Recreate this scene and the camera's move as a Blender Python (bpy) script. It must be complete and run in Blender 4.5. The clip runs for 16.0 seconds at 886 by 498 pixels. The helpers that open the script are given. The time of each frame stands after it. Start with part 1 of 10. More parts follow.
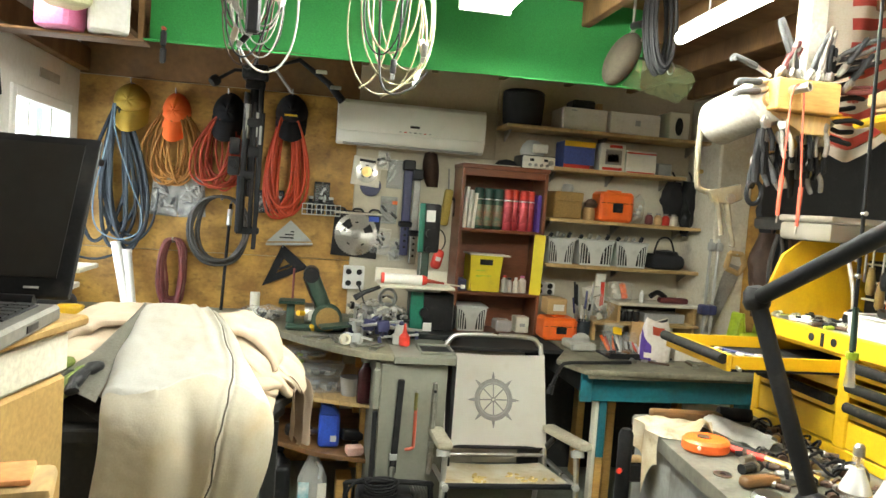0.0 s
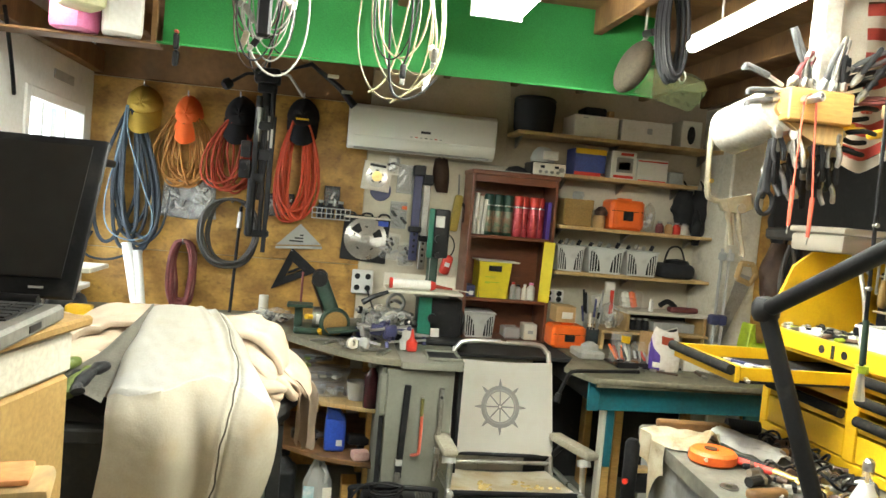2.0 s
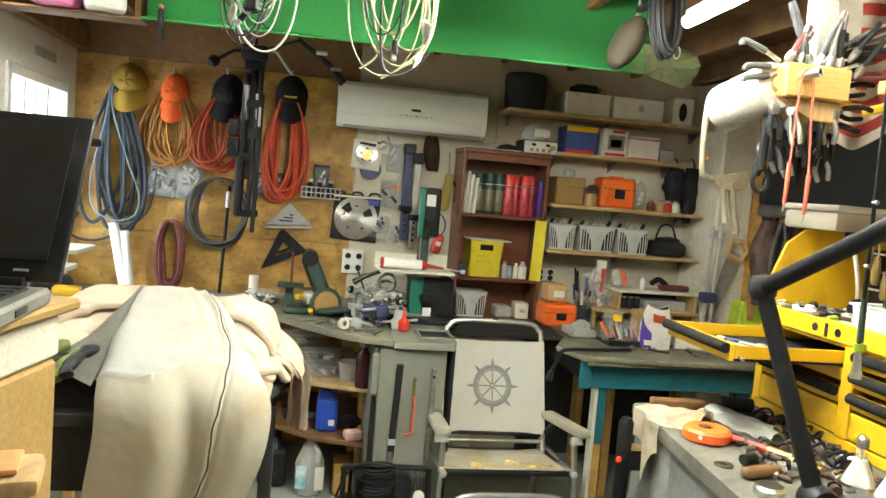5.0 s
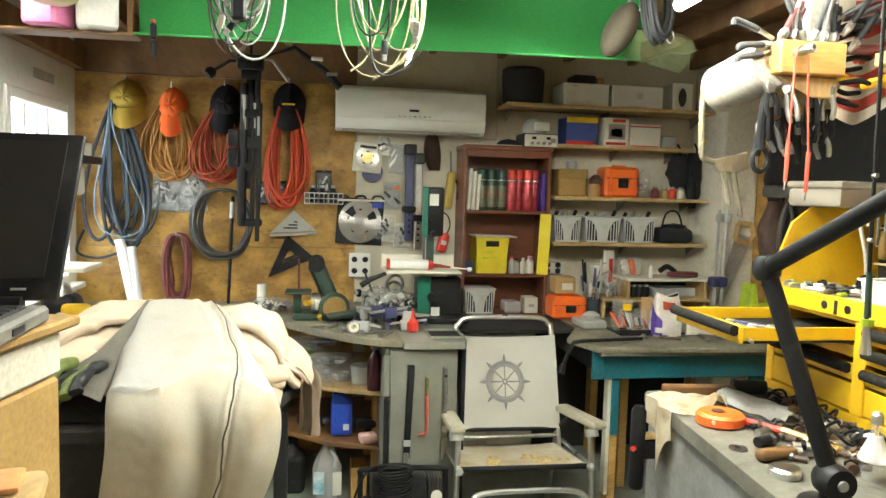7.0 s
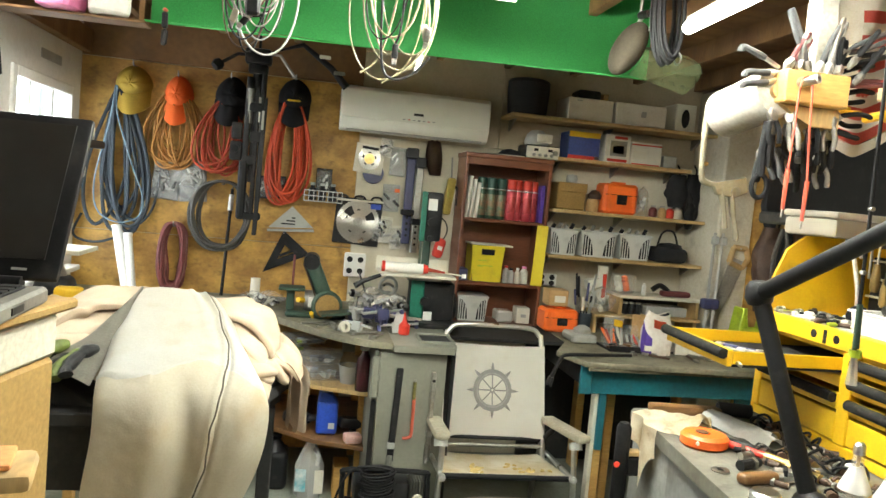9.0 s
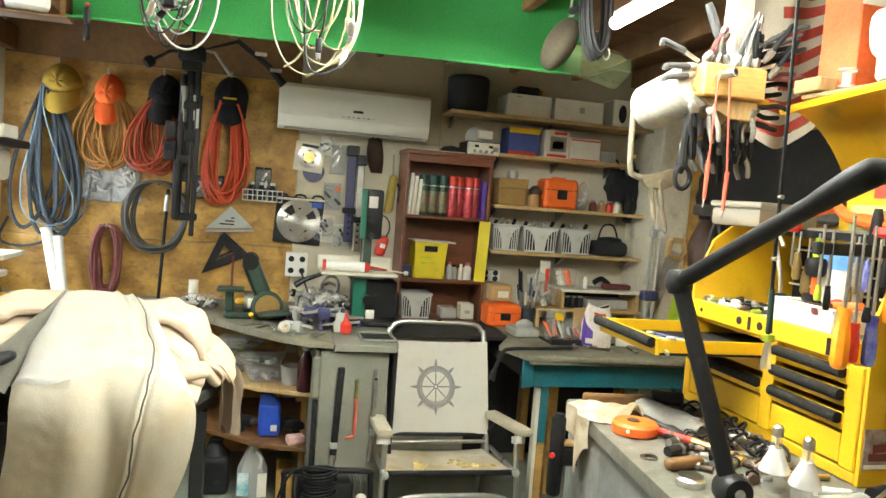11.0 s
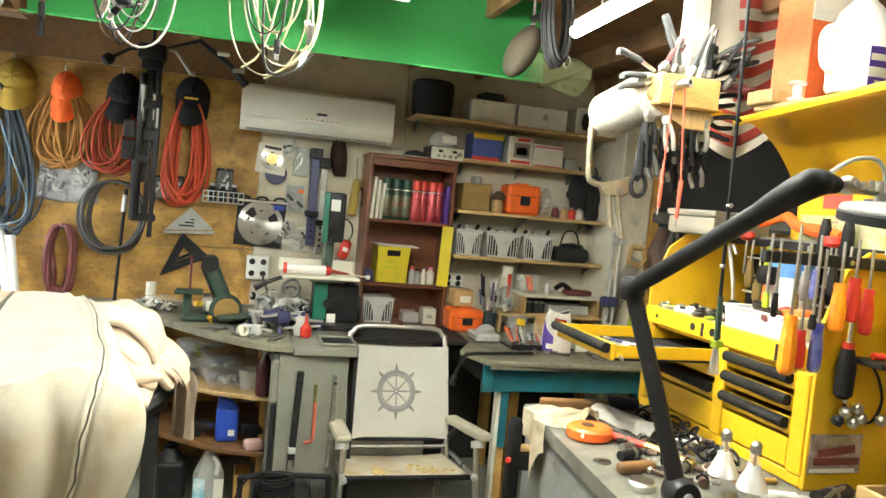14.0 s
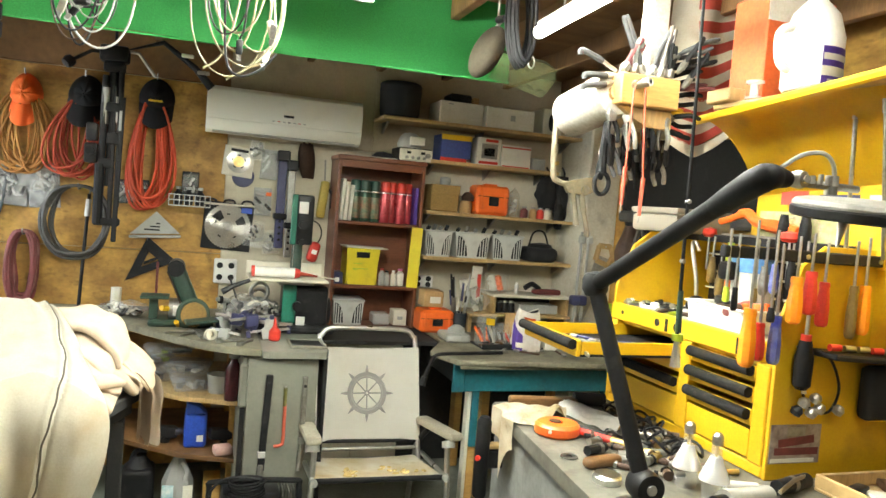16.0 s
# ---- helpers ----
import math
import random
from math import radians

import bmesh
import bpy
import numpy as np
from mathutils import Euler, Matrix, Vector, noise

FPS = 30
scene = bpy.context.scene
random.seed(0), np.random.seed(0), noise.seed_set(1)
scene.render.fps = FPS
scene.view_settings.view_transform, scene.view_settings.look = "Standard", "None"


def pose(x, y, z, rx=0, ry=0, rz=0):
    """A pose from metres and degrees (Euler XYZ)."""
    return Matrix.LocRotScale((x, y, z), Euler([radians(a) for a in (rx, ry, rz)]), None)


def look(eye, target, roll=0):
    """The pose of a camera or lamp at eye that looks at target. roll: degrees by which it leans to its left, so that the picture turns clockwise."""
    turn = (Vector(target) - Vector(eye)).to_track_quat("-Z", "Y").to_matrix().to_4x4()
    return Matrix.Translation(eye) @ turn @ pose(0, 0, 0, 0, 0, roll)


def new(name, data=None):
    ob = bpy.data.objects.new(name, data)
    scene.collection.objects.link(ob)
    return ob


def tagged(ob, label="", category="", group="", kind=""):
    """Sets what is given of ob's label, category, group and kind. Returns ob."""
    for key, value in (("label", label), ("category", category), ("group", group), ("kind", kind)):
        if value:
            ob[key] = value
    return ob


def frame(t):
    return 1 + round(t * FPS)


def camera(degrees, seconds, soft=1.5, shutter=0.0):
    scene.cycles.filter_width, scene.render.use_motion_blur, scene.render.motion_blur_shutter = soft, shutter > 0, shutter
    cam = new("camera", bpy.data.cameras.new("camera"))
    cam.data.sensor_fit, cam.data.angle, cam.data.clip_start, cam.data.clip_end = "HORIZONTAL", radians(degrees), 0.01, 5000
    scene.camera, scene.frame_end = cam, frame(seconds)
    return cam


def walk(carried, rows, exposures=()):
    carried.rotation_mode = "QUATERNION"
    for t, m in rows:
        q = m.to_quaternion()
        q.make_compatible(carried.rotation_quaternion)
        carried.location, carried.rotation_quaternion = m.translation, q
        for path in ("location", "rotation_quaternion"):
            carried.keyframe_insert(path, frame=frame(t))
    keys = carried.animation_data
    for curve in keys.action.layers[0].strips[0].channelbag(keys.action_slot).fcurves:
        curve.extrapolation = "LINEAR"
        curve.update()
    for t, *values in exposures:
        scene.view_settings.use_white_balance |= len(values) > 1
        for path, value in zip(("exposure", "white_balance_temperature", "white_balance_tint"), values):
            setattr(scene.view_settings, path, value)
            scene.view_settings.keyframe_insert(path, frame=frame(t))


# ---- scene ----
cam = camera(62.9, 16.0)
PATH = [
    (0, (-0.693, -0.004, 1.575), (-0.337, 1.961, 1.458), 4.2),
    (0.5, (-0.692, -0.005, 1.577), (-0.344, 1.962, 1.467), 3.8),
    (1, (-0.693, 0.001, 1.577), (-0.358, 1.97, 1.475), 5.7),
    (1.5, (-0.694, 0.002, 1.577), (-0.371, 1.974, 1.477), 5.8),
    (2, (-0.683, 0.0, 1.576), (-0.357, 1.971, 1.472), 5.0),
    (2.5, (-0.669, 0.024, 1.571), (-0.303, 1.987, 1.459), 2.5),
    (3, (-0.631, 0.111, 1.542), (-0.223, 2.065, 1.425), 3.3),
    (3.5, (-0.603, 0.142, 1.546), (-0.245, 2.105, 1.417), 4.2),
    (4, (-0.619, 0.13, 1.523), (-0.274, 2.087, 1.298), 3.4),
    (4.5, (-0.66, 0.049, 1.567), (-0.27, 2.001, 1.371), 3.2),
    (4.7, (-0.692, 0.025, 1.575), (-0.329, 1.985, 1.412), 4.9),
    (7, (-0.669, 0.026, 1.571), (-0.335, 1.991, 1.409), 1.6),
    (7.5, (-0.678, 0.02, 1.572), (-0.327, 1.981, 1.398), 1.2),
    (8, (-0.67, 0.025, 1.575), (-0.321, 1.988, 1.408), 2.2),
    (8.5, (-0.67, 0.025, 1.571), (-0.326, 1.988, 1.415), 4.5),
    (9, (-0.678, 0.016, 1.573), (-0.33, 1.98, 1.426), 5.2),
    (9.5, (-0.678, 0.01, 1.574), (-0.308, 1.971, 1.443), 5.8),
    (10, (-0.674, 0.028, 1.572), (-0.194, 1.965, 1.438), 4.0),
    (10.2, (-0.615, 0.019, 1.559), (-0.138, 1.957, 1.417), 4.2),
    (12.3, (-0.618, 0.001, 1.587), (-0.12, 1.935, 1.482), 5.1),
    (12.5, (-0.616, -0.003, 1.582), (-0.096, 1.926, 1.487), 4.9),
    (13, (-0.609, 0.004, 1.57), (-0.061, 1.925, 1.462), 2.5),
    (13.5, (-0.6, 0.003, 1.574), (-0.041, 1.919, 1.442), 5.9),
    (14, (-0.592, 0.004, 1.569), (-0.032, 1.92, 1.45), 5.2),
    (14.5, (-0.586, -0.004, 1.567), (0.007, 1.902, 1.45), 4.9),
    (15, (-0.581, -0.004, 1.567), (0.032, 1.896, 1.446), 4.8),
    (15.5, (-0.581, -0.008, 1.569), (0.047, 1.887, 1.456), 6.4),
    (16, (-0.579, -0.008, 1.563), (0.054, 1.886, 1.457), 4.6),
]
walk(cam, [(t, look(eye, target, roll)) for t, eye, target, roll in PATH], ((0.0, 1.01), (9.0, 1.01), (12.4, 1.16), (16.0, 1.16)))

# ---- world and light ----
world = bpy.data.worlds.new("world")
scene.world = world
world.use_nodes = True
sky = world.node_tree.nodes.new("ShaderNodeTexSky")
sky.sky_type, sky.sun_disc, sky.sun_elevation, sky.sun_rotation = "NISHITA", False, radians(35), radians(250)
world.node_tree.nodes["Background"].inputs[1].default_value = 0.12
world.node_tree.links.new(sky.outputs[0], world.node_tree.nodes["Background"].inputs[0])


def area_lamp(name, at, to, sx, sy, watts, colour):
    data = bpy.data.lights.new(name, "AREA")
    data.shape, data.size, data.size_y, data.energy, data.color = "RECTANGLE", sx, sy, watts, colour
    ob = new(name, data)
    ob.matrix_world = look(at, to)
    return ob


TUBE_X, TUBE_Z = 0.43, 2.17
area_lamp("lamp_panel", (-0.17, 1.75, 2.225), (-0.17, 1.76, 0), 0.2, 1.3, 9.0, (0.94, 0.98, 0.87))
area_lamp("lamp_west", (-1.72, 2.15, 2.2), (-1.6, 2.16, 0), 0.12, 1.15, 4, (0.92, 1.0, 0.93))
area_lamp("window_sky", (-2.02, 3.8, 1.5), (0.0, 3.5, 1.2), 0.7, 0.9, 5, (0.85, 0.93, 1.0))

# ---- kit: meshes, things, parts ----
WORLD = {}


def thing(name, label, category, at, group="", kind="", rz=0.0):
    ob = new(name)
    ob.empty_display_size = 0.05
    ob.matrix_basis = pose(*at, 0, 0, rz)
    WORLD[ob] = ob.matrix_basis.copy()
    return tagged(ob, label, category, group, kind)


def mesh_of(name, bm, material, flat=False):
    me = bpy.data.meshes.new(name)
    bmesh.ops.recalc_face_normals(bm, faces=bm.faces)
    bm.to_mesh(me)
    bm.free()
    me.materials.append(material)
    if not flat:
        me.polygons.foreach_set("use_smooth", [True] * len(me.polygons))
        me.set_sharp_from_angle(angle=radians(35))
    return me


def part(name, bm, material, parent, label="", flat=False):
    """One mesh, drawn in world coordinates, under a thing or a part."""
    bm.transform(WORLD[parent].inverted())
    ob = new(name, mesh_of(name, bm, material, flat))
    ob.parent = parent
    WORLD[ob] = WORLD[parent].copy()
    return tagged(ob, label)


def solo(name, bm, material, label, category="", group="", kind="", flat=False):
    """A thing of one mesh, drawn in world coordinates, with its origin at its base."""
    lo = Vector([min(v.co[k] for v in bm.verts) for k in range(3)])
    hi = Vector([max(v.co[k] for v in bm.verts) for k in range(3)])
    at = Vector(((lo.x + hi.x) / 2, (lo.y + hi.y) / 2, lo.z))
    bm.transform(Matrix.Translation(-at))
    ob = new(name, mesh_of(name, bm, material, flat))
    ob.location = at
    WORLD[ob] = Matrix.Translation(at)
    return tagged(ob, label, category, group, kind)


def B():
    return bmesh.new()


def box(bm, lo, hi, bev=0.0, m=None, seg=1):
    geo = bmesh.ops.create_cube(bm, size=1.0)["verts"]
    c = [(a + b) / 2 for a, b in zip(lo, hi)]
    s = [max(abs(b - a), 1e-4) for a, b in zip(lo, hi)]
    bmesh.ops.transform(bm, matrix=Matrix.Translation(c) @ Matrix.Diagonal((*s, 1)), verts=geo)
    if bev:
        edges = list({e for v in geo for e in v.link_edges})
        out = bmesh.ops.bevel(bm, geom=edges, offset=min(bev, min(s) * 0.45), segments=seg, profile=0.5, affect="EDGES")
        geo = list({v for f in out["faces"] for v in f.verts} | {v for v in geo if v.is_valid})
    if m is not None:
        bmesh.ops.transform(bm, matrix=m, verts=geo)
    return bm


def cyl(bm, p0, p1, r0, r1=None, seg=16):
    p0, p1 = Vector(p0), Vector(p1)
    r1 = r0 if r1 is None else r1
    d = p1 - p0
    geo = bmesh.ops.create_cone(bm, cap_ends=True, segments=seg, radius1=max(r0, 1e-4), radius2=max(r1, 1e-4), depth=d.length)["verts"]
    bmesh.ops.transform(bm, matrix=Matrix.Translation((p0 + p1) / 2) @ d.to_track_quat("Z", "Y").to_matrix().to_4x4(), verts=geo)
    return bm


def lathe(bm, at, profile, seg=20, axis=(0, 0, 1), squash=(1, 1)):
    """A turned body: profile of (radius, height) along the axis."""
    turn = Matrix.Translation(at) @ Vector(axis).to_track_quat("Z", "Y").to_matrix().to_4x4()
    rings = []
    for r, h in profile:
        rings.append([bm.verts.new(turn @ Vector((squash[0] * r * math.cos(2 * math.pi * k / seg), squash[1] * r * math.sin(2 * math.pi * k / seg), h))) for k in range(seg)])
    for a, b in zip(rings, rings[1:]):
        for k in range(seg):
            bm.faces.new((a[k], a[(k + 1) % seg], b[(k + 1) % seg], b[k]))
    if profile[0][0] > 0:
        bm.faces.new(rings[0][::-1])
    if profile[-1][0] > 0:
        bm.faces.new(rings[-1])
    return bm


def pipe(bm, pts, r, seg=8, closed=False):
    """A round bar along a line of points; r may be a number or one for each point."""
    pts = [Vector(p) for p in pts]
    n = len(pts)
    radii = r if isinstance(r, (list, tuple)) else [r] * n
    up, rings = None, []
    for k, p in enumerate(pts):
        a = pts[(k - 1) % n] if closed or k else p
        b = pts[(k + 1) % n] if closed or k < n - 1 else p
        d = (b - a).normalized() if (b - a).length > 1e-9 else Vector((0, 0, 1))
        if up is None:
            up = d.orthogonal().normalized()
        up = (up - d * up.dot(d))
        up = up.normalized() if up.length > 1e-6 else d.orthogonal().normalized()
        side = d.cross(up)
        rings.append([bm.verts.new(p + radii[k] * (math.cos(2 * math.pi * j / seg) * up + math.sin(2 * math.pi * j / seg) * side)) for j in range(seg)])
    for k in range(n if closed else n - 1):
        a, b = rings[k], rings[(k + 1) % n]
        for j in range(seg):
            bm.faces.new((a[j], a[(j + 1) % seg], b[(j + 1) % seg], b[j]))
    if not closed:
        bm.faces.new(rings[0][::-1])
        bm.faces.new(rings[-1])
    return bm


def smooth_line(pts, per=6):
    """A rounded line through the points."""
    pts = [Vector(p) for p in pts]
    q = [pts[0]] + pts + [pts[-1]]
    out = []
    for k in range(1, len(q) - 2):
        a, b, c, d = q[k - 1:k + 3]
        for j in range(per):
            t = j / per
            out.append(0.5 * ((2 * b) + (c - a) * t + (2 * a - 5 * b + 4 * c - d) * t * t + (3 * b - a - 3 * c + d) * t ** 3))
    return out + [pts[-1]]


def sheet(bm, f, nu, nv, thick=0.0):
    """A skin f(u, v) for u, v from 0 to 1, with a thickness."""
    rows = [[bm.verts.new(f(i / nu, j / nv)) for j in range(nv + 1)] for i in range(nu + 1)]
    faces = [bm.faces.new((rows[i][j], rows[i + 1][j], rows[i + 1][j + 1], rows[i][j + 1])) for i in range(nu) for j in range(nv)]
    if thick:
        bmesh.ops.solidify(bm, geom=faces, thickness=thick)
    return bm


def prism(bm, poly, axis, a, b, bev=0.0):
    """A polygon drawn across an axis and drawn out from a to b. The polygon's pairs are the two other axes in order x, y, z."""
    def at(p, h):
        q = list(p)
        q.insert("xyz".index(axis), h)
        return q
    lo = [bm.verts.new(at(p, a)) for p in poly]
    hi = [bm.verts.new(at(p, b)) for p in poly]
    faces = [bm.faces.new(lo[::-1]), bm.faces.new(hi)]
    for k in range(len(poly)):
        faces.append(bm.faces.new((lo[k], lo[(k + 1) % len(poly)], hi[(k + 1) % len(poly)], hi[k])))
    if bev:
        bmesh.ops.bevel(bm, geom=list({e for f in faces for e in f.edges}), offset=bev, segments=1, profile=0.5, affect="EDGES")
    return bm


def turn(at, rx=0, ry=0, rz=0):
    """Turns about a point."""
    return Matrix.Translation(at) @ pose(0, 0, 0, rx, ry, rz) @ Matrix.Translation(-Vector(at))


def wob(x, y, z, s=1.0):
    return noise.noise(Vector((x * s, y * s, z * s)))


# ---- materials ----
def mat(name, c, c2=None, rough=0.5, metal=0.0, scale=6.0, grain=90.0, bump=0.08, mix=0.5, dirt=0.25, dirt_c=(0.07, 0.06, 0.05), stretch=(1, 1, 1), sheen=0.0, coat=0.0, vary=0.0, spec=0.5, speck=0.35):
    """A surface with a broad blotch, a fine grain and patches of dirt."""
    m = bpy.data.materials.new(name)
    m.use_nodes = True
    nt = m.node_tree
    N, L = nt.nodes, nt.links
    p = N["Principled BSDF"]
    tc, mp = N.new("ShaderNodeTexCoord"), N.new("ShaderNodeMapping")
    mp.inputs["Scale"].default_value = stretch
    L.new(tc.outputs["Object"], mp.inputs[0])
    big, fine, spot = N.new("ShaderNodeTexNoise"), N.new("ShaderNodeTexNoise"), N.new("ShaderNodeTexNoise")
    for n, s, d in ((big, scale, 4), (fine, grain, 3), (spot, scale * 2.7, 6)):
        n.inputs["Scale"].default_value, n.inputs["Detail"].default_value = s, d
        L.new(mp.outputs[0], n.inputs["Vector"])
    ramp = N.new("ShaderNodeValToRGB")
    ramp.color_ramp.elements[0].position, ramp.color_ramp.elements[1].position = 0.35, 0.68
    c2 = c2 or tuple(x * 0.78 for x in c)
    ramp.color_ramp.elements[0].color, ramp.color_ramp.elements[1].color = (*c, 1), (*[a + (b - a) * 2 * mix for a, b in zip(c, c2)], 1)
    L.new(big.outputs[0], ramp.inputs[0])
    g = N.new("ShaderNodeMix")
    g.data_type, g.blend_type = "RGBA", "OVERLAY"
    g.inputs[0].default_value = speck
    L.new(ramp.outputs[0], g.inputs[6])
    L.new(fine.outputs[0], g.inputs[7])
    dr = N.new("ShaderNodeValToRGB")
    dr.color_ramp.elements[0].position, dr.color_ramp.elements[1].position = 0.56, 0.74
    dr.color_ramp.elements[1].color = (dirt, dirt, dirt, 1)
    L.new(spot.outputs[0], dr.inputs[0])
    dm = N.new("ShaderNodeMix")
    dm.data_type = "RGBA"
    dm.inputs[7].default_value = (*dirt_c, 1)
    L.new(dr.outputs[0], dm.inputs[0])
    L.new(g.outputs[2], dm.inputs[6])
    last = dm.outputs[2]
    if vary:
        oi, hs = N.new("ShaderNodeObjectInfo"), N.new("ShaderNodeHueSaturation")
        mr = N.new("ShaderNodeMapRange")
        mr.inputs[3].default_value, mr.inputs[4].default_value = 1 - vary, 1 + vary
        L.new(oi.outputs["Random"], mr.inputs[0])
        L.new(mr.outputs[0], hs.inputs["Value"])
        L.new(last, hs.inputs["Color"])
        last = hs.outputs[0]
    L.new(last, p.inputs["Base Color"])
    rr = N.new("ShaderNodeMapRange")
    rr.inputs[3].default_value, rr.inputs[4].default_value = max(rough - 0.12, 0.03), min(rough + 0.15, 1.0)
    L.new(big.outputs[0], rr.inputs[0])
    L.new(rr.outputs[0], p.inputs["Roughness"])
    p.inputs["Metallic"].default_value = metal
    p.inputs["Specular IOR Level"].default_value = spec
    p.inputs["Sheen Weight"].default_value = sheen
    p.inputs["Coat Weight"].default_value = coat
    if bump:
        b = N.new("ShaderNodeBump")
        b.inputs["Strength"].default_value, b.inputs["Distance"].default_value = bump, 0.004
        L.new(fine.outputs[0], b.inputs["Height"])
        L.new(b.outputs[0], p.inputs["Normal"])
    return m


def glow(name, c, strength):
    m = bpy.data.materials.new(name)
    m.use_nodes = True
    p = m.node_tree.nodes["Principled BSDF"]
    p.inputs["Base Color"].default_value = (0.8, 0.8, 0.8, 1)
    p.inputs["Emission Color"].default_value = (*c, 1)
    p.inputs["Emission Strength"].default_value = strength
    return m


def clear(name, c, rough=0.05, alpha=0.3, ior=1.45):
    """Thin clear plastic or glass."""
    m = bpy.data.materials.new(name)
    m.use_nodes = True
    nt = m.node_tree
    p = nt.nodes["Principled BSDF"]
    p.inputs["Base Color"].default_value = (*c, 1)
    p.inputs["Roughness"].default_value = rough
    p.inputs["IOR"].default_value = ior
    p.inputs["Alpha"].default_value = alpha
    n = nt.nodes.new("ShaderNodeTexNoise")
    n.inputs["Scale"].default_value = 40
    b = nt.nodes.new("ShaderNodeBump")
    b.inputs["Strength"].default_value = 0.1
    nt.links.new(n.outputs[0], b.inputs["Height"])
    nt.links.new(b.outputs[0], p.inputs["Normal"])
    return m


PLY = mat("plywood", (0.5, 0.29, 0.06), (0.26, 0.13, 0.028), 0.55, scale=4.6, grain=30, bump=0.14, stretch=(1.5, 1, 2.1), dirt=0.7, dirt_c=(0.14, 0.07, 0.018))
CREAM = mat("cream_wall", (0.62, 0.57, 0.44), (0.55, 0.5, 0.38), 0.7, scale=2.5, grain=70, dirt=0.2, speck=0.12)
TAUPE = mat("taupe_wall", (0.54, 0.46, 0.33), (0.46, 0.38, 0.26), 0.75, scale=2.5, grain=70, dirt=0.2, speck=0.12)
POSTC = mat("post_cream", (0.72, 0.68, 0.56), (0.6, 0.55, 0.43), 0.6, scale=3, grain=70, dirt=0.35)
WHITE = mat("white_paint", (0.78, 0.77, 0.73), (0.72, 0.71, 0.66), 0.45, scale=3, grain=70, bump=0.04, dirt=0.12)
APPLIANCE = mat("white_plastic", (0.8, 0.78, 0.71), (0.77, 0.75, 0.67), 0.35, scale=4, grain=150, bump=0.02, dirt=0.06, speck=0.12)
CEIL = mat("ceiling_wood", (0.21, 0.11, 0.038), (0.14, 0.07, 0.026), 0.7, scale=2, grain=30, stretch=(1, 4, 1), dirt=0.3)
CONC = mat("floor_paint", (0.27, 0.29, 0.24), (0.2, 0.22, 0.18), 0.5, scale=2.2, grain=60, bump=0.1, dirt=0.4)
GREEN = mat("green_cloth", (0.055, 0.38, 0.095), (0.045, 0.34, 0.08), 0.9, scale=2, grain=220, bump=0.05, dirt=0.0, sheen=0.1)
YEL = mat("yellow_paint", (0.7, 0.425, 0.01), (0.6, 0.34, 0.008), 0.4, scale=3, grain=120, bump=0.03, dirt=0.42, dirt_c=(0.2, 0.11, 0.02), coat=0.12, speck=0.14)
GREYBENCH = mat("grey_bench", (0.155, 0.15, 0.122), (0.095, 0.09, 0.068), 0.6, scale=7, grain=60, dirt=0.85, dirt_c=(0.05, 0.042, 0.03))
BENCHTOP = mat("bench_top", (0.22, 0.205, 0.145), (0.13, 0.118, 0.078), 0.6, scale=6, grain=60, dirt=0.7)
GREYPAINT = mat("grey_paint", (0.22, 0.22, 0.18), (0.17, 0.17, 0.135), 0.5, scale=4, grain=70, dirt=0.3, speck=0.12)
TEAL = mat("teal_paint", (0.008, 0.13, 0.165), (0.012, 0.1, 0.125), 0.55, scale=6, grain=60, dirt=0.3)
PINE = mat("pine", (0.6, 0.36, 0.11), (0.5, 0.28, 0.08), 0.55, scale=3, grain=30, stretch=(1, 1, 5), dirt=0.2)
PALEWOOD = mat("pale_wood", (0.52, 0.36, 0.16), (0.43, 0.28, 0.11), 0.6, scale=3, grain=30, stretch=(4, 1, 1), dirt=0.3)
CHERRY = mat("cherry_wood", (0.185, 0.06, 0.025), (0.135, 0.042, 0.018), 0.4, scale=3, grain=30, stretch=(1, 1, 5), dirt=0.2, coat=0.2)
BLACK = mat("black_plastic", (0.011, 0.011, 0.012), (0.02, 0.02, 0.021), 0.42, scale=8, grain=150, dirt=0.25, dirt_c=(0.09, 0.085, 0.075), spec=0.2)
FOAM = mat("black_foam", (0.01, 0.01, 0.01), (0.016, 0.015, 0.014), 0.85, scale=20, grain=260, bump=0.2, dirt=0.4, dirt_c=(0.06, 0.05, 0.035), spec=0.2)
RUBBER = mat("black_rubber", (0.009, 0.009, 0.01), None, 0.5, scale=10, grain=160, dirt=0.25, dirt_c=(0.04, 0.037, 0.033), spec=0.2)
STEEL = mat("steel", (0.6, 0.6, 0.58), (0.45, 0.44, 0.42), 0.3, 1.0, scale=9, grain=140, bump=0.03, dirt=0.25)
DULL = mat("dull_steel", (0.4, 0.39, 0.36), (0.28, 0.27, 0.24), 0.45, 1.0, scale=9, grain=110, dirt=0.35)
ALU = mat("aluminium", (0.74, 0.74, 0.72), (0.65, 0.65, 0.63), 0.3, 1.0, scale=12, grain=160, bump=0.02, dirt=0.12)
BRASS = mat("brass", (0.7, 0.5, 0.18), None, 0.35, 1.0, scale=9, dirt=0.3)
CANVAS = mat("cream_canvas", (0.9, 0.88, 0.8), (0.87, 0.84, 0.75), 0.85, scale=4, grain=300, bump=0.1, dirt=0.12, dirt_c=(0.5, 0.38, 0.2), speck=0.12)
SEATC = mat("stained_canvas", (0.84, 0.79, 0.67), (0.64, 0.52, 0.3), 0.85, scale=6, grain=300, bump=0.1, dirt=0.4, dirt_c=(0.4, 0.28, 0.1), speck=0.12)
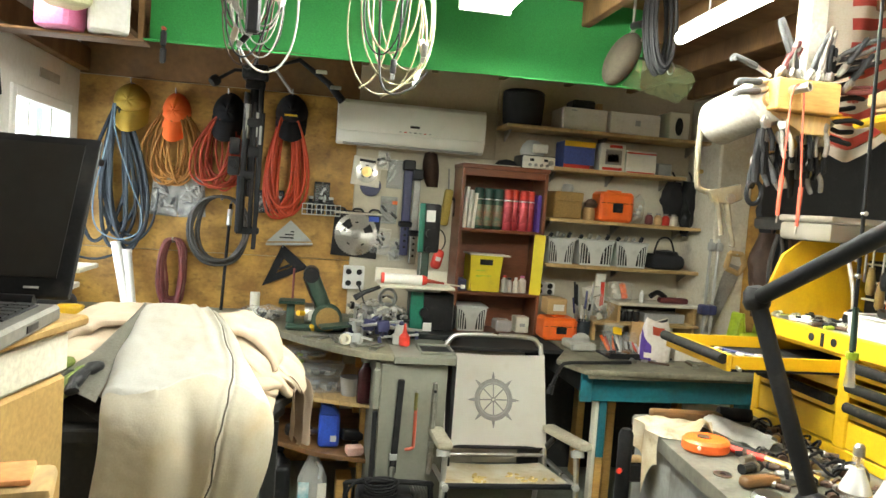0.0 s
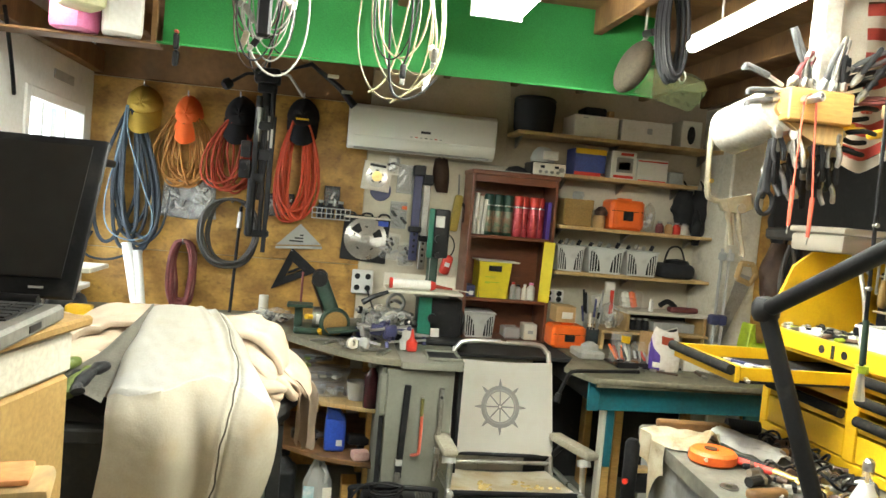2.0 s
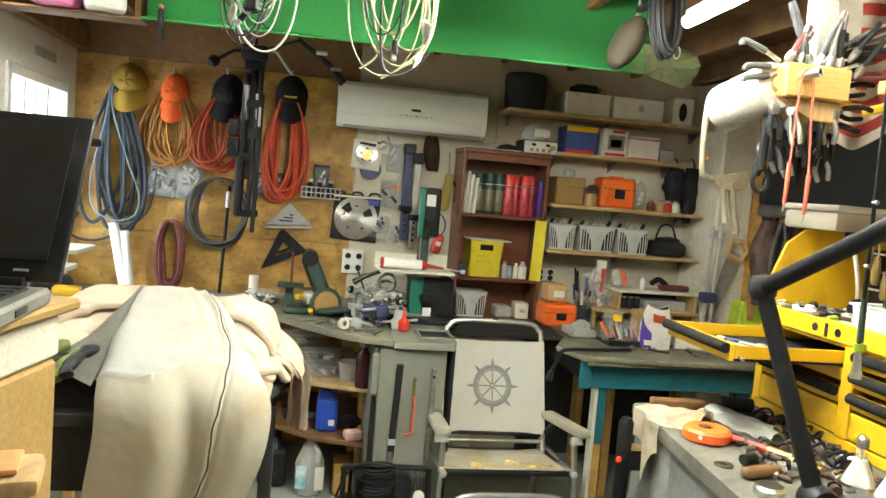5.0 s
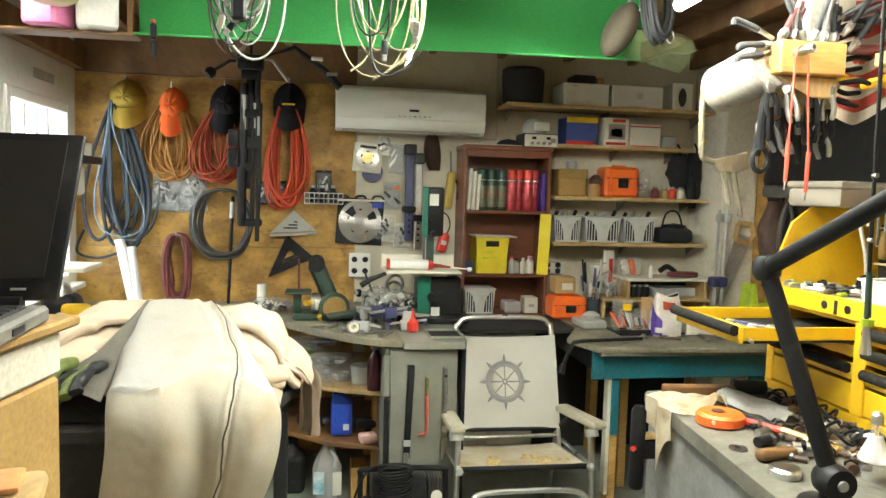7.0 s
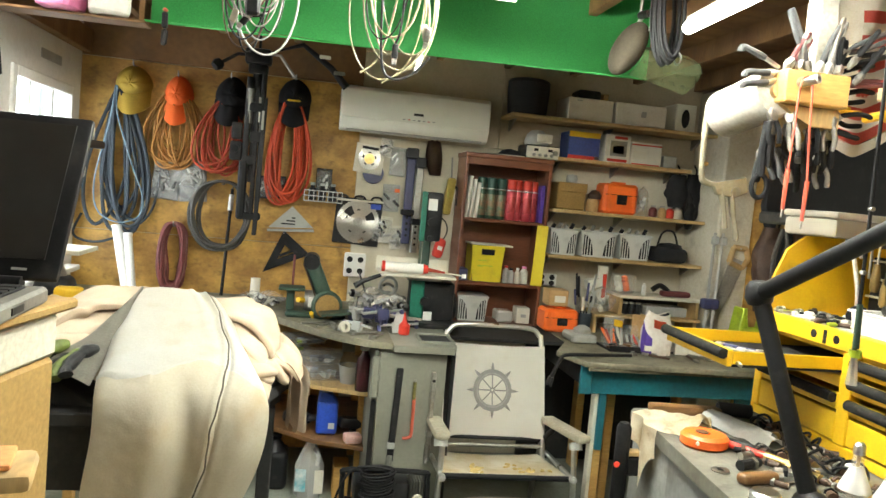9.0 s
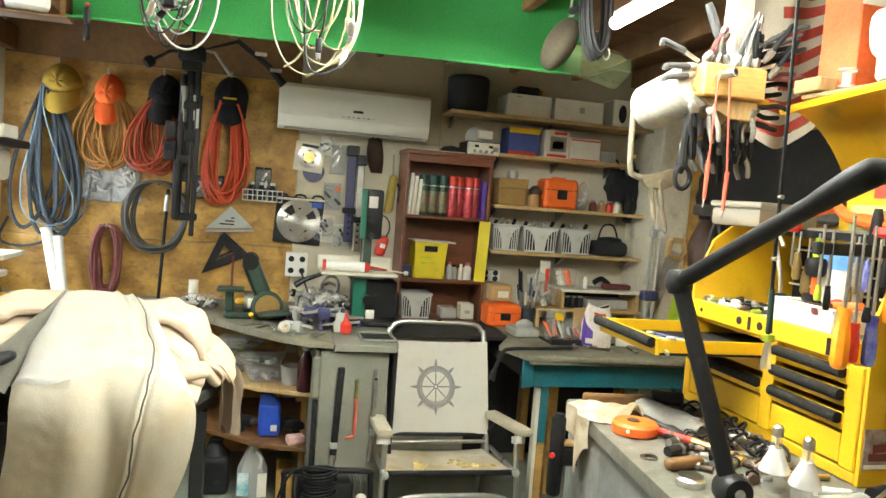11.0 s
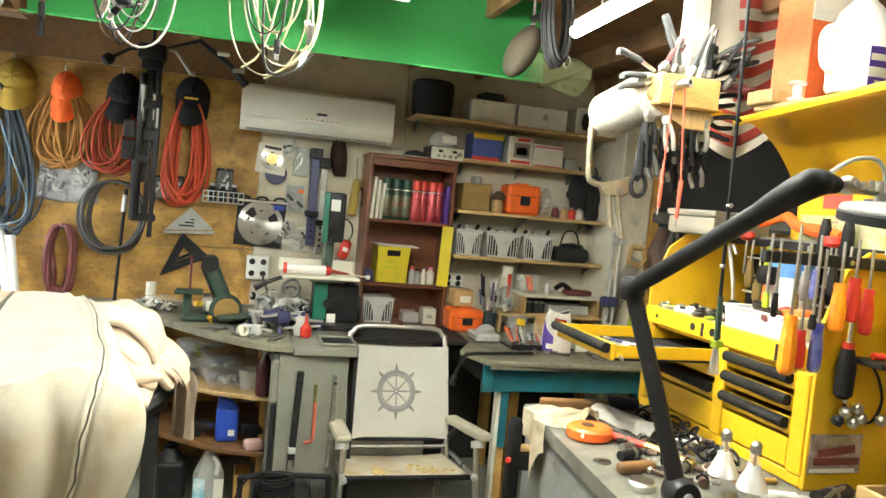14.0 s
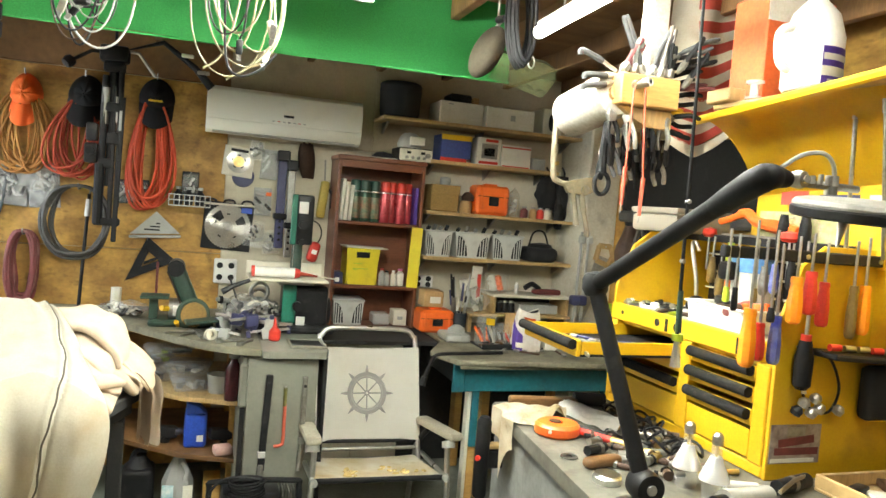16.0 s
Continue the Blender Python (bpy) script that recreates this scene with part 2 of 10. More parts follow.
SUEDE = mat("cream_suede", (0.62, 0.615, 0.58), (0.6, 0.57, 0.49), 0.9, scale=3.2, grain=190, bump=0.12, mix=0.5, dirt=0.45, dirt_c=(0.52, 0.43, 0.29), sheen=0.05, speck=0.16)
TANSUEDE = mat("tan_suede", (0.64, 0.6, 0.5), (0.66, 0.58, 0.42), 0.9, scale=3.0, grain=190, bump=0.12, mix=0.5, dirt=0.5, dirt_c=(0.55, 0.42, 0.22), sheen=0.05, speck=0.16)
TOWEL = mat("peach_towel", (0.46, 0.37, 0.28), (0.4, 0.31, 0.22), 0.95, scale=7, grain=320, bump=0.2, dirt=0.25, dirt_c=(0.4, 0.28, 0.17), speck=0.14)
RAG = mat("tan_rag", (0.76, 0.69, 0.54), (0.58, 0.46, 0.28), 0.95, scale=12, grain=260, bump=0.3, dirt=0.4, dirt_c=(0.2, 0.13, 0.06))
OFFWHITE = mat("offwhite_plastic", (0.72, 0.69, 0.58), (0.66, 0.62, 0.5), 0.45, scale=6, grain=110, dirt=0.2, speck=0.12)
GREYPLAS = mat("grey_plastic", (0.4, 0.4, 0.37), (0.35, 0.35, 0.32), 0.5, scale=6, grain=110, dirt=0.25, speck=0.12)
ORANGE = mat("orange_plastic", (0.88, 0.16, 0.02), (0.8, 0.13, 0.02), 0.42, scale=7, grain=120, dirt=0.15)
NEON = mat("neon_orange_cloth", (0.95, 0.2, 0.035), (0.88, 0.17, 0.03), 0.8, scale=7, grain=280, dirt=0.05)
RED = mat("red_plastic", (0.66, 0.045, 0.022), (0.54, 0.03, 0.02), 0.4, scale=8, grain=120, dirt=0.18)
REDHOSE = mat("red_rubber", (0.37, 0.055, 0.022), (0.29, 0.04, 0.02), 0.6, scale=8, dirt=0.3, spec=0.3)
ORHOSE = mat("orange_rubber", (0.5, 0.062, 0.018), (0.4, 0.045, 0.015), 0.6, scale=8, dirt=0.3, spec=0.3)
TANHOSE = mat("tan_cord", (0.31, 0.14, 0.028), (0.23, 0.1, 0.02), 0.65, scale=8, dirt=0.3, spec=0.3)
BLUEHOSE = mat("blue_hose", (0.045, 0.056, 0.066), (0.028, 0.036, 0.044), 0.65, scale=8, dirt=0.3, spec=0.2)
LIGHTBLUE = mat("light_blue_hose", (0.13, 0.2, 0.25), None, 0.5, scale=8, dirt=0.25)
DUSTROSE = mat("dusty_rose_cord", (0.3, 0.13, 0.11), (0.2, 0.1, 0.09), 0.6, scale=8, dirt=0.3)
MAROON = mat("maroon_cord", (0.17, 0.035, 0.033), (0.11, 0.027, 0.027), 0.55, scale=8, dirt=0.3)
TANCLOTH = mat("tan_cloth", (0.52, 0.36, 0.055), (0.44, 0.29, 0.04), 0.9, scale=6, grain=280, dirt=0.2)
BLACKCLOTH = mat("black_cloth", (0.012, 0.012, 0.014), (0.02, 0.02, 0.022), 0.95, scale=6, grain=280, dirt=0.1)
BROWN = mat("brown_leather", (0.09, 0.05, 0.03), (0.06, 0.03, 0.02), 0.6, scale=9, dirt=0.2)
BLUE = mat("blue_plastic", (0.02, 0.08, 0.5), (0.02, 0.06, 0.4), 0.4, scale=8, dirt=0.1)
NAVY = mat("navy_metal", (0.05, 0.055, 0.14), (0.04, 0.04, 0.1), 0.45, scale=8, dirt=0.3)
MACHGREEN = mat("machine_green", (0.028, 0.06, 0.042), (0.02, 0.042, 0.03), 0.45, scale=8, dirt=0.3)
BANDGREEN = mat("band_green", (0.01, 0.16, 0.1), None, 0.4, scale=8, dirt=0.15)
LIME = mat("lime_plastic", (0.42, 0.55, 0.03), (0.35, 0.46, 0.03), 0.5, scale=8, dirt=0.25)
CARD = mat("cardboard", (0.5, 0.32, 0.14), (0.44, 0.27, 0.11), 0.85, scale=5, grain=120, dirt=0.15)
CARDY = mat("yellow_cardboard", (0.31, 0.19, 0.055), (0.27, 0.16, 0.045), 0.8, scale=5, grain=120, dirt=0.15)
PAPER = mat("paper", (0.74, 0.71, 0.62), (0.68, 0.64, 0.54), 0.8, scale=7, grain=150, bump=0.03, dirt=0.12)
WOODHANDLE = mat("wood_handle", (0.19, 0.095, 0.035), (0.12, 0.06, 0.022), 0.4, scale=12, grain=40, stretch=(1, 1, 4), dirt=0.5, dirt_c=(0.05, 0.03, 0.015))
LAMPWHITE = glow("lamp_white", (1.0, 0.98, 0.92), 9.0)
SHOPWHITE = glow("shop_tube_white", (0.95, 0.98, 0.88), 68.0)
TUBEWHITE = glow("tube_white", (0.94, 0.98, 0.87), 29.0)
DAY = glow("daylight_backdrop", (0.86, 0.95, 1.0), 3.2)
CLEARP = clear("clear_plastic", (0.8, 0.8, 0.77), 0.16, 0.13)
FROST = clear("frosted_plastic", (0.82, 0.82, 0.79), 0.25, 0.4)
PANE = clear("window_glass", (0.9, 0.95, 0.95), 0.02, 0.08)


def brushed(name, c):
    """Steel with brushing round the middle of its object."""
    m = mat(name, c, None, 0.28, 1.0, scale=9, grain=140, bump=0.02, dirt=0.1)
    nt = m.node_tree
    t = nt.nodes.new("ShaderNodeTangent")
    t.direction_type, t.axis = "RADIAL", "Y"
    p = nt.nodes["Principled BSDF"]
    p.inputs["Anisotropic"].default_value = 0.85
    nt.links.new(t.outputs[0], p.inputs["Tangent"])
    return m


BRUSHED = brushed("brushed_steel", (0.42, 0.41, 0.38))
PURPLE = mat("purple_label", (0.09, 0.04, 0.3), None, 0.5, scale=8, dirt=0.1)
PINK = mat("pink_plastic", (0.85, 0.25, 0.5), None, 0.4, scale=6, dirt=0.1)
FLAGW = mat("flag_white", (0.72, 0.66, 0.55), (0.66, 0.58, 0.46), 0.9, scale=5, grain=260, dirt=0.1)
FLAGR = mat("flag_red", (0.55, 0.09, 0.06), (0.48, 0.07, 0.05), 0.9, scale=5, grain=260, dirt=0.1)
ORPAPER = mat("orange_carton", (0.72, 0.13, 0.03), None, 0.6, scale=6, dirt=0.12)
LEMON = mat("lemon_plastic", (0.74, 0.6, 0.02), (0.66, 0.52, 0.02), 0.45, scale=6, dirt=0.2, speck=0.12)
BINGREY = mat("pale_grey_plastic", (0.6, 0.6, 0.56), (0.54, 0.54, 0.5), 0.5, scale=6, grain=110, dirt=0.25, speck=0.12)
OLIVE = mat("olive_handle", (0.15, 0.14, 0.03), None, 0.5, scale=8, dirt=0.3)
FADEDRED = mat("faded_red", (0.56, 0.11, 0.06), None, 0.5, scale=8, dirt=0.3)

# ---- structure ----
XW, XE, YN, YS, ZC = -2.0, 1.85, 4.3, -1.7, 2.46

solo("floor", box(B(), (XW - 0.1, YS - 0.1, -0.1), (XE + 0.1, YN + 0.1, 0)), CONC, "grey-green painted concrete floor, worn and dusty", "floor", kind="structure")
wall_north = solo("wall_north", box(B(), (XW - 0.1, YN + 0.012, 0), (XE + 0.1, YN + 0.12, ZC)), TAUPE, "back wall clad with plywood and painted boards", "wall", kind="structure")


def board(name, x0, x1, z0, z1, material, label=""):
    part(name, box(B(), (x0 + 0.002, YN, z0 + 0.002), (x1 - 0.002, YN + 0.011, z1 - 0.002), 0.002), material, wall_north, label)


for k, (x0, x1) in enumerate(((XW, -0.47),)):
    board("plywood_sheet", x0, x1, 0, 1.215, PLY, "orange-brown plywood sheet")
    board("plywood_sheet", x0, x1, 1.215, 2.16, PLY, "orange-brown plywood sheet")
    board("plywood_sheet", x0, x1, 2.16, ZC, CEIL, "dark brown plywood strip")
board("panel", -0.47, 0.36, 0, 1.88, CREAM, "cream painted board")
board("panel", 0.36, XE, 0, 1.88, CREAM, "cream painted board")
board("panel", -0.47, 0.36, 1.88, ZC, TAUPE, "brown-grey painted board")
board("panel", 0.36, XE, 1.88, ZC, TAUPE, "brown-grey painted board")

# west wall with a window
WY0, WY1, WZ0, WZ1 = 3.4, 4.2, 1.02, 1.97
bm = B()
for lo, hi in (((YS, 0), (WY0, ZC)), ((WY1, 0), (YN, ZC)), ((WY0, 0), (WY1, WZ0)), ((WY0, WZ1), (WY1, ZC))):
    box(bm, (XW - 0.1, lo[0], lo[1]), (XW, hi[0], hi[1]))
solo("wall_west", bm, WHITE, "white painted side wall with a paned window", "wall", kind="structure")
win = thing("window_1", "white painted window with three upper panes and bright daylight", "window", (XW, 3.8, WZ0), kind="structure")
bm = B()
for a, b in (((WY0, WZ0), (WY0 + 0.05, WZ1)), ((WY1 - 0.05, WZ0), (WY1, WZ1)), ((WY0 + 0.05, WZ0), (WY1 - 0.05, WZ0 + 0.05)), ((WY0 + 0.05, WZ1 - 0.05), (WY1 - 0.05, WZ1))):
    box(bm, (XW - 0.07, a[0], a[1]), (XW + 0.012, b[0], b[1]), 0.004)
box(bm, (XW - 0.06, WY0 + 0.05, 1.55), (XW + 0.006, WY1 - 0.05, 1.63), 0.004)
for y in (3.64, 3.93):
    box(bm, (XW - 0.05, y, WZ0 + 0.05), (XW - 0.01, y + 0.02, 1.55), 0.003)
    box(bm, (XW - 0.05, y, 1.63), (XW - 0.01, y + 0.02, WZ1 - 0.05), 0.003)
box(bm, (XW - 0.05, WY0 + 0.05, 1.29), (XW - 0.01, WY1 - 0.05, 1.31), 0.003)
part("window_frame", bm, WHITE, win)
for y0, y1 in ((3.45, 3.64), (3.66, 3.93), (3.95, 4.15)):
    for z0, z1 in ((1.07, 1.29), (1.31, 1.55), (1.63, 1.92)):
        o = part("pane", box(B(), (XW - 0.035, y0, z0), (XW - 0.031, y1, z1)), PANE, win)
        o.visible_shadow = False
part("window_sill", box(B(), (XW, WY0 - 0.03, WZ0 - 0.03), (XW + 0.07, WY1 + 0.03, WZ0), 0.005), WHITE, win)
o = solo("backdrop", box(B(), (XW - 0.9, 1.8, -0.2), (XW - 0.88, 6.2, 3.2)), DAY, "bright overcast daylight outside the window", "backdrop", kind="structure")
solo("wall_plate", box(B(), (XW + 0.002, YS, 2.17), (XW + 0.06, YN - 0.02, 2.29), 0.004), CEIL, "rough brown timber plate along the top of the wall", "beam", kind="structure")

solo("wall_east", box(B(), (XE, YS, 0), (XE + 0.1, YN, ZC)), PLY, "plywood side wall", "wall", kind="structure")
# South wall is out of view; its white bounces light onto upright fronts.
solo("wall_south", box(B(), (XW - 0.1, YS - 0.1, 0), (XE + 0.1, YS, ZC)), WHITE, "unseen wall behind the aisle, white to bounce light", "wall", kind="structure")
bm = box(B(), (XW - 0.1, YS - 0.1, ZC), (XE + 0.1, YN + 0.12, ZC + 0.1))
for x in np.arange(XW + 0.3, XE, 0.41):
    box(bm, (x, YS, ZC - 0.1), (x + 0.04, YN, ZC + 0.02), 0.004)
solo("ceiling", bm, CEIL, "brown wooden ceiling with exposed joists", "ceiling", kind="structure")
solo("corner_post", box(B(), (1.63, 3.92, 0.0), (1.85, 4.3, ZC - 0.11), 0.01), POSTC, "cream painted boxed post in the corner", "post", kind="structure")

# ---- lamps ----
lamp = thing("tube_light", "long white fluorescent tube light hanging from the ceiling", "ceiling light", (TUBE_X, 1.62, TUBE_Z))
part("tube", cyl(B(), (TUBE_X, -0.2, TUBE_Z + 0.085), (TUBE_X, 2.2, TUBE_Z), 0.02, seg=16), TUBEWHITE, lamp)
part("channel", box(B(), (TUBE_X - 0.009, -0.2, TUBE_Z + 0.021), (TUBE_X + 0.009, 2.2, TUBE_Z + 0.036), 0.003, turn((TUBE_X, 2.2, TUBE_Z), -2.03, 0, 0)), WHITE, lamp, "slim white metal channel")
for y in (0.0, 1.2, 2.05):
    part("hanger", cyl(B(), (TUBE_X + 0.01, y, TUBE_Z + 0.034 + 0.0355 * (2.2 - y)), (TUBE_X + 0.01, y, ZC), 0.004, seg=6), DULL, lamp)
lamp = thing("panel_light", "white ceiling shop light with two glowing tubes", "ceiling light", (-0.17, 1.8, 2.24))
for x in (-0.235, -0.105):
    part("tube", cyl(B(), (x, 1.1, 2.255), (x, 2.42, 2.255), 0.019, seg=14), SHOPWHITE, lamp)
part("housing", box(B(), (-0.27, 1.08, 2.29), (-0.07, 2.44, 2.335), 0.006), WHITE, lamp)
for y in (1.09, 2.425):
    part("socket", box(B(), (-0.26, y - 0.01, 2.235), (-0.08, y + 0.005, 2.29), 0.003), WHITE, lamp)
for y in (1.4, 2.1):
    part("hanger", cyl(B(), (-0.17, y, 2.335), (-0.17, y, ZC), 0.004, seg=6), DULL, lamp)
lamp = thing("wall_light", "white strip light with a cold glow beside the wall", "ceiling light", (-1.75, 2.2, 2.22))
part("diffuser", box(B(), (-1.8, 1.6, 2.205), (-1.68, 2.8, 2.24), 0.012, seg=3), LAMPWHITE, lamp)
part("housing", box(B(), (-1.82, 1.6, 2.24), (-1.66, 2.8, 2.3), 0.006), WHITE, lamp)
for y in (1.8, 2.6):
    part("hanger", cyl(B(), (-1.74, y, 2.3), (-1.74, y, ZC), 0.004, seg=6), DULL, lamp)

# ---- green backdrop cloth ----
GY = 2.9


def green(u, v):
    x = -1.34 + 1.97 * u
    z = 2.455 - 0.335 * v
    return (x, GY + 0.012 * wob(x, z * 0.4, 0, 5) + 0.02 * math.sin(3 * x), z + 0.008 * math.sin(5 * x) * v + 0.012 * (u - 0.5))


cloth = thing("green_screen", "bright green backdrop cloth hung along the joists", "cloth", (-0.35, GY, 2.12))
part("cloth", sheet(B(), green, 60, 8, 0.003), GREEN, cloth)
part("rail", cyl(B(), (-1.36, GY + 0.006, 2.116), (0.63, GY + 0.006, 2.13), 0.0045, seg=10), GREEN, cloth, "hem wrapped round a rod")

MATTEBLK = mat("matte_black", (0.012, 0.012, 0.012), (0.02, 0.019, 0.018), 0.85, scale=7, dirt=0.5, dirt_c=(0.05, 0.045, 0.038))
# ---- air conditioner ----
ac = thing("air_conditioner", "white wall-mounted split air conditioner above the bench", "air conditioner", (-0.17, 4.2, 1.89))
prof = [(4.3, 1.9), (4.16, 1.885), (4.12, 1.9), (4.095, 1.96), (4.09, 2.05), (4.1, 2.11), (4.125, 2.135), (4.3, 2.135)]
part("body", prism(B(), prof, "x", -0.595, 0.25, 0.004), APPLIANCE, ac)
part("outlet_flap", box(B(), (-0.56, 4.1, 1.888), (0.215, 4.2, 1.897), 0.003), GREYPLAS, ac, "grey air outlet flap")
part("front_panel", prism(B(), [(4.096, 1.957), (4.089, 1.96), (4.084, 2.05), (4.094, 2.112), (4.1, 2.11), (4.09, 2.05)], "x", -0.588, 0.243), APPLIANCE, ac)
part("badge", box(B(), (-0.19, 4.081, 2.0), (-0.135, 4.0835, 2.013), 0.001), BLACK, ac, "small dark badge")
for k in range(7):
    part("indicator", box(B(), (-0.25 + 0.028 * k, 4.0805, 1.972), (-0.236 + 0.028 * k, 4.083, 1.977)), (GREYPLAS, RED, GREYPLAS, BLACK)[k % 4], ac)

# ---- bookcase ----
BX0, BX1, BY = 0.125, 0.635, 4.05
bc = thing("bookcase", "reddish brown wooden bookcase with open shelves standing on the bench", "bookcase", (0.38, 4.17, 0.86))
part("side", box(B(), (BX0, BY, 0.86), (BX0 + 0.018, 4.295, 1.805), 0.002), CHERRY, bc)
part("side", box(B(), (BX1 - 0.018, BY, 0.86), (BX1, 4.295, 1.805), 0.002), CHERRY, bc)
part("top", box(B(), (BX0 - 0.006, BY - 0.008, 1.806), (BX1 + 0.006, 4.295, 1.832), 0.004), CHERRY, bc)
part("rail", box(B(), (BX0 + 0.019, BY + 0.002, 1.765), (BX1 - 0.019, BY + 0.02, 1.805), 0.002), CHERRY, bc)
part("back", box(B(), (BX0 + 0.019, 4.284, 0.86), (BX1 - 0.019, 4.292, 1.8)), CHERRY, bc)
for z in (0.862, 1.098, 1.463):
    part("shelf", box(B(), (BX0 + 0.019, BY + 0.004, z - 0.018), (BX1 - 0.019, 4.283, z), 0.002), CHERRY, bc)

# ---- wall shelves ----
for x0, x1, z, yf, g in ((0.36, 1.66, 2.078, 4.04, "top"), (0.66, 1.5, 1.856, 4.06, ""), (0.66, 1.62, 1.556, 4.05, ""), (0.66, 1.68, 1.288, 4.05, "")):
    sh = thing("wall_shelf", "pale wooden plank shelf fixed to the wall and full of things", "shelf", ((x0 + x1) / 2, 4.2, z - 0.02), group="wall shelves")
    part("plank", box(B(), (x0, yf, z - 0.02), (x1, 4.298, z), 0.003), PALEWOOD, sh)
    for x in (x0 + 0.05, (x0 + x1) / 2, x1 - 0.06):
        part("bracket", prism(B(), [(4.297, z - 0.021), (yf + 0.12, z - 0.021), (4.297, z - 0.085)], "x", x, x + 0.012), DULL, sh, "grey steel bracket")

# ---- long bench on the left, with a curved front ----
def bench_edge(n=24):
    pts = smooth_line([(-1.99, 4.06), (-1.5, 4.06), (-1.08, 3.98), (-0.69, 3.49), (-0.4, 3.2), (-0.2, 3.17)], 5)
    return [(p[0], p[1]) for p in (Vector((*q, 0)) for q in [(-1.99, 4.06), (-1.4, 4.06), (-1.1, 3.98), (-0.95, 3.82), (-0.8, 3.61), (-0.66, 3.43), (-0.52, 3.28), (-0.4, 3.2), (-0.3, 3.18)])]


bench = thing("corner_bench", "long grey-brown workbench with a curved front and shelves below", "workbench", (-0.9, 4.0, 0.0))
edge = bench_edge()
part("worktop", prism(B(), edge + [(-0.3, 4.296), (-1.99, 4.296)], "z", 0.868, 0.9, 0.003), BENCHTOP, bench)
part("worktop", prism(B(), [(-0.298, 3.17), (-0.02, 3.17), (0.0, 3.24), (0.0, 4.296), (-0.298, 4.296)], "z", 0.86, 0.892, 0.003), GREYPAINT, bench, "grey painted bench section")
part("worktop", box(B(), (0.002, 3.62, 0.84), (0.66, 4.296, 0.86), 0.002), MATTEBLK, bench, "dark low bench section")
part("apron", box(B(), (-1.1, 4.04, 0.8), (-0.36, 4.06, 0.866), 0.003), PINE, bench)
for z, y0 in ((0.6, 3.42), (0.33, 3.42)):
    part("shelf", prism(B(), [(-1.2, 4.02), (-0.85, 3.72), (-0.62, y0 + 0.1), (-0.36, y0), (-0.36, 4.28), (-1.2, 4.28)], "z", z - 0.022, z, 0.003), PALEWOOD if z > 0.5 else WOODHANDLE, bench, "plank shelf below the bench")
for x, y in ((-0.4, 3.6), (-1.18, 4.0), (-0.4, 4.2), (-1.95, 4.2)):
    part("leg", box(B(), (x, y, 0), (x + 0.04, y + 0.06, 0.866), 0.003), PINE, bench)

# ---- grey panel with pry bars at the end of the bench ----
cab = thing("grey_cabinet", "grey painted plywood end panel hung with hand tools", "cabinet", (-0.19, 3.3, 0.0))
part("panel", box(B(), (-0.352, 3.2, 0.0), (-0.045, 3.22, 0.852), 0.003, turn((-0.2, 3.2, 0), 0, 0, 4)), GREYPAINT, cab)
part("side", box(B(), (-0.375, 3.225, 0.0), (-0.355, 3.6, 0.855), 0.003), GREYPAINT, cab)
part("side", box(B(), (-0.02, 3.24, 0.0), (0.0, 3.6, 0.855), 0.003), BLACK, cab)
part("latch", box(B(), (-0.385, 3.19, 0.64), (-0.35, 3.223, 0.83), 0.008), GREYPAINT, cab)
part("strip", box(B(), (-0.378, 3.2, 0.02), (-0.356, 3.222, 0.63), 0.002), BLACK, cab)

# ---- teal workbench ----
wb = thing("teal_workbench", "wooden workbench with teal painted rails and a dusty top", "workbench", (1.1, 3.5, 0.0))
part("top", prism(B(), [(0.6, 3.16), (1.8, 3.1), (1.8, 4.0), (1.7, 4.29), (0.67, 4.29), (0.67, 3.64), (0.53, 3.38)], "z", 0.84, 0.865, 0.003), BENCHTOP, wb)
part("edge_board", box(B(), (0.62, 3.16, 0.822), (1.8, 3.18, 0.839), 0.002), BENCHTOP, wb)
part("rail", box(B(), (0.66, 3.22, 0.7), (1.75, 3.245, 0.812), 0.003), TEAL, wb)
# Side rail is matte black: the shade below the top is in its colour.
part("rail", box(B(), (0.64, 3.25, 0.72), (0.66, 3.9, 0.838), 0.003), MATTEBLK, wb, "side rail coloured black for the shade under the top")
part("rail_end", box(B(), (0.6, 3.205, 0.7), (0.656, 3.225, 0.838), 0.003), TEAL, wb)
leg = part("leg", box(B(), (0.72, 3.255, 0), (0.76, 3.335, 0.838), 0.003), PINE, wb)
part("face", box(B(), (0.7, 3.25, 0.12), (0.7185, 3.3, 0.69), 0.002), OFFWHITE, leg, "white painted face")
part("face", box(B(), (0.719, 3.24, 0.42), (0.755, 3.2535, 0.7), 0.001), TEAL, leg, "teal painted face")
for x, y in ((1.5, 3.3), (0.95, 4.1), (0.92, 3.6), (1.6, 4.1)):
    part("leg", box(B(), (x, y, 0), (x + 0.045, y + 0.08, 0.838), 0.003), PINE, wb)
part("gusset", box(B(), (1.44, 3.245, 0.58), (1.52, 3.27, 0.7), 0.003), TEAL, wb)
# Black board added to paint the deep shade beneath the bench.
part("back_board", box(B(), (0.64, 4.24, 0.0), (1.8, 4.26, 0.835)), MATTEBLK, wb, "board coloured black for the deep shade under the bench")

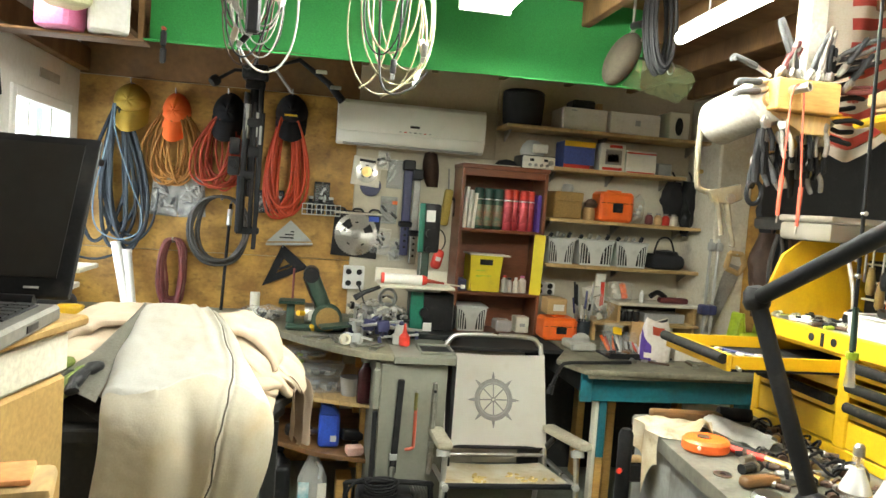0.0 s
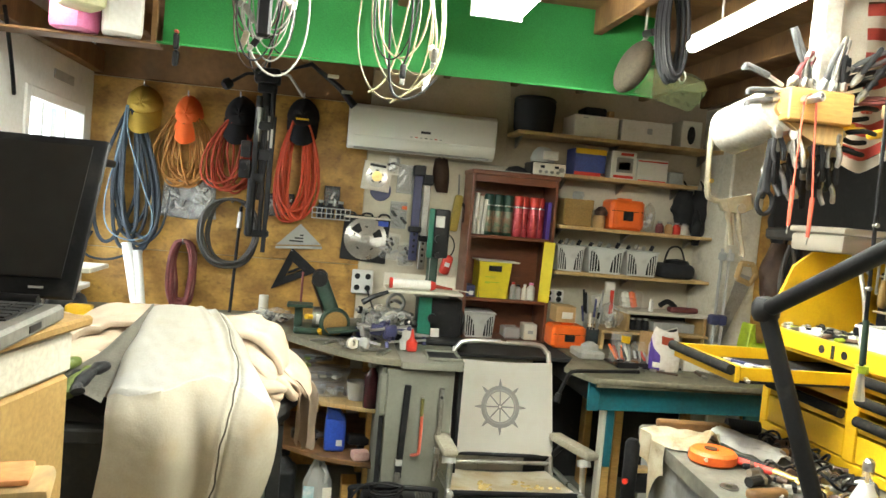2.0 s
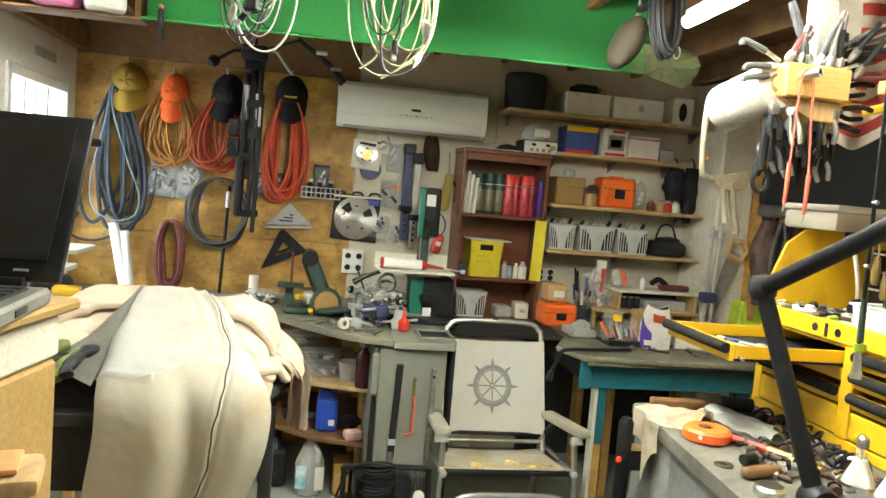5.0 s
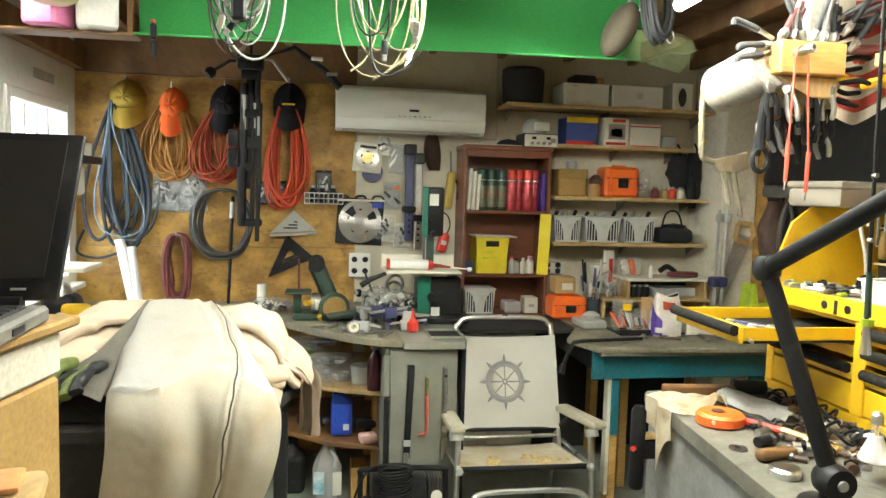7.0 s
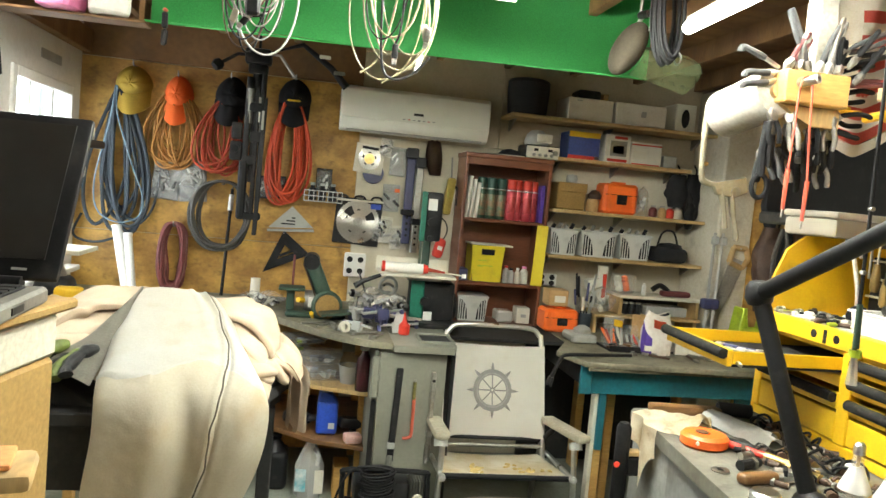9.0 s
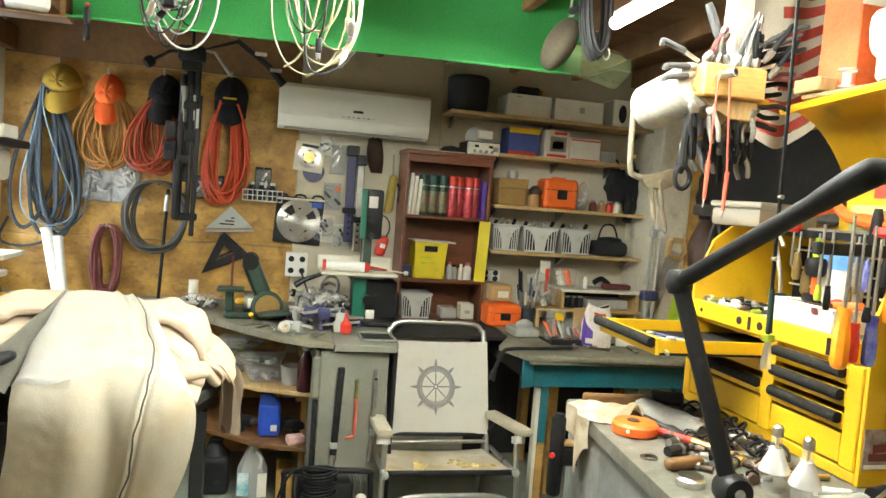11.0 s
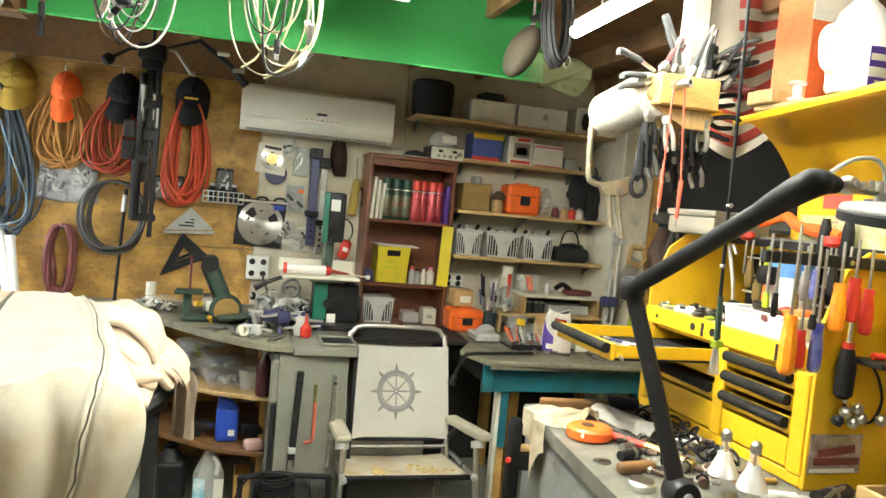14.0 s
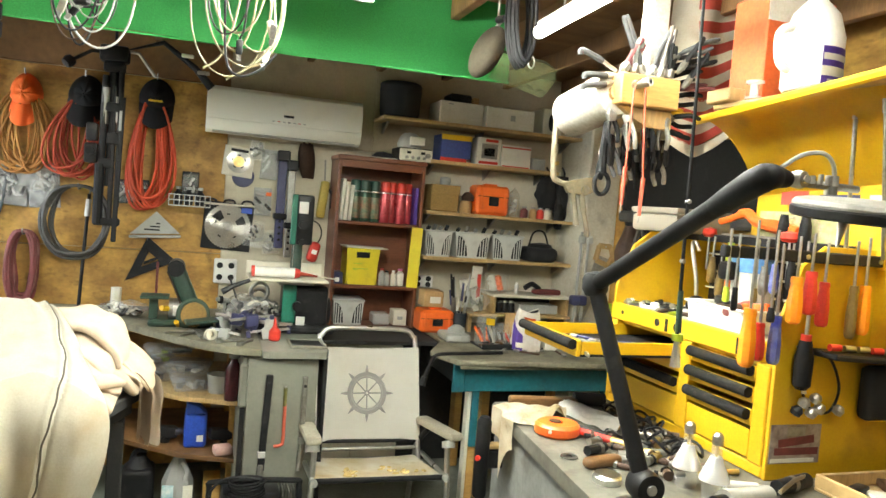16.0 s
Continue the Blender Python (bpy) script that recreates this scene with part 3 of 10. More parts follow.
# ---- grey machine bench by the toolbox ----
BLUEGREY = mat("blue_grey_paint", (0.2, 0.205, 0.2), (0.14, 0.14, 0.13), 0.5, scale=5, grain=60, dirt=0.6, dirt_c=(0.07, 0.055, 0.04))
gb = thing("grey_bench", "heavy grey steel-topped bench with drawers, cluttered with tools", "workbench", (0.8, 1.6, 0.0))
part("top", prism(B(), [(0.335, 2.11), (1.8, 2.25), (1.8, 0.6), (0.19, 0.6), (0.258, 1.36), (0.303, 1.8)], "z", 0.925, 0.965, 0.008), GREYBENCH, gb)
part("front", prism(B(), [(0.345, 2.09), (0.4, 2.095), (0.25, 0.62), (0.2, 0.62), (0.268, 1.36), (0.313, 1.8)], "z", 0.3, 0.924, 0.003), BLUEGREY, gb, "blue-grey painted steel front")
part("back_panel", prism(B(), [(0.36, 2.08), (1.78, 2.22), (1.78, 2.2), (0.37, 2.06)], "z", 0.3, 0.924), GREYPAINT, gb)
for x, y in ((0.37, 1.98), (1.7, 2.1), (0.24, 0.7), (1.7, 0.7)):
    part("leg", box(B(), (x, y, 0), (x + 0.06, y + 0.06, 0.924), 0.004), GREYPAINT, gb)

# ---- toolbox ----
TX, TY0, TY1, TZ0, TZ1 = 0.76, 1.385, 2.13, 0.966, 1.27
tb = thing("tool_chest", "yellow steel tool chest with black grips and an open lid", "tool chest", (1.0, 1.75, TZ0))
side = [(TX, TZ0), (TX, 1.36), (TX + 0.055, 1.50), (TX + 0.12, 1.55), (1.3, 1.55), (1.3, TZ0)]
part("side_panel", prism(B(), side, "y", TY0, TY0 + 0.012, 0.002), YEL, tb)
part("side_panel", prism(B(), side, "y", TY1 - 0.012, TY1, 0.002), YEL, tb)
part("back_panel", box(B(), (1.29, TY0 + 0.013, TZ0), (1.3, TY1 - 0.013, 1.62)), YEL, tb)
part("deck", box(B(), (TX + 0.02, TY0 + 0.013, 1.235), (1.288, TY1 - 0.013, 1.247)), YEL, tb)
part("base", box(B(), (TX, TY0 + 0.013, TZ0 + 0.001), (1.288, TY1 - 0.013, TZ0 + 0.03), 0.003), YEL, tb)
for y0, y1 in ((TY0 + 0.014, TY0 + 0.06), (1.70, 1.745), (TY1 - 0.04, TY1 - 0.014)):
    part("post", box(B(), (TX - 0.004, y0, TZ0 + 0.031), (TX + 0.03, y1, 1.246), 0.003), YEL, tb)


def drawer(y0, y1, z0, z1, out=0.0, grip=True):
    x = TX - out
    d = part("drawer", box(B(), (x - 0.002, y0, z0), (x + 0.012, y1, z1), 0.002), YEL, tb)
    if out:
        # Black sheet added over the floor to darken the drawer's inside.
        part("tray", box(B(), (x + 0.013, y0, z0), (TX + 0.25, y1, z0 + 0.006)), FOAM, d, "black sheet darkening the open drawer's floor")
        for y in (y0, y1 - 0.006):
            part("tray_side", box(B(), (x + 0.013, y, z0 + 0.007), (TX + 0.25, y + 0.006, z1 - 0.004), 0.001), YEL, d)
    if grip:
        part("grip", cyl(B(), (x - 0.013, y0 + 0.004, z1 - 0.012), (x - 0.013, y1 - 0.004, z1 - 0.01), 0.0145, seg=14), FOAM, d, "black foam grip")
    return d


for z0, z1 in ((1.196, 1.236), (1.141, 1.181), (1.084, 1.125)):
    drawer(TY0 + 0.062, 1.698, z0, z1)
drawer(TY0 + 0.062, 1.698, 1.003, 1.076, grip=False)
drawer(1.747, TY1 - 0.042, 1.19, 1.236, 0.34)
drawer(1.747, TY1 - 0.042, 1.15, 1.183, grip=False)
drawer(1.747, TY1 - 0.042, 1.088, 1.132)
drawer(1.747, TY1 - 0.042, 1.003, 1.08, grip=False)
def lid_at(u, v, drop=0.0):
    """Along the lid u from near to far, across it v from the front rim to the hinge."""
    y = 0.95 + 0.87 * u
    x = 0.79 + 0.25 * v
    return (x, y, 1.965 - 0.065 * u - 0.035 * v - 0.18 * v ** 2.4 - drop)


chest_lid = part("lid", sheet(B(), lid_at, 4, 12, 0.006), YEL, tb, "raised yellow lid")
part("rim", pipe(B(), [lid_at(0, 0, 0.012), lid_at(1, 0, 0.012)], 0.013, 8), YEL, chest_lid)
part("lid_lower", box(B(), (1.052, 0.95, 1.3), (1.06, 1.6, 1.55), 0.002), YEL, chest_lid)
part("lid_back", box(B(), (1.04, 0.95, 1.5), (1.05, 1.82, 1.752), 0.002), YEL, chest_lid)
for y, x1 in ((1.44, 0.93), (1.33, 0.9)):
    s = part("strut", cyl(B(), (1.0, y, 1.53), (x1, y - 0.05, 1.87), 0.0055, seg=10), DULL, tb, "grey gas strut")
    part("rod", cyl(B(), (x1, y - 0.05, 1.87), (x1 - 0.01, y - 0.055, 1.9), 0.008, seg=10), STEEL, s)

# ---- table with the jacket ----
tab = thing("side_table", "dark table on black square steel legs", "table", (-1.2, 2.2, 0.0))
part("top", prism(B(), [(-1.75, 1.86), (-0.86, 1.86), (-0.71, 2.31), (-0.74, 2.5), (-1.75, 2.5)], "z", 0.93, 0.965, 0.004), MATTEBLK, tab)
part("frame", prism(B(), [(-1.72, 1.9), (-0.89, 1.9), (-0.745, 2.29), (-0.77, 2.46), (-1.72, 2.46)], "z", 0.885, 0.928, 0.003), MATTEBLK, tab)
for x, y in ((-0.94, 1.92), (-0.8, 2.22), (-1.7, 1.92), (-1.7, 2.4)):
    part("leg", box(B(), (x, y, 0), (x + 0.04, y + 0.04, 0.884), 0.003), MATTEBLK, tab)
part("brace", pipe(B(), [(-0.79, 2.24, 0.5), (-1.15, 2.24, 0.82)], 0.016, 4), MATTEBLK, tab, "slanting black brace")
part("stretcher", box(B(), (-1.695, 1.962, 0.12), (-1.665, 2.398, 0.15), 0.002), MATTEBLK, tab)
part("drawer_front", box(B(), (-1.7, 1.885, 0.76), (-1.15, 1.899, 0.925), 0.003), MATTEBLK, tab)


# rows over the jacket: y, left x, right x, height
SPAN = [(2.42, -1.2, -0.975, 1.165), (2.36, -1.215, -0.955, 1.2), (2.25, -1.212, -0.906, 1.178), (2.05, -1.198, -0.842, 1.132), (1.9, -1.18, -0.785, 1.088), (1.82, -1.172, -0.76, 1.02), (1.795, -1.176, -0.768, 0.93), (1.785, -1.183, -0.79, 0.84), (1.782, -1.186, -0.822, 0.768)]
SEAM = [0.8, 0.82, 0.84, 0.83, 0.79, 0.71, 0.68, 0.695, 0.69]


def along(rows, v):
    """Glides through rows of numbers."""
    f = v * (len(rows) - 1)
    k = min(int(f), len(rows) - 2)
    t = f - k
    a, b, c, d = (np.array(rows[min(max(k + j, 0), len(rows) - 1)], dtype=float) for j in (-1, 0, 1, 2))
    return 0.5 * (2 * b + (c - a) * t + (2 * a - 5 * b + 4 * c - d) * t * t + (3 * b - a - 3 * c + d) * t ** 3)


def jacket(u, v):
    """Across u, from the heap at the back (v = 0) over the table's front edge and down (v = 1)."""
    y, x0, x1, z = along(SPAN, v)
    s = float(along([[q] for q in SEAM], v)[0])
    w = (u - 0.5) * 2
    x = x0 + (x1 - x0) * u
    hang = min(max((v - 0.45) * 4.5, 0), 1)
    edge = abs(w) ** 10
    ridge = min(v * 7, 1) * (0.007 * math.exp(-((u - s + 0.022) / 0.02) ** 2) - 0.007 * math.exp(-((u - s - 0.016) / 0.014) ** 2))
    top = math.exp(-((v - 0.2) / 0.16) ** 2)
    top *= min(v * 7, 1)
    pull = 0.008 * math.exp(-((u - s + 0.17 - 0.3 * (v - 0.2)) / 0.04) ** 2) * top - 0.006 * math.exp(-((u - s + 0.09 - 0.2 * (v - 0.2)) / 0.035) ** 2) * top
    slack = 0.022 * math.exp(-((u - 0.36 - 0.12 * (v - 0.6)) / 0.12) ** 2) - 0.02 * math.exp(-((u - 0.53 - 0.25 * (v - 0.7)) / 0.07) ** 2) + 0.016 * math.exp(-((u - 0.86) / 0.08) ** 2)
    yoke = 0.008 * math.exp(-((v - 0.53 - 0.03 * math.sin(6 * u)) / 0.012) ** 2) * (u < 0.33)
    fold = 0.012 * wob(x, y, z, 3.2) + 0.006 * wob(x * 1.4, y, z * 0.7, 8) + 0.0015 * wob(x, y, z, 40) + ridge + pull + yoke
    fold += slack * min(max((v - 0.5) * 4, 0), 1)
    bulge = 0.01 * (1 - w * w)
    z -= 0.035 * u * max(v - 0.6, 0) / 0.4 + 0.004 * math.sin(23 * u) * v ** 8
    return (x + 0.008 * wob(y, z, 2, 7), y + 0.03 * edge * hang - (bulge + fold) * hang, z + (fold + bulge) * (1 - 0.9 * hang) - 0.05 * edge * (1 - hang))


ZIP = mat("zip_tape", (0.09, 0.075, 0.05), None, 0.7, dirt=0.1)
coat = thing("leather_jacket", "cream suede welding jacket draped over the table edge", "jacket", (-1.0, 1.8, 0.965))


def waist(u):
    """Where the pale upper suede meets the skirt, tinted tan for its dimmer light."""
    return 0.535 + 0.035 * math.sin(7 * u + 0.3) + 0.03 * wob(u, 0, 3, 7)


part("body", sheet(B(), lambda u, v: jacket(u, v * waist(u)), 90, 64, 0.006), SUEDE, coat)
# Tan tint puts the weaker light on the hanging half into its colour.
part("skirt", sheet(B(), lambda u, v: jacket(u, waist(u) + (1 - waist(u)) * v), 90, 50, 0.006), TANSUEDE, coat, "cream suede skirt with golden patches, tinted tan for the dimmer light on it")
seam = [Vector(jacket(float(along([[q] for q in SEAM], k / 60)[0]) + 0.006 * math.sin(0.55 * k) + 0.003 * math.sin(1.3 * k), k / 60)) + Vector((0, -0.003, 0.002)) for k in range(4, 60)]
part("zip", pipe(B(), seam, 0.0023, 6), ZIP, coat, "dark zip seam")
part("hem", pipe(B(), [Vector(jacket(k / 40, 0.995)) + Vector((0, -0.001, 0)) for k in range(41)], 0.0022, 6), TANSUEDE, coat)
LINING = mat("grey_lining", (0.2, 0.19, 0.155), (0.16, 0.15, 0.12), 0.9, scale=6, grain=200, dirt=0.2)


def flap(u, v):
    a = Vector((-1.185, 2.35, 1.2)).lerp(Vector((-1.19, 1.86, 1.05)), u)
    b = Vector((-1.215, 2.36, 1.185)).lerp(Vector((-1.33, 1.95, 1.05)), u)
    p = a.lerp(b, v * (0.4 + 0.6 * u ** 1.5))
    return (p.x, p.y - 0.03 * v * u, p.z + 0.012 + 0.006 * math.sin(math.pi * v) + 0.008 * wob(p.x, p.y, p.z, 9) - 0.03 * u * (1 - v))


part("lining_flap", sheet(B(), flap, 16, 8, 0.006), LINING, coat, "folded grey lining")


def heap(label, x0, x1, y0, y1, crest, seed, material, name):
    """A slack cloth lying on the table, higher in the middle."""
    def f(u, v):
        x, y = x0 + (x1 - x0) * u + 0.015 * math.sin(9 * v + seed), y0 + (y1 - y0) * v + 0.02 * math.sin(7 * u + seed)
        rise = float(along([[c] for c in crest], u)[0]) - 0.972
        rim = min(u, 1 - u, v, 1 - v) * 5
        return (x, y, 0.974 + (rise + 0.025 * wob(x * 7, y * 9, seed)) * math.sin(min(rim, 1) * 1.57))
    t = thing(name, label, name.split("_")[-1], ((x0 + x1) / 2, (y0 + y1) / 2, 0.965), group="cloths on the table")
    part("cloth", sheet(B(), f, 50, 40, 0.006), material, t)


def fold_along(path, width, thick, seed, towel, slope=0.0):
    """A thick fold of cloth swept along a path, wide in y, with creases."""
    line = smooth_line(path, 8)

    def f(u, v):
        g = v * (len(line) - 1)
        k = min(int(g), len(line) - 2)
        p, d = line[k].lerp(line[k + 1], g - k), (line[k + 1] - line[k]).normalized()
        nrm = d.cross(Vector((0, 1, 0))).normalized()
        if nrm.z < 0:
            nrm = -nrm
        a = 2 * math.pi * u
        ca, sa = math.cos(a), math.sin(a)
        w_ = width / 2 * math.copysign(abs(ca) ** 0.75, ca) * (1 + 0.1 * wob(v * 3, seed, 0, 1.5))
        ridge = max(1 - 3.2 * abs(wob(p.x * 7 + seed, (p.y + w_) * 9, seed)), 0)
        crease = thick * (0.3 * wob(p.x * 12 + seed, (p.y + w_) * 20, v * 2) - 0.32 * ridge + 0.12 * math.sin(8 * v + 30 * w_ + seed))
        end = math.sin(math.pi * min(max(v, 0.0), 1.0)) ** 0.25 if 0 < v < 1 else 0.0
        q = p + Vector((0, 1, slope)) * w_ + nrm * ((thick / 2 * math.copysign(abs(sa) ** 0.55, sa) + crease) * (0.35 + 0.65 * end))
        return (q.x, q.y, max(q.z, 0.969))
    bm = sheet(B(), f, 36, 48)
    bmesh.ops.remove_doubles(bm, verts=bm.verts, dist=0.0004)
    return part("fold", bm, TOWEL, towel)


def mound(towel, x0, x1, y0, y1, low, high, seed):
    """The bunched body of a towel: rises to the back in slanting layers."""
    def f(u, v):
        x, y = x0 + (x1 - x0) * u, y0 + (y1 - y0) * v
        edge = math.sin(min(min(u, 1 - u) * 5, v * 7, 1) * math.pi / 2)
        g = (v + 0.25 * (u - 0.5) + 0.12 * wob(x * 6, y * 6, seed)) * 4
        layer = (math.floor(g) + min(max((g - math.floor(g)) * 2.2 - 0.6, 0), 1)) / 4
        top = low + (high - low) * min(max(0.5 * layer + 0.5 * v, 0), 1) + 0.012 * wob(x * 14, y * 14, seed)
        return (x + 0.012 * wob(y * 12, x * 5, seed), y + 0.012 * wob(x * 12, y * 5, seed), 0.969 + (top - 0.969) * edge)
    return part("body", sheet(B(), f, 44, 44, 0.008), TOWEL, towel)


t = thing("towel", "peach terry towel crumpled in folds over the table corner", "towel", (-0.85, 2.25, 0.965), group="cloths on the table")
mound(t, -1.0, -0.775, 2.07, 2.44, 1.0, 1.155, 2.0)
fold_along([(-1.02, 2.37, 1.145), (-0.95, 2.35, 1.165), (-0.89, 2.34, 1.165), (-0.83, 2.32, 1.143), (-0.785, 2.3, 1.1), (-0.776, 2.29, 1.06)], 0.2, 0.036, 1.0, t, 0.16)
fold_along([(-1.0, 2.27, 1.1), (-0.92, 2.26, 1.12), (-0.85, 2.24, 1.1), (-0.805, 2.23, 1.06), (-0.795, 2.22, 1.02)], 0.2, 0.034, 3.0, t, 0.24)
fold_along([(-0.98, 2.16, 1.055), (-0.91, 2.14, 1.07), (-0.86, 2.13, 1.056), (-0.81, 2.14, 1.035), (-0.765, 2.19, 1.01)], 0.12, 0.03, 5.0, t, 0.3)
fold_along([(-0.92, 2.08, 1.02), (-0.86, 2.07, 1.035), (-0.81, 2.1, 1.03), (-0.755, 2.18, 1.02)], 0.07, 0.026, 7.0, t, 0.2)
fold_along([(-0.93, 2.05, 0.99), (-0.87, 2.03, 1.0), (-0.81, 2.03, 0.992), (-0.77, 2.05, 0.98)], 0.13, 0.03, 9.0, t)
fold_along([(-0.9, 2.2, 1.06), (-0.84, 2.19, 1.065), (-0.79, 2.21, 1.045), (-0.74, 2.24, 1.02), (-0.715, 2.26, 0.99)], 0.09, 0.026, 13.0, t, 0.25)
fold_along([(-0.88, 2.3, 1.08), (-0.82, 2.3, 1.076), (-0.76, 2.3, 1.055), (-0.715, 2.3, 1.02), (-0.695, 2.3, 0.985)], 0.15, 0.03, 15.0, t, 0.2)
fold_along([(-0.86, 2.2, 1.025), (-0.8, 2.19, 1.03), (-0.75, 2.2, 1.012), (-0.722, 2.22, 0.985)], 0.1, 0.032, 17.0, t, 0.15)
t = thing("towel", "peach terry towel spread in folds over the table", "towel", (-1.33, 2.25, 0.965), group="cloths on the table")
mound(t, -1.55, -1.15, 2.05, 2.46, 1.0, 1.15, 6.0)
fold_along([(-1.15, 2.38, 1.15), (-1.22, 2.37, 1.175), (-1.3, 2.35, 1.168), (-1.38, 2.32, 1.14), (-1.46, 2.3, 1.1), (-1.52, 2.28, 1.04)], 0.22, 0.036, 2.0, t, 0.16)
fold_along([(-1.17, 2.27, 1.1), (-1.27, 2.26, 1.12), (-1.36, 2.24, 1.1), (-1.45, 2.22, 1.065), (-1.52, 2.21, 1.01)], 0.2, 0.036, 4.0, t, 0.22)
fold_along([(-1.23, 2.13, 1.055), (-1.31, 2.12, 1.075), (-1.38, 2.12, 1.06), (-1.44, 2.13, 1.03), (-1.45, 2.14, 1.0)], 0.13, 0.034, 6.0, t, 0.2)


def drape(u, v):
    p = smooth_line([(-0.83, 1.05), (-0.755, 1.035), (-0.7, 1.01), (-0.688, 0.94), (-0.692, 0.835)], 4)
    f = v * (len(p) - 1)
    k = min(int(f), len(p) - 2)
    q = p[k].lerp(p[k + 1], f - k)
    y = 2.2 + 0.1 * u + 0.02 * v * math.sin(9 * u)
    pleat = 0.02 * math.sin(15 * u + 2 * v) * (0.3 + v)
    return (q[0] - 0.035 + 0.06 * u + 0.5 * pleat + 0.01 * wob(u, v, 3, 5), y - pleat, q[1] + 0.02 * wob(u * 2, v, 1, 3) - 0.05 * u * v)


t = thing("towel", "peach towel hanging over the table corner", "towel", (-0.72, 2.35, 0.965), group="cloths on the table")
part("cloth", sheet(B(), drape, 36, 22, 0.008), TOWEL, t)
heap("black cloth bag lying under the gloves", -1.62, -1.2, 1.88, 2.08, [1.02, 1.04, 1.045, 1.03, 1.0], 8.3, BLACKCLOTH, "cloth_bag")
gl = thing("work_gloves", "green and black rubber work gloves on the table", "gloves", (-1.36, 1.98, 0.965))
DARKLIME = mat("glove_green", (0.11, 0.145, 0.016), (0.05, 0.065, 0.012), 0.6, scale=14, dirt=0.5, dirt_c=(0.02, 0.02, 0.015))
for k in range(9):
    x, z = -1.44 + 0.024 * k, 1.065 + 0.014 * (k % 3) - 0.003 * k
    part("finger", pipe(B(), smooth_line([(x + 0.03, 2.0, z + 0.025), (x + 0.01, 1.95, z + 0.022), (x - 0.005, 1.89, z), (x, 1.87, z - 0.016)], 4), [0.012, 0.015, 0.017, 0.018] * 3 + [0.009], 10), DARKLIME if k % 2 else BLACK, gl, "green glove finger" if k % 2 else "black glove finger")
part("palm", box(B(), (-1.44, 1.95, 1.035), (-1.22, 2.06, 1.085), 0.022, None, 3), BLACK, gl)
part("cuff", pipe(B(), smooth_line([(-1.47, 1.93, 1.1), (-1.42, 1.9, 1.125), (-1.36, 1.91, 1.12), (-1.31, 1.96, 1.1)], 5), 0.016, 10), DARKLIME, gl, "green knitted cuff")

# ---- cardboard stack and laptop ----
DULLCARD = mat("worn_white_card", (0.55, 0.52, 0.44), (0.47, 0.43, 0.34), 0.8, scale=5, grain=120, dirt=0.25, dirt_c=(0.2, 0.15, 0.08))
stack = thing("equipment_box", "yellow-brown carton with a white lid carrying the laptop", "box", (-1.3, 0.9, 0.0))
m = turn((-1.05, 1.1, 0), 0, 0, -10)
part("box", box(B(), (-1.75, 0.8, 0.2), (-1.052, 1.15, 1.285), 0.006, m), CARDY, stack)
part("band", box(B(), (-1.752, 0.797, 1.287), (-1.05, 1.152, 1.352), 0.006, m), DULLCARD, stack, "white lid")
part("board", box(B(), (-1.8, 0.72, 1.354), (-1.035, 1.18, 1.37), 0.004, m), CARDY, stack, "wooden board on top")
part("base", box(B(), (-1.75, 0.8, 0.0), (-1.052, 1.15, 0.198), 0.006, m), CARD, stack)
m = turn((-1.05, 1.1, 0), 0, 0, 2) @ Matrix.Translation((-0.012, 0.02, 0))
lap = thing("laptop", "open black laptop with a dark screen", "laptop", (-1.15, 1.1, 1.371))
part("base", box(B(), (-1.42, 0.84, 1.371), (-1.03, 1.09, 1.395), 0.005, m), mat("laptop_grey", (0.17, 0.16, 0.14), None, 0.45, dirt=0.25), lap, "grey keyboard base")
kb = part("keyboard", box(B(), (-1.4, 0.93, 1.3955), (-1.05, 1.06, 1.398), 0.001, m), BLACK, lap)
for r in range(5):
    for k in range(13):
        part("key", box(B(), (-1.395 + 0.0265 * k, 0.935 + 0.025 * r, 1.3982), (-1.372 + 0.0265 * k, 0.956 + 0.025 * r, 1.4006), 0, m), BLACK, kb)
part("port", box(B(), (-1.0305, 0.95, 1.378), (-1.0285, 0.99, 1.387), 0, m), BLACK, lap)
scr = turn((-1.2, 1.118, 1.395), -29, 0, 0)
GLOSS = mat("screen_gloss", (0.016, 0.015, 0.014), (0.028, 0.026, 0.024), 0.42, scale=3, grain=30, bump=0.0, dirt=0.25, dirt_c=(0.025, 0.024, 0.024))
part("hinge", cyl(B(), (-1.38, 1.115, 1.395), (-1.08, 1.115, 1.395), 0.011, seg=12), BLACK, lap)
lidp = part("screen_lid", box(B(), (-1.442, 1.111, 1.4), (-1.034, 1.125, 1.675), 0.008, scr, 2), BLACK, lap)
part("screen", box(B(), (-1.422, 1.1085, 1.43), (-1.056, 1.1105, 1.658), 0, scr), GLOSS, lidp, "dark glossy screen")
part("badge", box(B(), (-1.097, 1.1095, 1.4125), (-1.077, 1.1105, 1.416), 0, scr), GREYPLAS, lidp)
low = thing("storage_carton", "white and brown carton standing beside the laptop stack", "box", (-1.2, 0.72, 0))
part("carton", box(B(), (-1.5, 0.58, 0.0), (-0.98, 0.79, 1.19), 0.005), CARD, low)
part("lid", box(B(), (-1.51, 0.575, 1.191), (-0.975, 0.795, 1.235), 0.005), DULLCARD, low, "white carton lid")
pl = thing("sanding_block", "wooden sanding paddle with an orange pad", "sanding block", (-1.0, 0.86, 1.236))
part("paddle", box(B(), (-1.16, 0.75, 1.237), (-0.945, 0.83, 1.258), 0.008, turn((-1.05, 0.79, 1.24), 0, 0, 14), 2), PALEWOOD, pl)
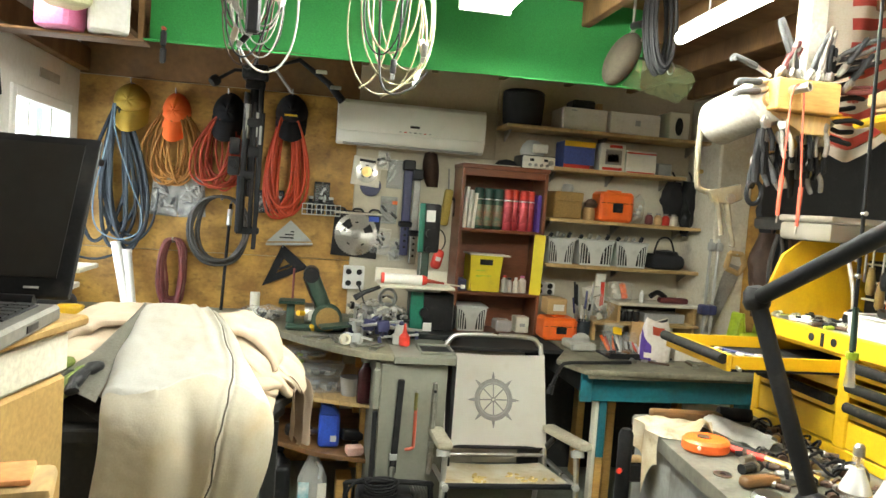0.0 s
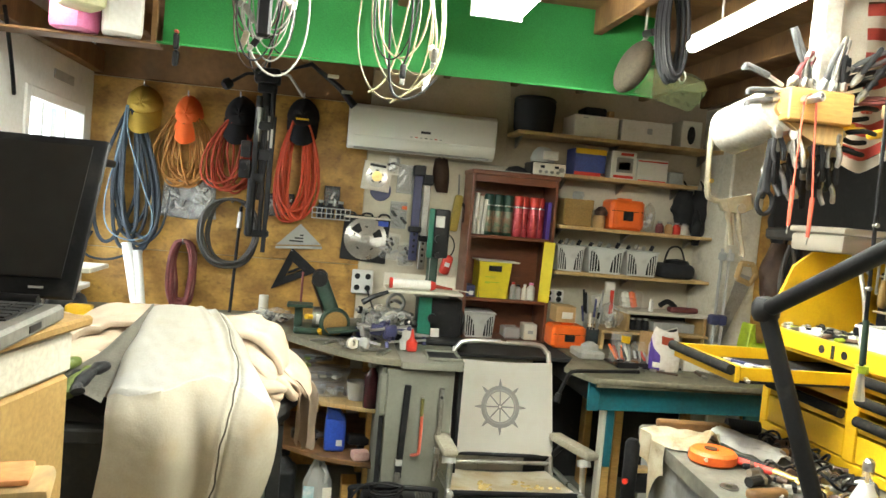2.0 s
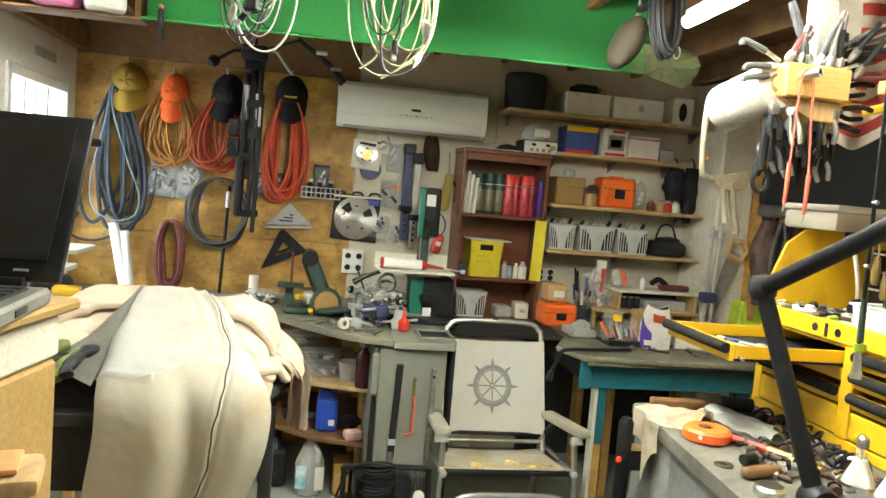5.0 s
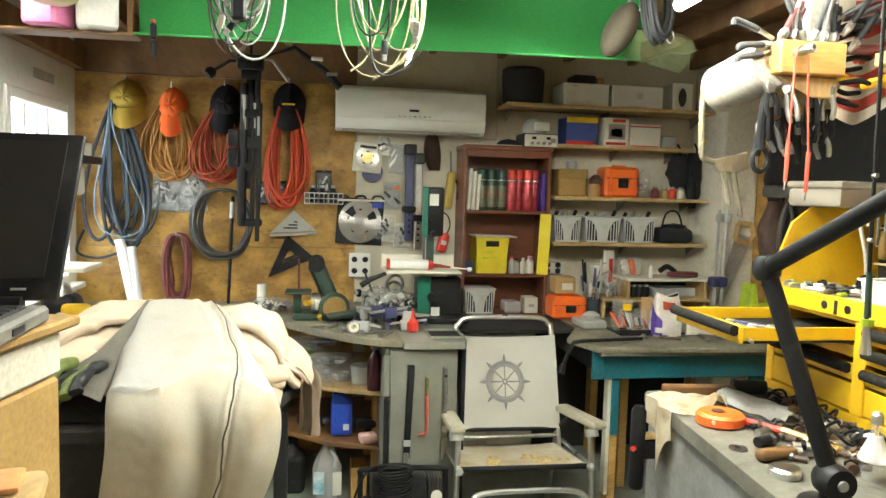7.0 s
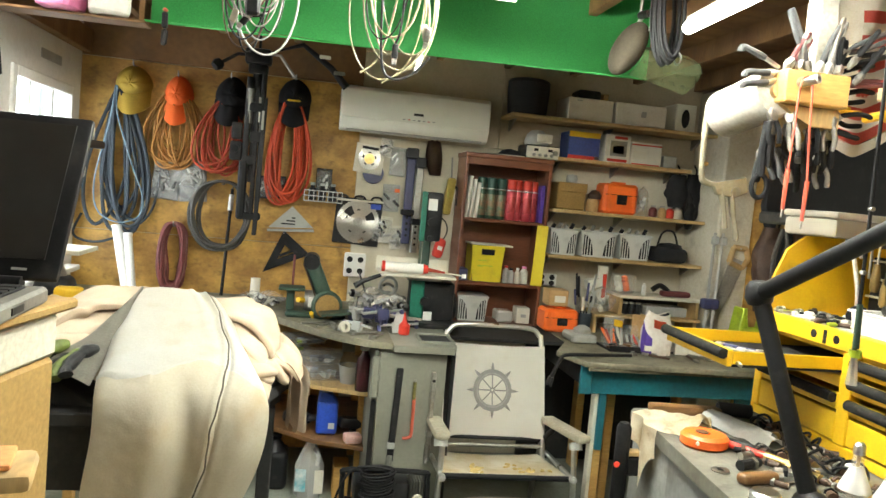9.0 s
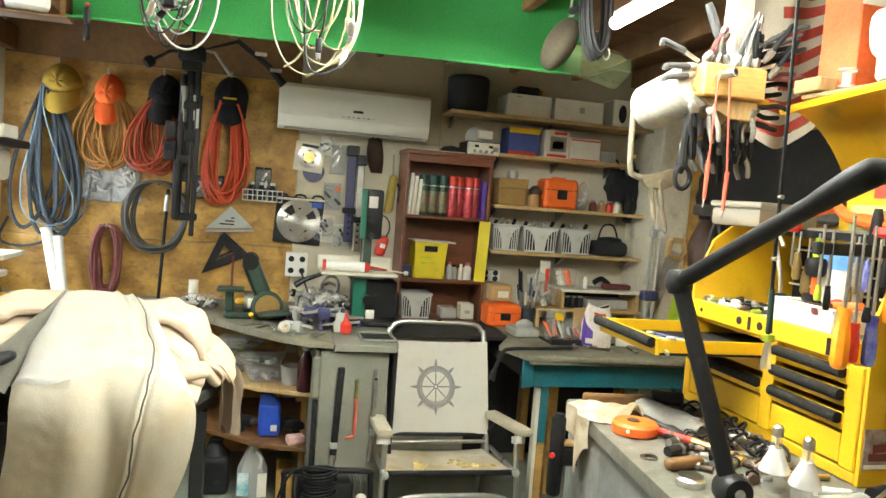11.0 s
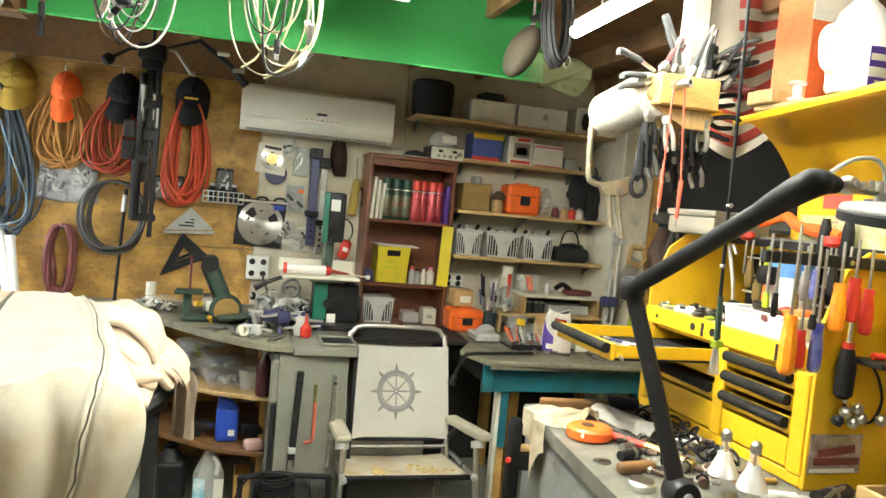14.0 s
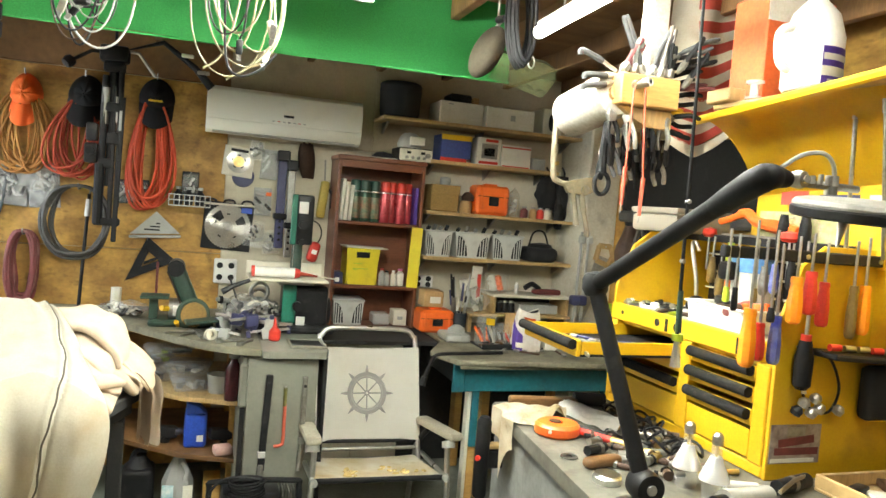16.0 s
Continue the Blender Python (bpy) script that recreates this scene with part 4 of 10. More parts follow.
part("pad", box(B(), (-1.1, 0.76, 1.2585), (-0.965, 0.82, 1.266), 0.006, turn((-1.05, 0.79, 1.24), 0, 0, 14), 2), mat("faded_orange", (0.72, 0.24, 0.06), (0.66, 0.3, 0.12), 0.9, scale=12, dirt=0.2), pl, "faded orange pad")

# ---- caps on the wall ----
def hook(x, z, y=4.28):
    return pipe(B(), smooth_line([(x, 4.299, z), (x, y - 0.06, z - 0.005), (x, y - 0.075, z + 0.025)], 4), 0.004, 6)


def cap(name, x, z, material, label, brim=0.075, w=0.088, h=0.125, tilt=0.0, badge=None):
    c = thing(name, label, "cap", (x, 4.25, z - 0.1), group="caps on the wall")
    m = turn((x, 4.22, z), 0, tilt, 0)

    def crown(u, v):
        a, b = 2 * math.pi * u, math.pi / 2 * v
        r = math.cos(b) ** 0.8
        up = math.sin(a)
        q = Vector((x + w * r * math.cos(a) * (1 - 0.1 * math.sin(b) - 0.1 * max(up, 0) ** 2), 4.275 - 0.115 * math.sin(b) + 0.007 * wob(a, b, z, 2.5), z + 0.035 + h * r * up * (0.82 if up > 0 else 0.55)))
        return m @ q

    part("crown", sheet(B(), crown, 32, 12, 0.003), material, c)

    def visor(u, v):
        k = 2 * u - 1
        low = math.sqrt(1 - 0.62 * k * k)
        q = Vector((x + w * k * (0.97 - 0.06 * v), 4.18 + 0.075 * k * k - 0.032 * v * low, z + 0.012 - 0.035 * (1 - k * k) - brim * 1.5 * v * low ** 0.42))
        return m @ q

    part("visor", sheet(B(), visor, 22, 6, 0.004), material, c)
    part("seam", pipe(B(), [m @ Vector((x + 0.0 * t, 4.275 - 0.117 * math.sin(t), z + 0.035 + h * math.cos(t) ** 0.8 * 0.82)) for t in np.linspace(0.15, 1.5, 10)], 0.0015, 5), material, c)
    part("button", lathe(B(), m @ Vector((x, 4.16, z + 0.05)), [(0.0, -0.004), (0.007, -0.001), (0.005, 0.003), (0.0, 0.004)], 10, (0, -1, 0)), material, c)
    if badge:
        part("badge", box(B(), (x - 0.035, 4.146, z + 0.008), (x + 0.035, 4.152, z + 0.018), 0.001, m), badge, c, "small yellow lettered badge")
    part("hook", hook(x, z + 0.14), DULL, c)
    return c


cap("baseball_cap", -1.712, 1.985, TANCLOTH, "mustard cloth baseball cap hung on the plywood wall", w=0.096, tilt=-4)
cap("baseball_cap", -1.478, 1.95, NEON, "bright orange baseball cap hung on the plywood wall", w=0.077, h=0.135)
cap("baseball_cap", -1.2, 1.975, BLACKCLOTH, "black cloth cap hung over a red hose", w=0.09, h=0.14, tilt=5)
cap("baseball_cap", -0.852, 2.005, BLACKCLOTH, "black baseball cap with a small yellow badge", w=0.092, h=0.135, badge=YEL)


# ---- coiled hoses ----
def coil(name, x, zt, zb, w, n, r, material, label, spread=0.5, y=4.235, seed=1, sway=0.12, category="hose", narrow=0.25, second=None, square=1.0):
    rnd = random.Random(seed)
    c = thing(name, label, category, (x, y, zb), group="coils on the wall")
    part("hook", hook(x, zt - 0.012), DULL, c)
    for m_, count in ((material, n), (second, max(1, n // 4))):
        if m_ is None:
            continue
        loops = [(w / 2 * (1 - spread * rnd.random()), zb + (zt - zb) * 0.3 * spread * rnd.random() ** 1.5, rnd.uniform(-sway, sway) * w, rnd.uniform(-0.04, 0.035)) for _ in range(count + 1)]
        pts = []
        for j in range(40 * count):
            k, f = divmod(j / 40, 1)
            ww, b, sh, yo = [p + (q - p) * f for p, q in zip(loops[int(k)], loops[int(k) + 1])]
            a = 2 * math.pi * f
            low = (1 - math.cos(a)) / 2
            bow = math.copysign(abs(math.sin(a)) ** square, math.sin(a))
            px = x + sh * low + ww * bow * (narrow + (1 - narrow) * low ** 0.7)
            pts.append((px + 0.012 * wob(a, k, seed, 1.1) + 0.1 * w * sway * math.sin(2 * a + 2.4 * k) * low, y + yo + 0.012 * math.sin(a + k), b + (zt - b) * (1 + math.cos(a)) / 2))
        bm = pipe(B(), pts, r, 7)
        part("hose" if m_ is material else "cord", bm, m_, c)
    return c


coil("air_hose", -1.775, 2.04, 1.21, 0.36, 8, 0.0105, BLUEHOSE, "grey-blue air hose coiled on a hook", 0.7, seed=3, narrow=0.2, sway=0.42)
coil("extension_cord", -1.475, 2.02, 1.575, 0.35, 15, 0.0062, TANHOSE, "tan-orange extension cord coiled on a hook", 0.8, seed=5, narrow=0.5, sway=0.32)
coil("extension_cord", -1.215, 2.0, 1.57, 0.31, 13, 0.0062, REDHOSE, "dull red cord coiled under a black cap", 0.8, seed=7, narrow=0.5, sway=0.3)
coil("air_hose", -0.865, 2.06, 1.435, 0.27, 15, 0.0078, ORHOSE, "orange-red air hose hanging in a thick coil", 0.85, seed=9, narrow=0.42, sway=0.3)
bm = pipe(B(), smooth_line([(-1.79, 4.19, 2.0), (-1.81, 4.185, 1.8), (-1.87, 4.19, 1.5), (-1.85, 4.19, 1.33), (-1.74, 4.18, 1.27), (-1.635, 4.185, 1.31), (-1.62, 4.185, 1.42), (-1.68, 4.18, 1.58), (-1.77, 4.18, 1.85), (-1.78, 4.19, 2.0)], 10), 0.0042, 7)
solo("light_blue_hose", bm, LIGHTBLUE, "thin light blue hose looped over the dark hose", "hose")
GREYCABLE = mat("grey_cable", (0.06, 0.056, 0.05), (0.035, 0.033, 0.03), 0.55, scale=8, dirt=0.35, dirt_c=(0.14, 0.12, 0.09))
coil("cable_coil", -1.208, 1.54, 1.15, 0.35, 9, 0.0085, GREYCABLE, "grey-black cable in a round coil", 0.34, seed=11, narrow=1.0, sway=0.07, square=0.85, category="cable")
coil("cord_coil", -1.455, 1.285, 0.9, 0.165, 12, 0.0082, MAROON, "maroon and grey cord in an oval coil", 0.62, seed=13, narrow=1.0, sway=0.08, square=0.6, category="cord", second=DUSTROSE)

bm = pipe(B(), smooth_line([(-1.95, 4.27, 1.3), (-1.98, 4.25, 1.18), (-1.85, 4.24, 1.15), (-1.7, 4.25, 1.22), (-1.58, 4.25, 1.35), (-1.55, 4.27, 1.6)], 8), 0.007, 7)
solo("loose_hose", bm, BLUEHOSE, "loose end of a grey-blue hose against plywood", "hose")

# ---- folded light stand ----
st = thing("light_stand", "black folded tripod light stand hung in front of caps", "light stand", (-1.055, 4.02, 1.3))
part("column", cyl(B(), (-1.045, 4.02, 1.95), (-1.04, 4.02, 2.2), 0.024, seg=12), BLACK, st)
part("column", cyl(B(), (-1.045, 4.02, 1.55), (-1.045, 4.02, 1.95), 0.017, seg=12), BLACK, st)
for x0, z0, x1, z1, r, m_ in ((-1.082, 1.36, -1.075, 2.1, 0.017, BLACK), (-1.0, 1.45, -1.005, 2.15, 0.014, BLACK), (-1.03, 1.38, -1.03, 2.05, 0.013, BLACK), (-1.084, 1.36, -1.084, 1.66, 0.024, RUBBER), (-1.075, 1.86, -1.072, 2.04, 0.019, DULL), (-1.02, 1.87, -1.02, 2.0, 0.013, DULL)):
    part("leg", cyl(B(), (x0, 4.005, z0), (x1, 4.0, z1), r, seg=10), m_, st)
part("strap", box(B(), (-1.01, 3.99, 1.27), (-0.986, 4.0, 2.0), 0.003, turn((-1.0, 4, 1.6), 0, 1, 0)), BLACKCLOTH, st, "hanging black strap")
for x, z, w_, h_ in ((-1.128, 1.66, 0.03, 0.1), (-1.128, 1.77, 0.026, 0.09), (-1.06, 1.64, 0.035, 0.05), (-1.04, 1.92, 0.045, 0.05), (-1.04, 2.12, 0.05, 0.05), (-1.03, 1.76, 0.03, 0.06)):
    part("clamp", box(B(), (x - w_, 3.985, z), (x + w_, 4.045, z + h_), 0.01, None, 2), BLACK, st)
part("knob", cyl(B(), (-1.128, 3.985, 1.72), (-1.128, 3.955, 1.72), 0.02, seg=12), RUBBER, st)
part("label", box(B(), (-1.005, 3.984, 1.83), (-0.992, 3.987, 1.93), 0.001), GREYPLAS, st, "pale sticker")
part("head", box(B(), (-1.11, 3.97, 2.17), (-0.975, 4.06, 2.25), 0.014, None, 2), BLACK, st)
part("hanger", cyl(B(), (-1.04, 4.02, 2.25), (-1.04, 4.02, ZC), 0.008, seg=8), BLACK, st)
part("arm", pipe(B(), [(-1.05, 4.02, 2.22), (-1.15, 4.02, 2.215), (-1.24, 4.02, 2.155)], 0.009, 8), BLACK, st)
part("knob", lathe(B(), (-1.25, 4.02, 2.148), [(0.0, -0.025), (0.026, -0.022), (0.031, 0.0), (0.024, 0.022), (0.0, 0.025)], 12, (-0.6, -0.4, -0.6)), BLACK, st)
part("arm", pipe(B(), [(-1.0, 4.02, 2.235), (-0.93, 4.0, 2.225), (-0.85, 3.99, 2.12)], 0.008, 8), DULL, st)
part("boom", pipe(B(), [(-0.975, 4.0, 2.24), (-0.818, 4.0, 2.298), (-0.66, 4.0, 2.19), (-0.576, 4.0, 2.1)], [0.004, 0.013, 0.017, 0.023], 10), BLACK, st)
part("foot", box(B(), (-1.104, 3.99, 1.35), (-0.979, 4.03, 1.39), 0.008), BLACK, st)
for x, z in ((-0.62, 2.17), (-0.7, 2.245)):
    part("clip", box(B(), (x - 0.03, 3.962, z - 0.012), (x + 0.03, 3.985, z + 0.006), 0.004), OFFWHITE if x < -0.65 else DULL, st)
pole = thing("metal_rod", "thin dark steel rod standing against plywood", "rod", (-1.16, 4.15, 0.9))
part("rod", cyl(B(), (-1.175, 4.2, 0.902), (-1.16, 4.27, 1.5), 0.009, seg=10), RUBBER, pole)
part("ferrule", cyl(B(), (-1.164, 4.256, 1.38), (-1.161, 4.266, 1.47), 0.014, seg=10), STEEL, pole)
part("hook", pipe(B(), smooth_line([(-1.16, 4.27, 1.5), (-1.15, 4.28, 1.53), (-1.14, 4.297, 1.5)], 4), 0.005, 6), DULL, pole)

# ---- white tubes ----
for x0, x1, zt in ((-1.65, -1.755, 1.235), (-1.63, -1.7, 1.195)):
    t = thing("white_tube", "white plastic pipe leaning on plywood", "pipe", (x0, 4.1, 0.9), group="leaning pipes")
    part("tube", cyl(B(), (x0, 4.1, 0.902), (x1, 4.24, zt), 0.027, seg=16), WHITE, t)
    part("end_cap", cyl(B(), (x1, 4.24, zt), (x1 - 0.002, 4.243, zt + 0.012), 0.03, seg=16), WHITE, t)


# ---- packets and flat tools on the wall ----
def packet(x, z, w, h, things, label, tilt=0, back=PAPER):
    p = thing("hardware_packet", label, "packet", (x, 4.28, z - h / 2), group="packets on the wall")
    m = turn((x, 4.28, z), 0, tilt, 0)
    part("card", box(B(), (x - w / 2, 4.285, z - h / 2), (x + w / 2, 4.29, z + h / 2), 0.002, m), back, p)
    part("blister", box(B(), (x - w * 0.46, 4.245, z - h * 0.46), (x + w * 0.46, 4.284, z + h * 0.4), 0.012, m, 2), CLEARP, p, "clear plastic front")
    rnd = random.Random(int(abs(x * 1000)))
    for k in range(things):
        px, pz = x + w * rnd.uniform(-0.32, 0.32), z + h * rnd.uniform(-0.32, 0.28)
        mm = m @ turn((px, 4.268, pz), 0, rnd.uniform(-80, 80), 0)
        part("fitting", box(B(), (px - 0.025, 4.26, pz - 0.008), (px + 0.025, 4.274, pz + 0.008), 0.004, mm), rnd.choice((STEEL, DULL, BLACK)), p)
    part("pin", cyl(B(), m @ Vector((x, 4.299, z + h * 0.46)), m @ Vector((x, 4.26, z + h * 0.46)), 0.003, seg=6), STEEL, p)
    return p


PKT = mat("printed_card", (0.07, 0.07, 0.07), (0.4, 0.39, 0.36), 0.5, scale=16, mix=0.5, dirt=0.3)
packet(-1.52, 1.52, 0.15, 0.22, 14, "clear packet of steel fittings on plywood", 3, PKT)
packet(-1.38, 1.53, 0.15, 0.24, 14, "clear packet of steel fittings on plywood", -4, PKT)
packet(-0.235, 1.745, 0.095, 0.17, 3, "grey boxed bit set in a clear pack", 2, GREYPLAS)
packet(-0.31, 1.82, 0.075, 0.11, 6, "small clear bag of hardware", 6)
t = packet(-0.26, 1.53, 0.1, 0.16, 4, "pale hardware card with an orange mark", 0, GREYPLAS)
part("mark", box(B(), (-0.245, 4.238, 1.565), (-0.215, 4.2445, 1.585), 0.001), ORANGE, t, "orange mark")
packet(-0.3, 1.34, 0.12, 0.16, 7, "bag of brass fittings on the board", 5, OFFWHITE)
packet(-0.2, 1.3, 0.1, 0.14, 6, "bag of brass fittings on the board", -5, OFFWHITE)
packet(-0.655, 1.6, 0.09, 0.13, 3, "black blister pack with a white label", 0, BLACK)
packet(-0.95, 1.53, 0.17, 0.13, 3, "dark red and black card pack behind a stand", -3, BLACK)


def saw_blade(x, z, r, face, teeth, label, tilt=0, size=None, material=None):
    p = thing("saw_blade_pack", label, "saw blade", (x, 4.28, z), group="saw blades")
    m = turn((x, 4.28, z), 0, tilt, 0)
    s = size or r * 1.02
    part("card", box(B(), (x - s, 4.284, z - s), (x + s, 4.29, z + s), 0.002, m), face, p)
    bm = B()
    pts = []
    for k in range(teeth * 2):
        a = math.pi * k / teeth
        rr = r * (1.0 if k % 2 == 0 else 0.95)
        pts.append((x + rr * math.cos(a), z + rr * math.sin(a)))
    prism(bm, pts, "y", 4.272, 4.275)
    part("blade", bm, material or BRUSHED, p)
    part("hub", cyl(B(), (x, 4.271, z), (x, 4.266, z), r * 0.22, seg=20), DULL, p)
    for k in range(5):
        a = 2 * math.pi * k / 5 + 0.3
        part("slot", box(B(), (x + 0.55 * r * math.cos(a) - 0.009, 4.2695, z + 0.55 * r * math.sin(a) - 0.004), (x + 0.55 * r * math.cos(a) + 0.009, 4.2716, z + 0.55 * r * math.sin(a) + 0.004), 0, turn((x + 0.55 * r * math.cos(a), 4.27, z + 0.55 * r * math.sin(a)), 0, -math.degrees(a) + 90, 0)), BLACK, p)
    return p


DARKBRUSH = brushed("dark_brushed_steel", (0.5, 0.48, 0.44))
bl = saw_blade(-0.443, 1.375, 0.128, BLACK, 48, "large steel circular saw blade on a black card", 3, 0.135, DARKBRUSH)
part("sticker", box(B(), (-0.375, 4.262, 1.455), (-0.315, 4.2655, 1.485), 0.001), BLUE, bl, "blue sticker")
# Two dark wedges on the blade face.
for a0, a1 in ((115, 150), (10, 40)):
    ang = [radians(a0 + (a1 - a0) * k / 6) for k in range(7)]
    part("print", prism(B(), [(-0.443 + 0.1 * math.cos(a), 1.375 + 0.1 * math.sin(a)) for a in ang] + [(-0.443 + 0.05 * math.cos(a), 1.375 + 0.05 * math.sin(a)) for a in ang[::-1]], "y", 4.2705, 4.2716), BLACK, bl, "dark wedge-shaped patch")
for x in (-0.54, -0.44, -0.34):
    part("hanger_tab", pipe(B(), smooth_line([(x - 0.035, 4.28, 1.5), (x - 0.02, 4.28, 1.522), (x + 0.02, 4.28, 1.522), (x + 0.035, 4.28, 1.5)], 4), 0.006, 6), BLACK, bl)
solo("blade_rail", box(B(), (-0.585, 4.27, 1.492), (-0.3, 4.297, 1.504), 0.002), OFFWHITE, "pale metal rail above the large blade", "rail")
bl = saw_blade(-0.405, 1.745, 0.066, PAPER, 32, "small toothed saw blade in a white card box", 5, 0.084, DARKBRUSH)
part("print", box(B(), (-0.455, 4.262, 1.8), (-0.36, 4.2655, 1.815), 0.001, turn((-0.405, 4.28, 1.745), 0, 5, 0)), BLACK, bl, "dark lettering bar")
part("centre", cyl(B(), (-0.405, 4.2655, 1.745), (-0.405, 4.263, 1.745), 0.03, seg=24), BRASS, bl, "brass-coloured centre")
solo("dark_disc", lathe(B(), (-0.375, 4.297, 1.665), [(0.0, 0), (0.06, 0.0), (0.062, 0.003), (0.06, 0.006), (0.0, 0.006)], 28, (0, -1, 0)), NAVY, "dark grinding disc hung behind the blade box", "disc")

sq = thing("speed_square", "grey aluminium triangular speed square on plywood", "square", (-0.825, 4.28, 1.3))
bm = prism(B(), [(-0.952, 1.3), (-0.695, 1.315), (-0.822, 1.432)], "y", 4.283, 4.288)
part("plate", bm, GREYPLAS, sq)
part("lip", box(B(), (-0.955, 4.27, 1.286), (-0.69, 4.296, 1.3), 0.002, turn((-0.82, 4.28, 1.29), 0, -3.3, 0)), GREYPLAS, sq)
for k in range(3):
    part("slot", box(B(), (-0.88 + 0.03 * k, 4.281, 1.325 + 0.018 * k), (-0.8, 4.2828, 1.333 + 0.018 * k)), BLACK, sq)
part("pin", cyl(B(), (-0.822, 4.299, 1.42), (-0.822, 4.27, 1.42), 0.003, seg=6), STEEL, sq)
ra = thing("rafter_square", "black plastic rafter square with a cut-out triangle", "square", (-0.84, 4.28, 1.05))
P = [Vector((-0.86, 1.29)), Vector((-0.965, 1.04)), Vector((-0.705, 1.16))]
mid = (P[0] + P[1] + P[2]) / 3
Q = [mid + (p - mid) * 0.34 for p in P]
bm = B()
for a, b in ((0, 1), (1, 2), (2, 0)):
    prism(bm, [tuple(P[a]), tuple(P[b]), tuple(Q[b]), tuple(Q[a])], "y", 4.278, 4.288)
part("frame", bm, BLACK, ra)
part("rib", box(B(), (-0.88, 4.2805, 1.15), (-0.77, 4.287, 1.165), 0.001, turn((-0.84, 4.28, 1.16), 0, -25, 0)), BLACK, ra)
part("pin", cyl(B(), (-0.86, 4.299, 1.275), (-0.86, 4.27, 1.275), 0.003, seg=6), STEEL, ra)

# wire basket
wbk = thing("wire_basket", "small white wire basket with black bottles", "basket", (-0.65, 4.25, 1.47))
for z in (1.475, 1.505, 1.535):
    part("rail", pipe(B(), [(-0.76, 4.296, z), (-0.76, 4.2, z), (-0.545, 4.2, z), (-0.545, 4.296, z)], 0.0028, 5), BINGREY, wbk)
for k in range(9):
    part("wire", pipe(B(), [(-0.76 + 0.0268 * k, 4.2, 1.535), (-0.76 + 0.0268 * k, 4.2, 1.475), (-0.76 + 0.0268 * k, 4.29, 1.475)], 0.002, 5), BINGREY, wbk)
for x in (-0.715, -0.66, -0.6):
    bt = thing("black_bottle", "small black bottle standing in a wire basket", "bottle", (x, 4.245, 1.478), group="bottles in the basket")
    part("body", lathe(B(), (x, 4.245, 1.479), [(0.022, 0), (0.024, 0.01), (0.024, 0.06), (0.012, 0.075), (0.012, 0.085)], 14), BLACK, bt)
    part("cap", cyl(B(), (x, 4.245, 1.564), (x, 4.245, 1.58), 0.014, seg=12), GREYPLAS, bt)


def outlet(x, z, w, h, n, label):
    o = thing("power_outlet", label, "outlet", (x, 4.29, z - h / 2), group="power outlets")
    part("plate", box(B(), (x - w / 2, 4.262, z - h / 2), (x + w / 2, 4.298, z + h / 2), 0.006), WHITE, o)
    for i in range(n):
        for j in (0, 1):
            cx, cz = x - w / 2 + w * (i + 0.5) / n, z + (j - 0.5) * h * 0.48
            s = part("socket", cyl(B(), (cx, 4.263, cz), (cx, 4.2595, cz), 0.017, seg=14), BLACK, o, "dark socket")
    return o


outlet(-0.44, 1.12, 0.125, 0.14, 2, "white double power outlet on the wall")
outlet(0.735, 1.115, 0.13, 0.075, 2, "white power outlet beside the bookcase")
solo("hanging_cable", pipe(B(), smooth_line([(-0.41, 4.25, 1.08), (-0.4, 4.2, 1.05), (-0.36, 4.18, 0.95), (-0.33, 4.1, 0.91)], 6), 0.005, 7), BLACK, "black power cord hanging from the outlet", "cable")

# level bars and hung tools between the outlet and the bookcase
for x0, x1, z0, z1, m_, lab in ((-0.185, -0.135, 1.27, 1.83, NAVY, "navy metal clamp bar hung on the board"), (-0.125, -0.085, 1.22, 1.78, DULL, "grey steel clamp bar hung on the board")):
    b = thing("clamp_bar", lab, "clamp", ((x0 + x1) / 2, 4.25, z0), group="hung clamps")
    part("bar", box(B(), (x0, 4.24, z0), (x1, 4.27, z1), 0.004), m_, b)
    for k in range(5):
        part("hole", cyl(B(), ((x0 + x1) / 2, 4.2395, z0 + 0.05 + 0.035 * k), ((x0 + x1) / 2, 4.237, z0 + 0.05 + 0.035 * k), 0.008, seg=10), BLACK, b)
    part("jaw", box(B(), (x0 - 0.015, 4.2, z0 + (z1 - z0) * 0.3), (x1 + 0.01, 4.27, z0 + (z1 - z0) * 0.36), 0.006), BLACK, b)
    part("head", box(B(), (x0 - 0.01, 4.21, z1 - 0.06), (x1 + 0.01, 4.275, z1), 0.006), BLACK, b)
    part("pin", cyl(B(), ((x0 + x1) / 2, 4.299, z1 - 0.02), ((x0 + x1) / 2, 4.26, z1 - 0.02), 0.003, seg=6), STEEL, b)
hol = thing("leather_holster", "dark brown leather tool holster hung on the board", "holster", (-0.03, 4.26, 1.69))


def pouch(u, v):
    a = math.pi * u
    r = 0.05 * (0.5 + 0.5 * math.sin(math.pi * (0.15 + 0.75 * v)))
    return (-0.03 - r * math.cos(a) + 0.02 * v * v, 4.285 - 0.055 * math.sin(a) * (0.4 + 0.6 * math.sin(math.pi * v)), 1.885 - 0.2 * v)


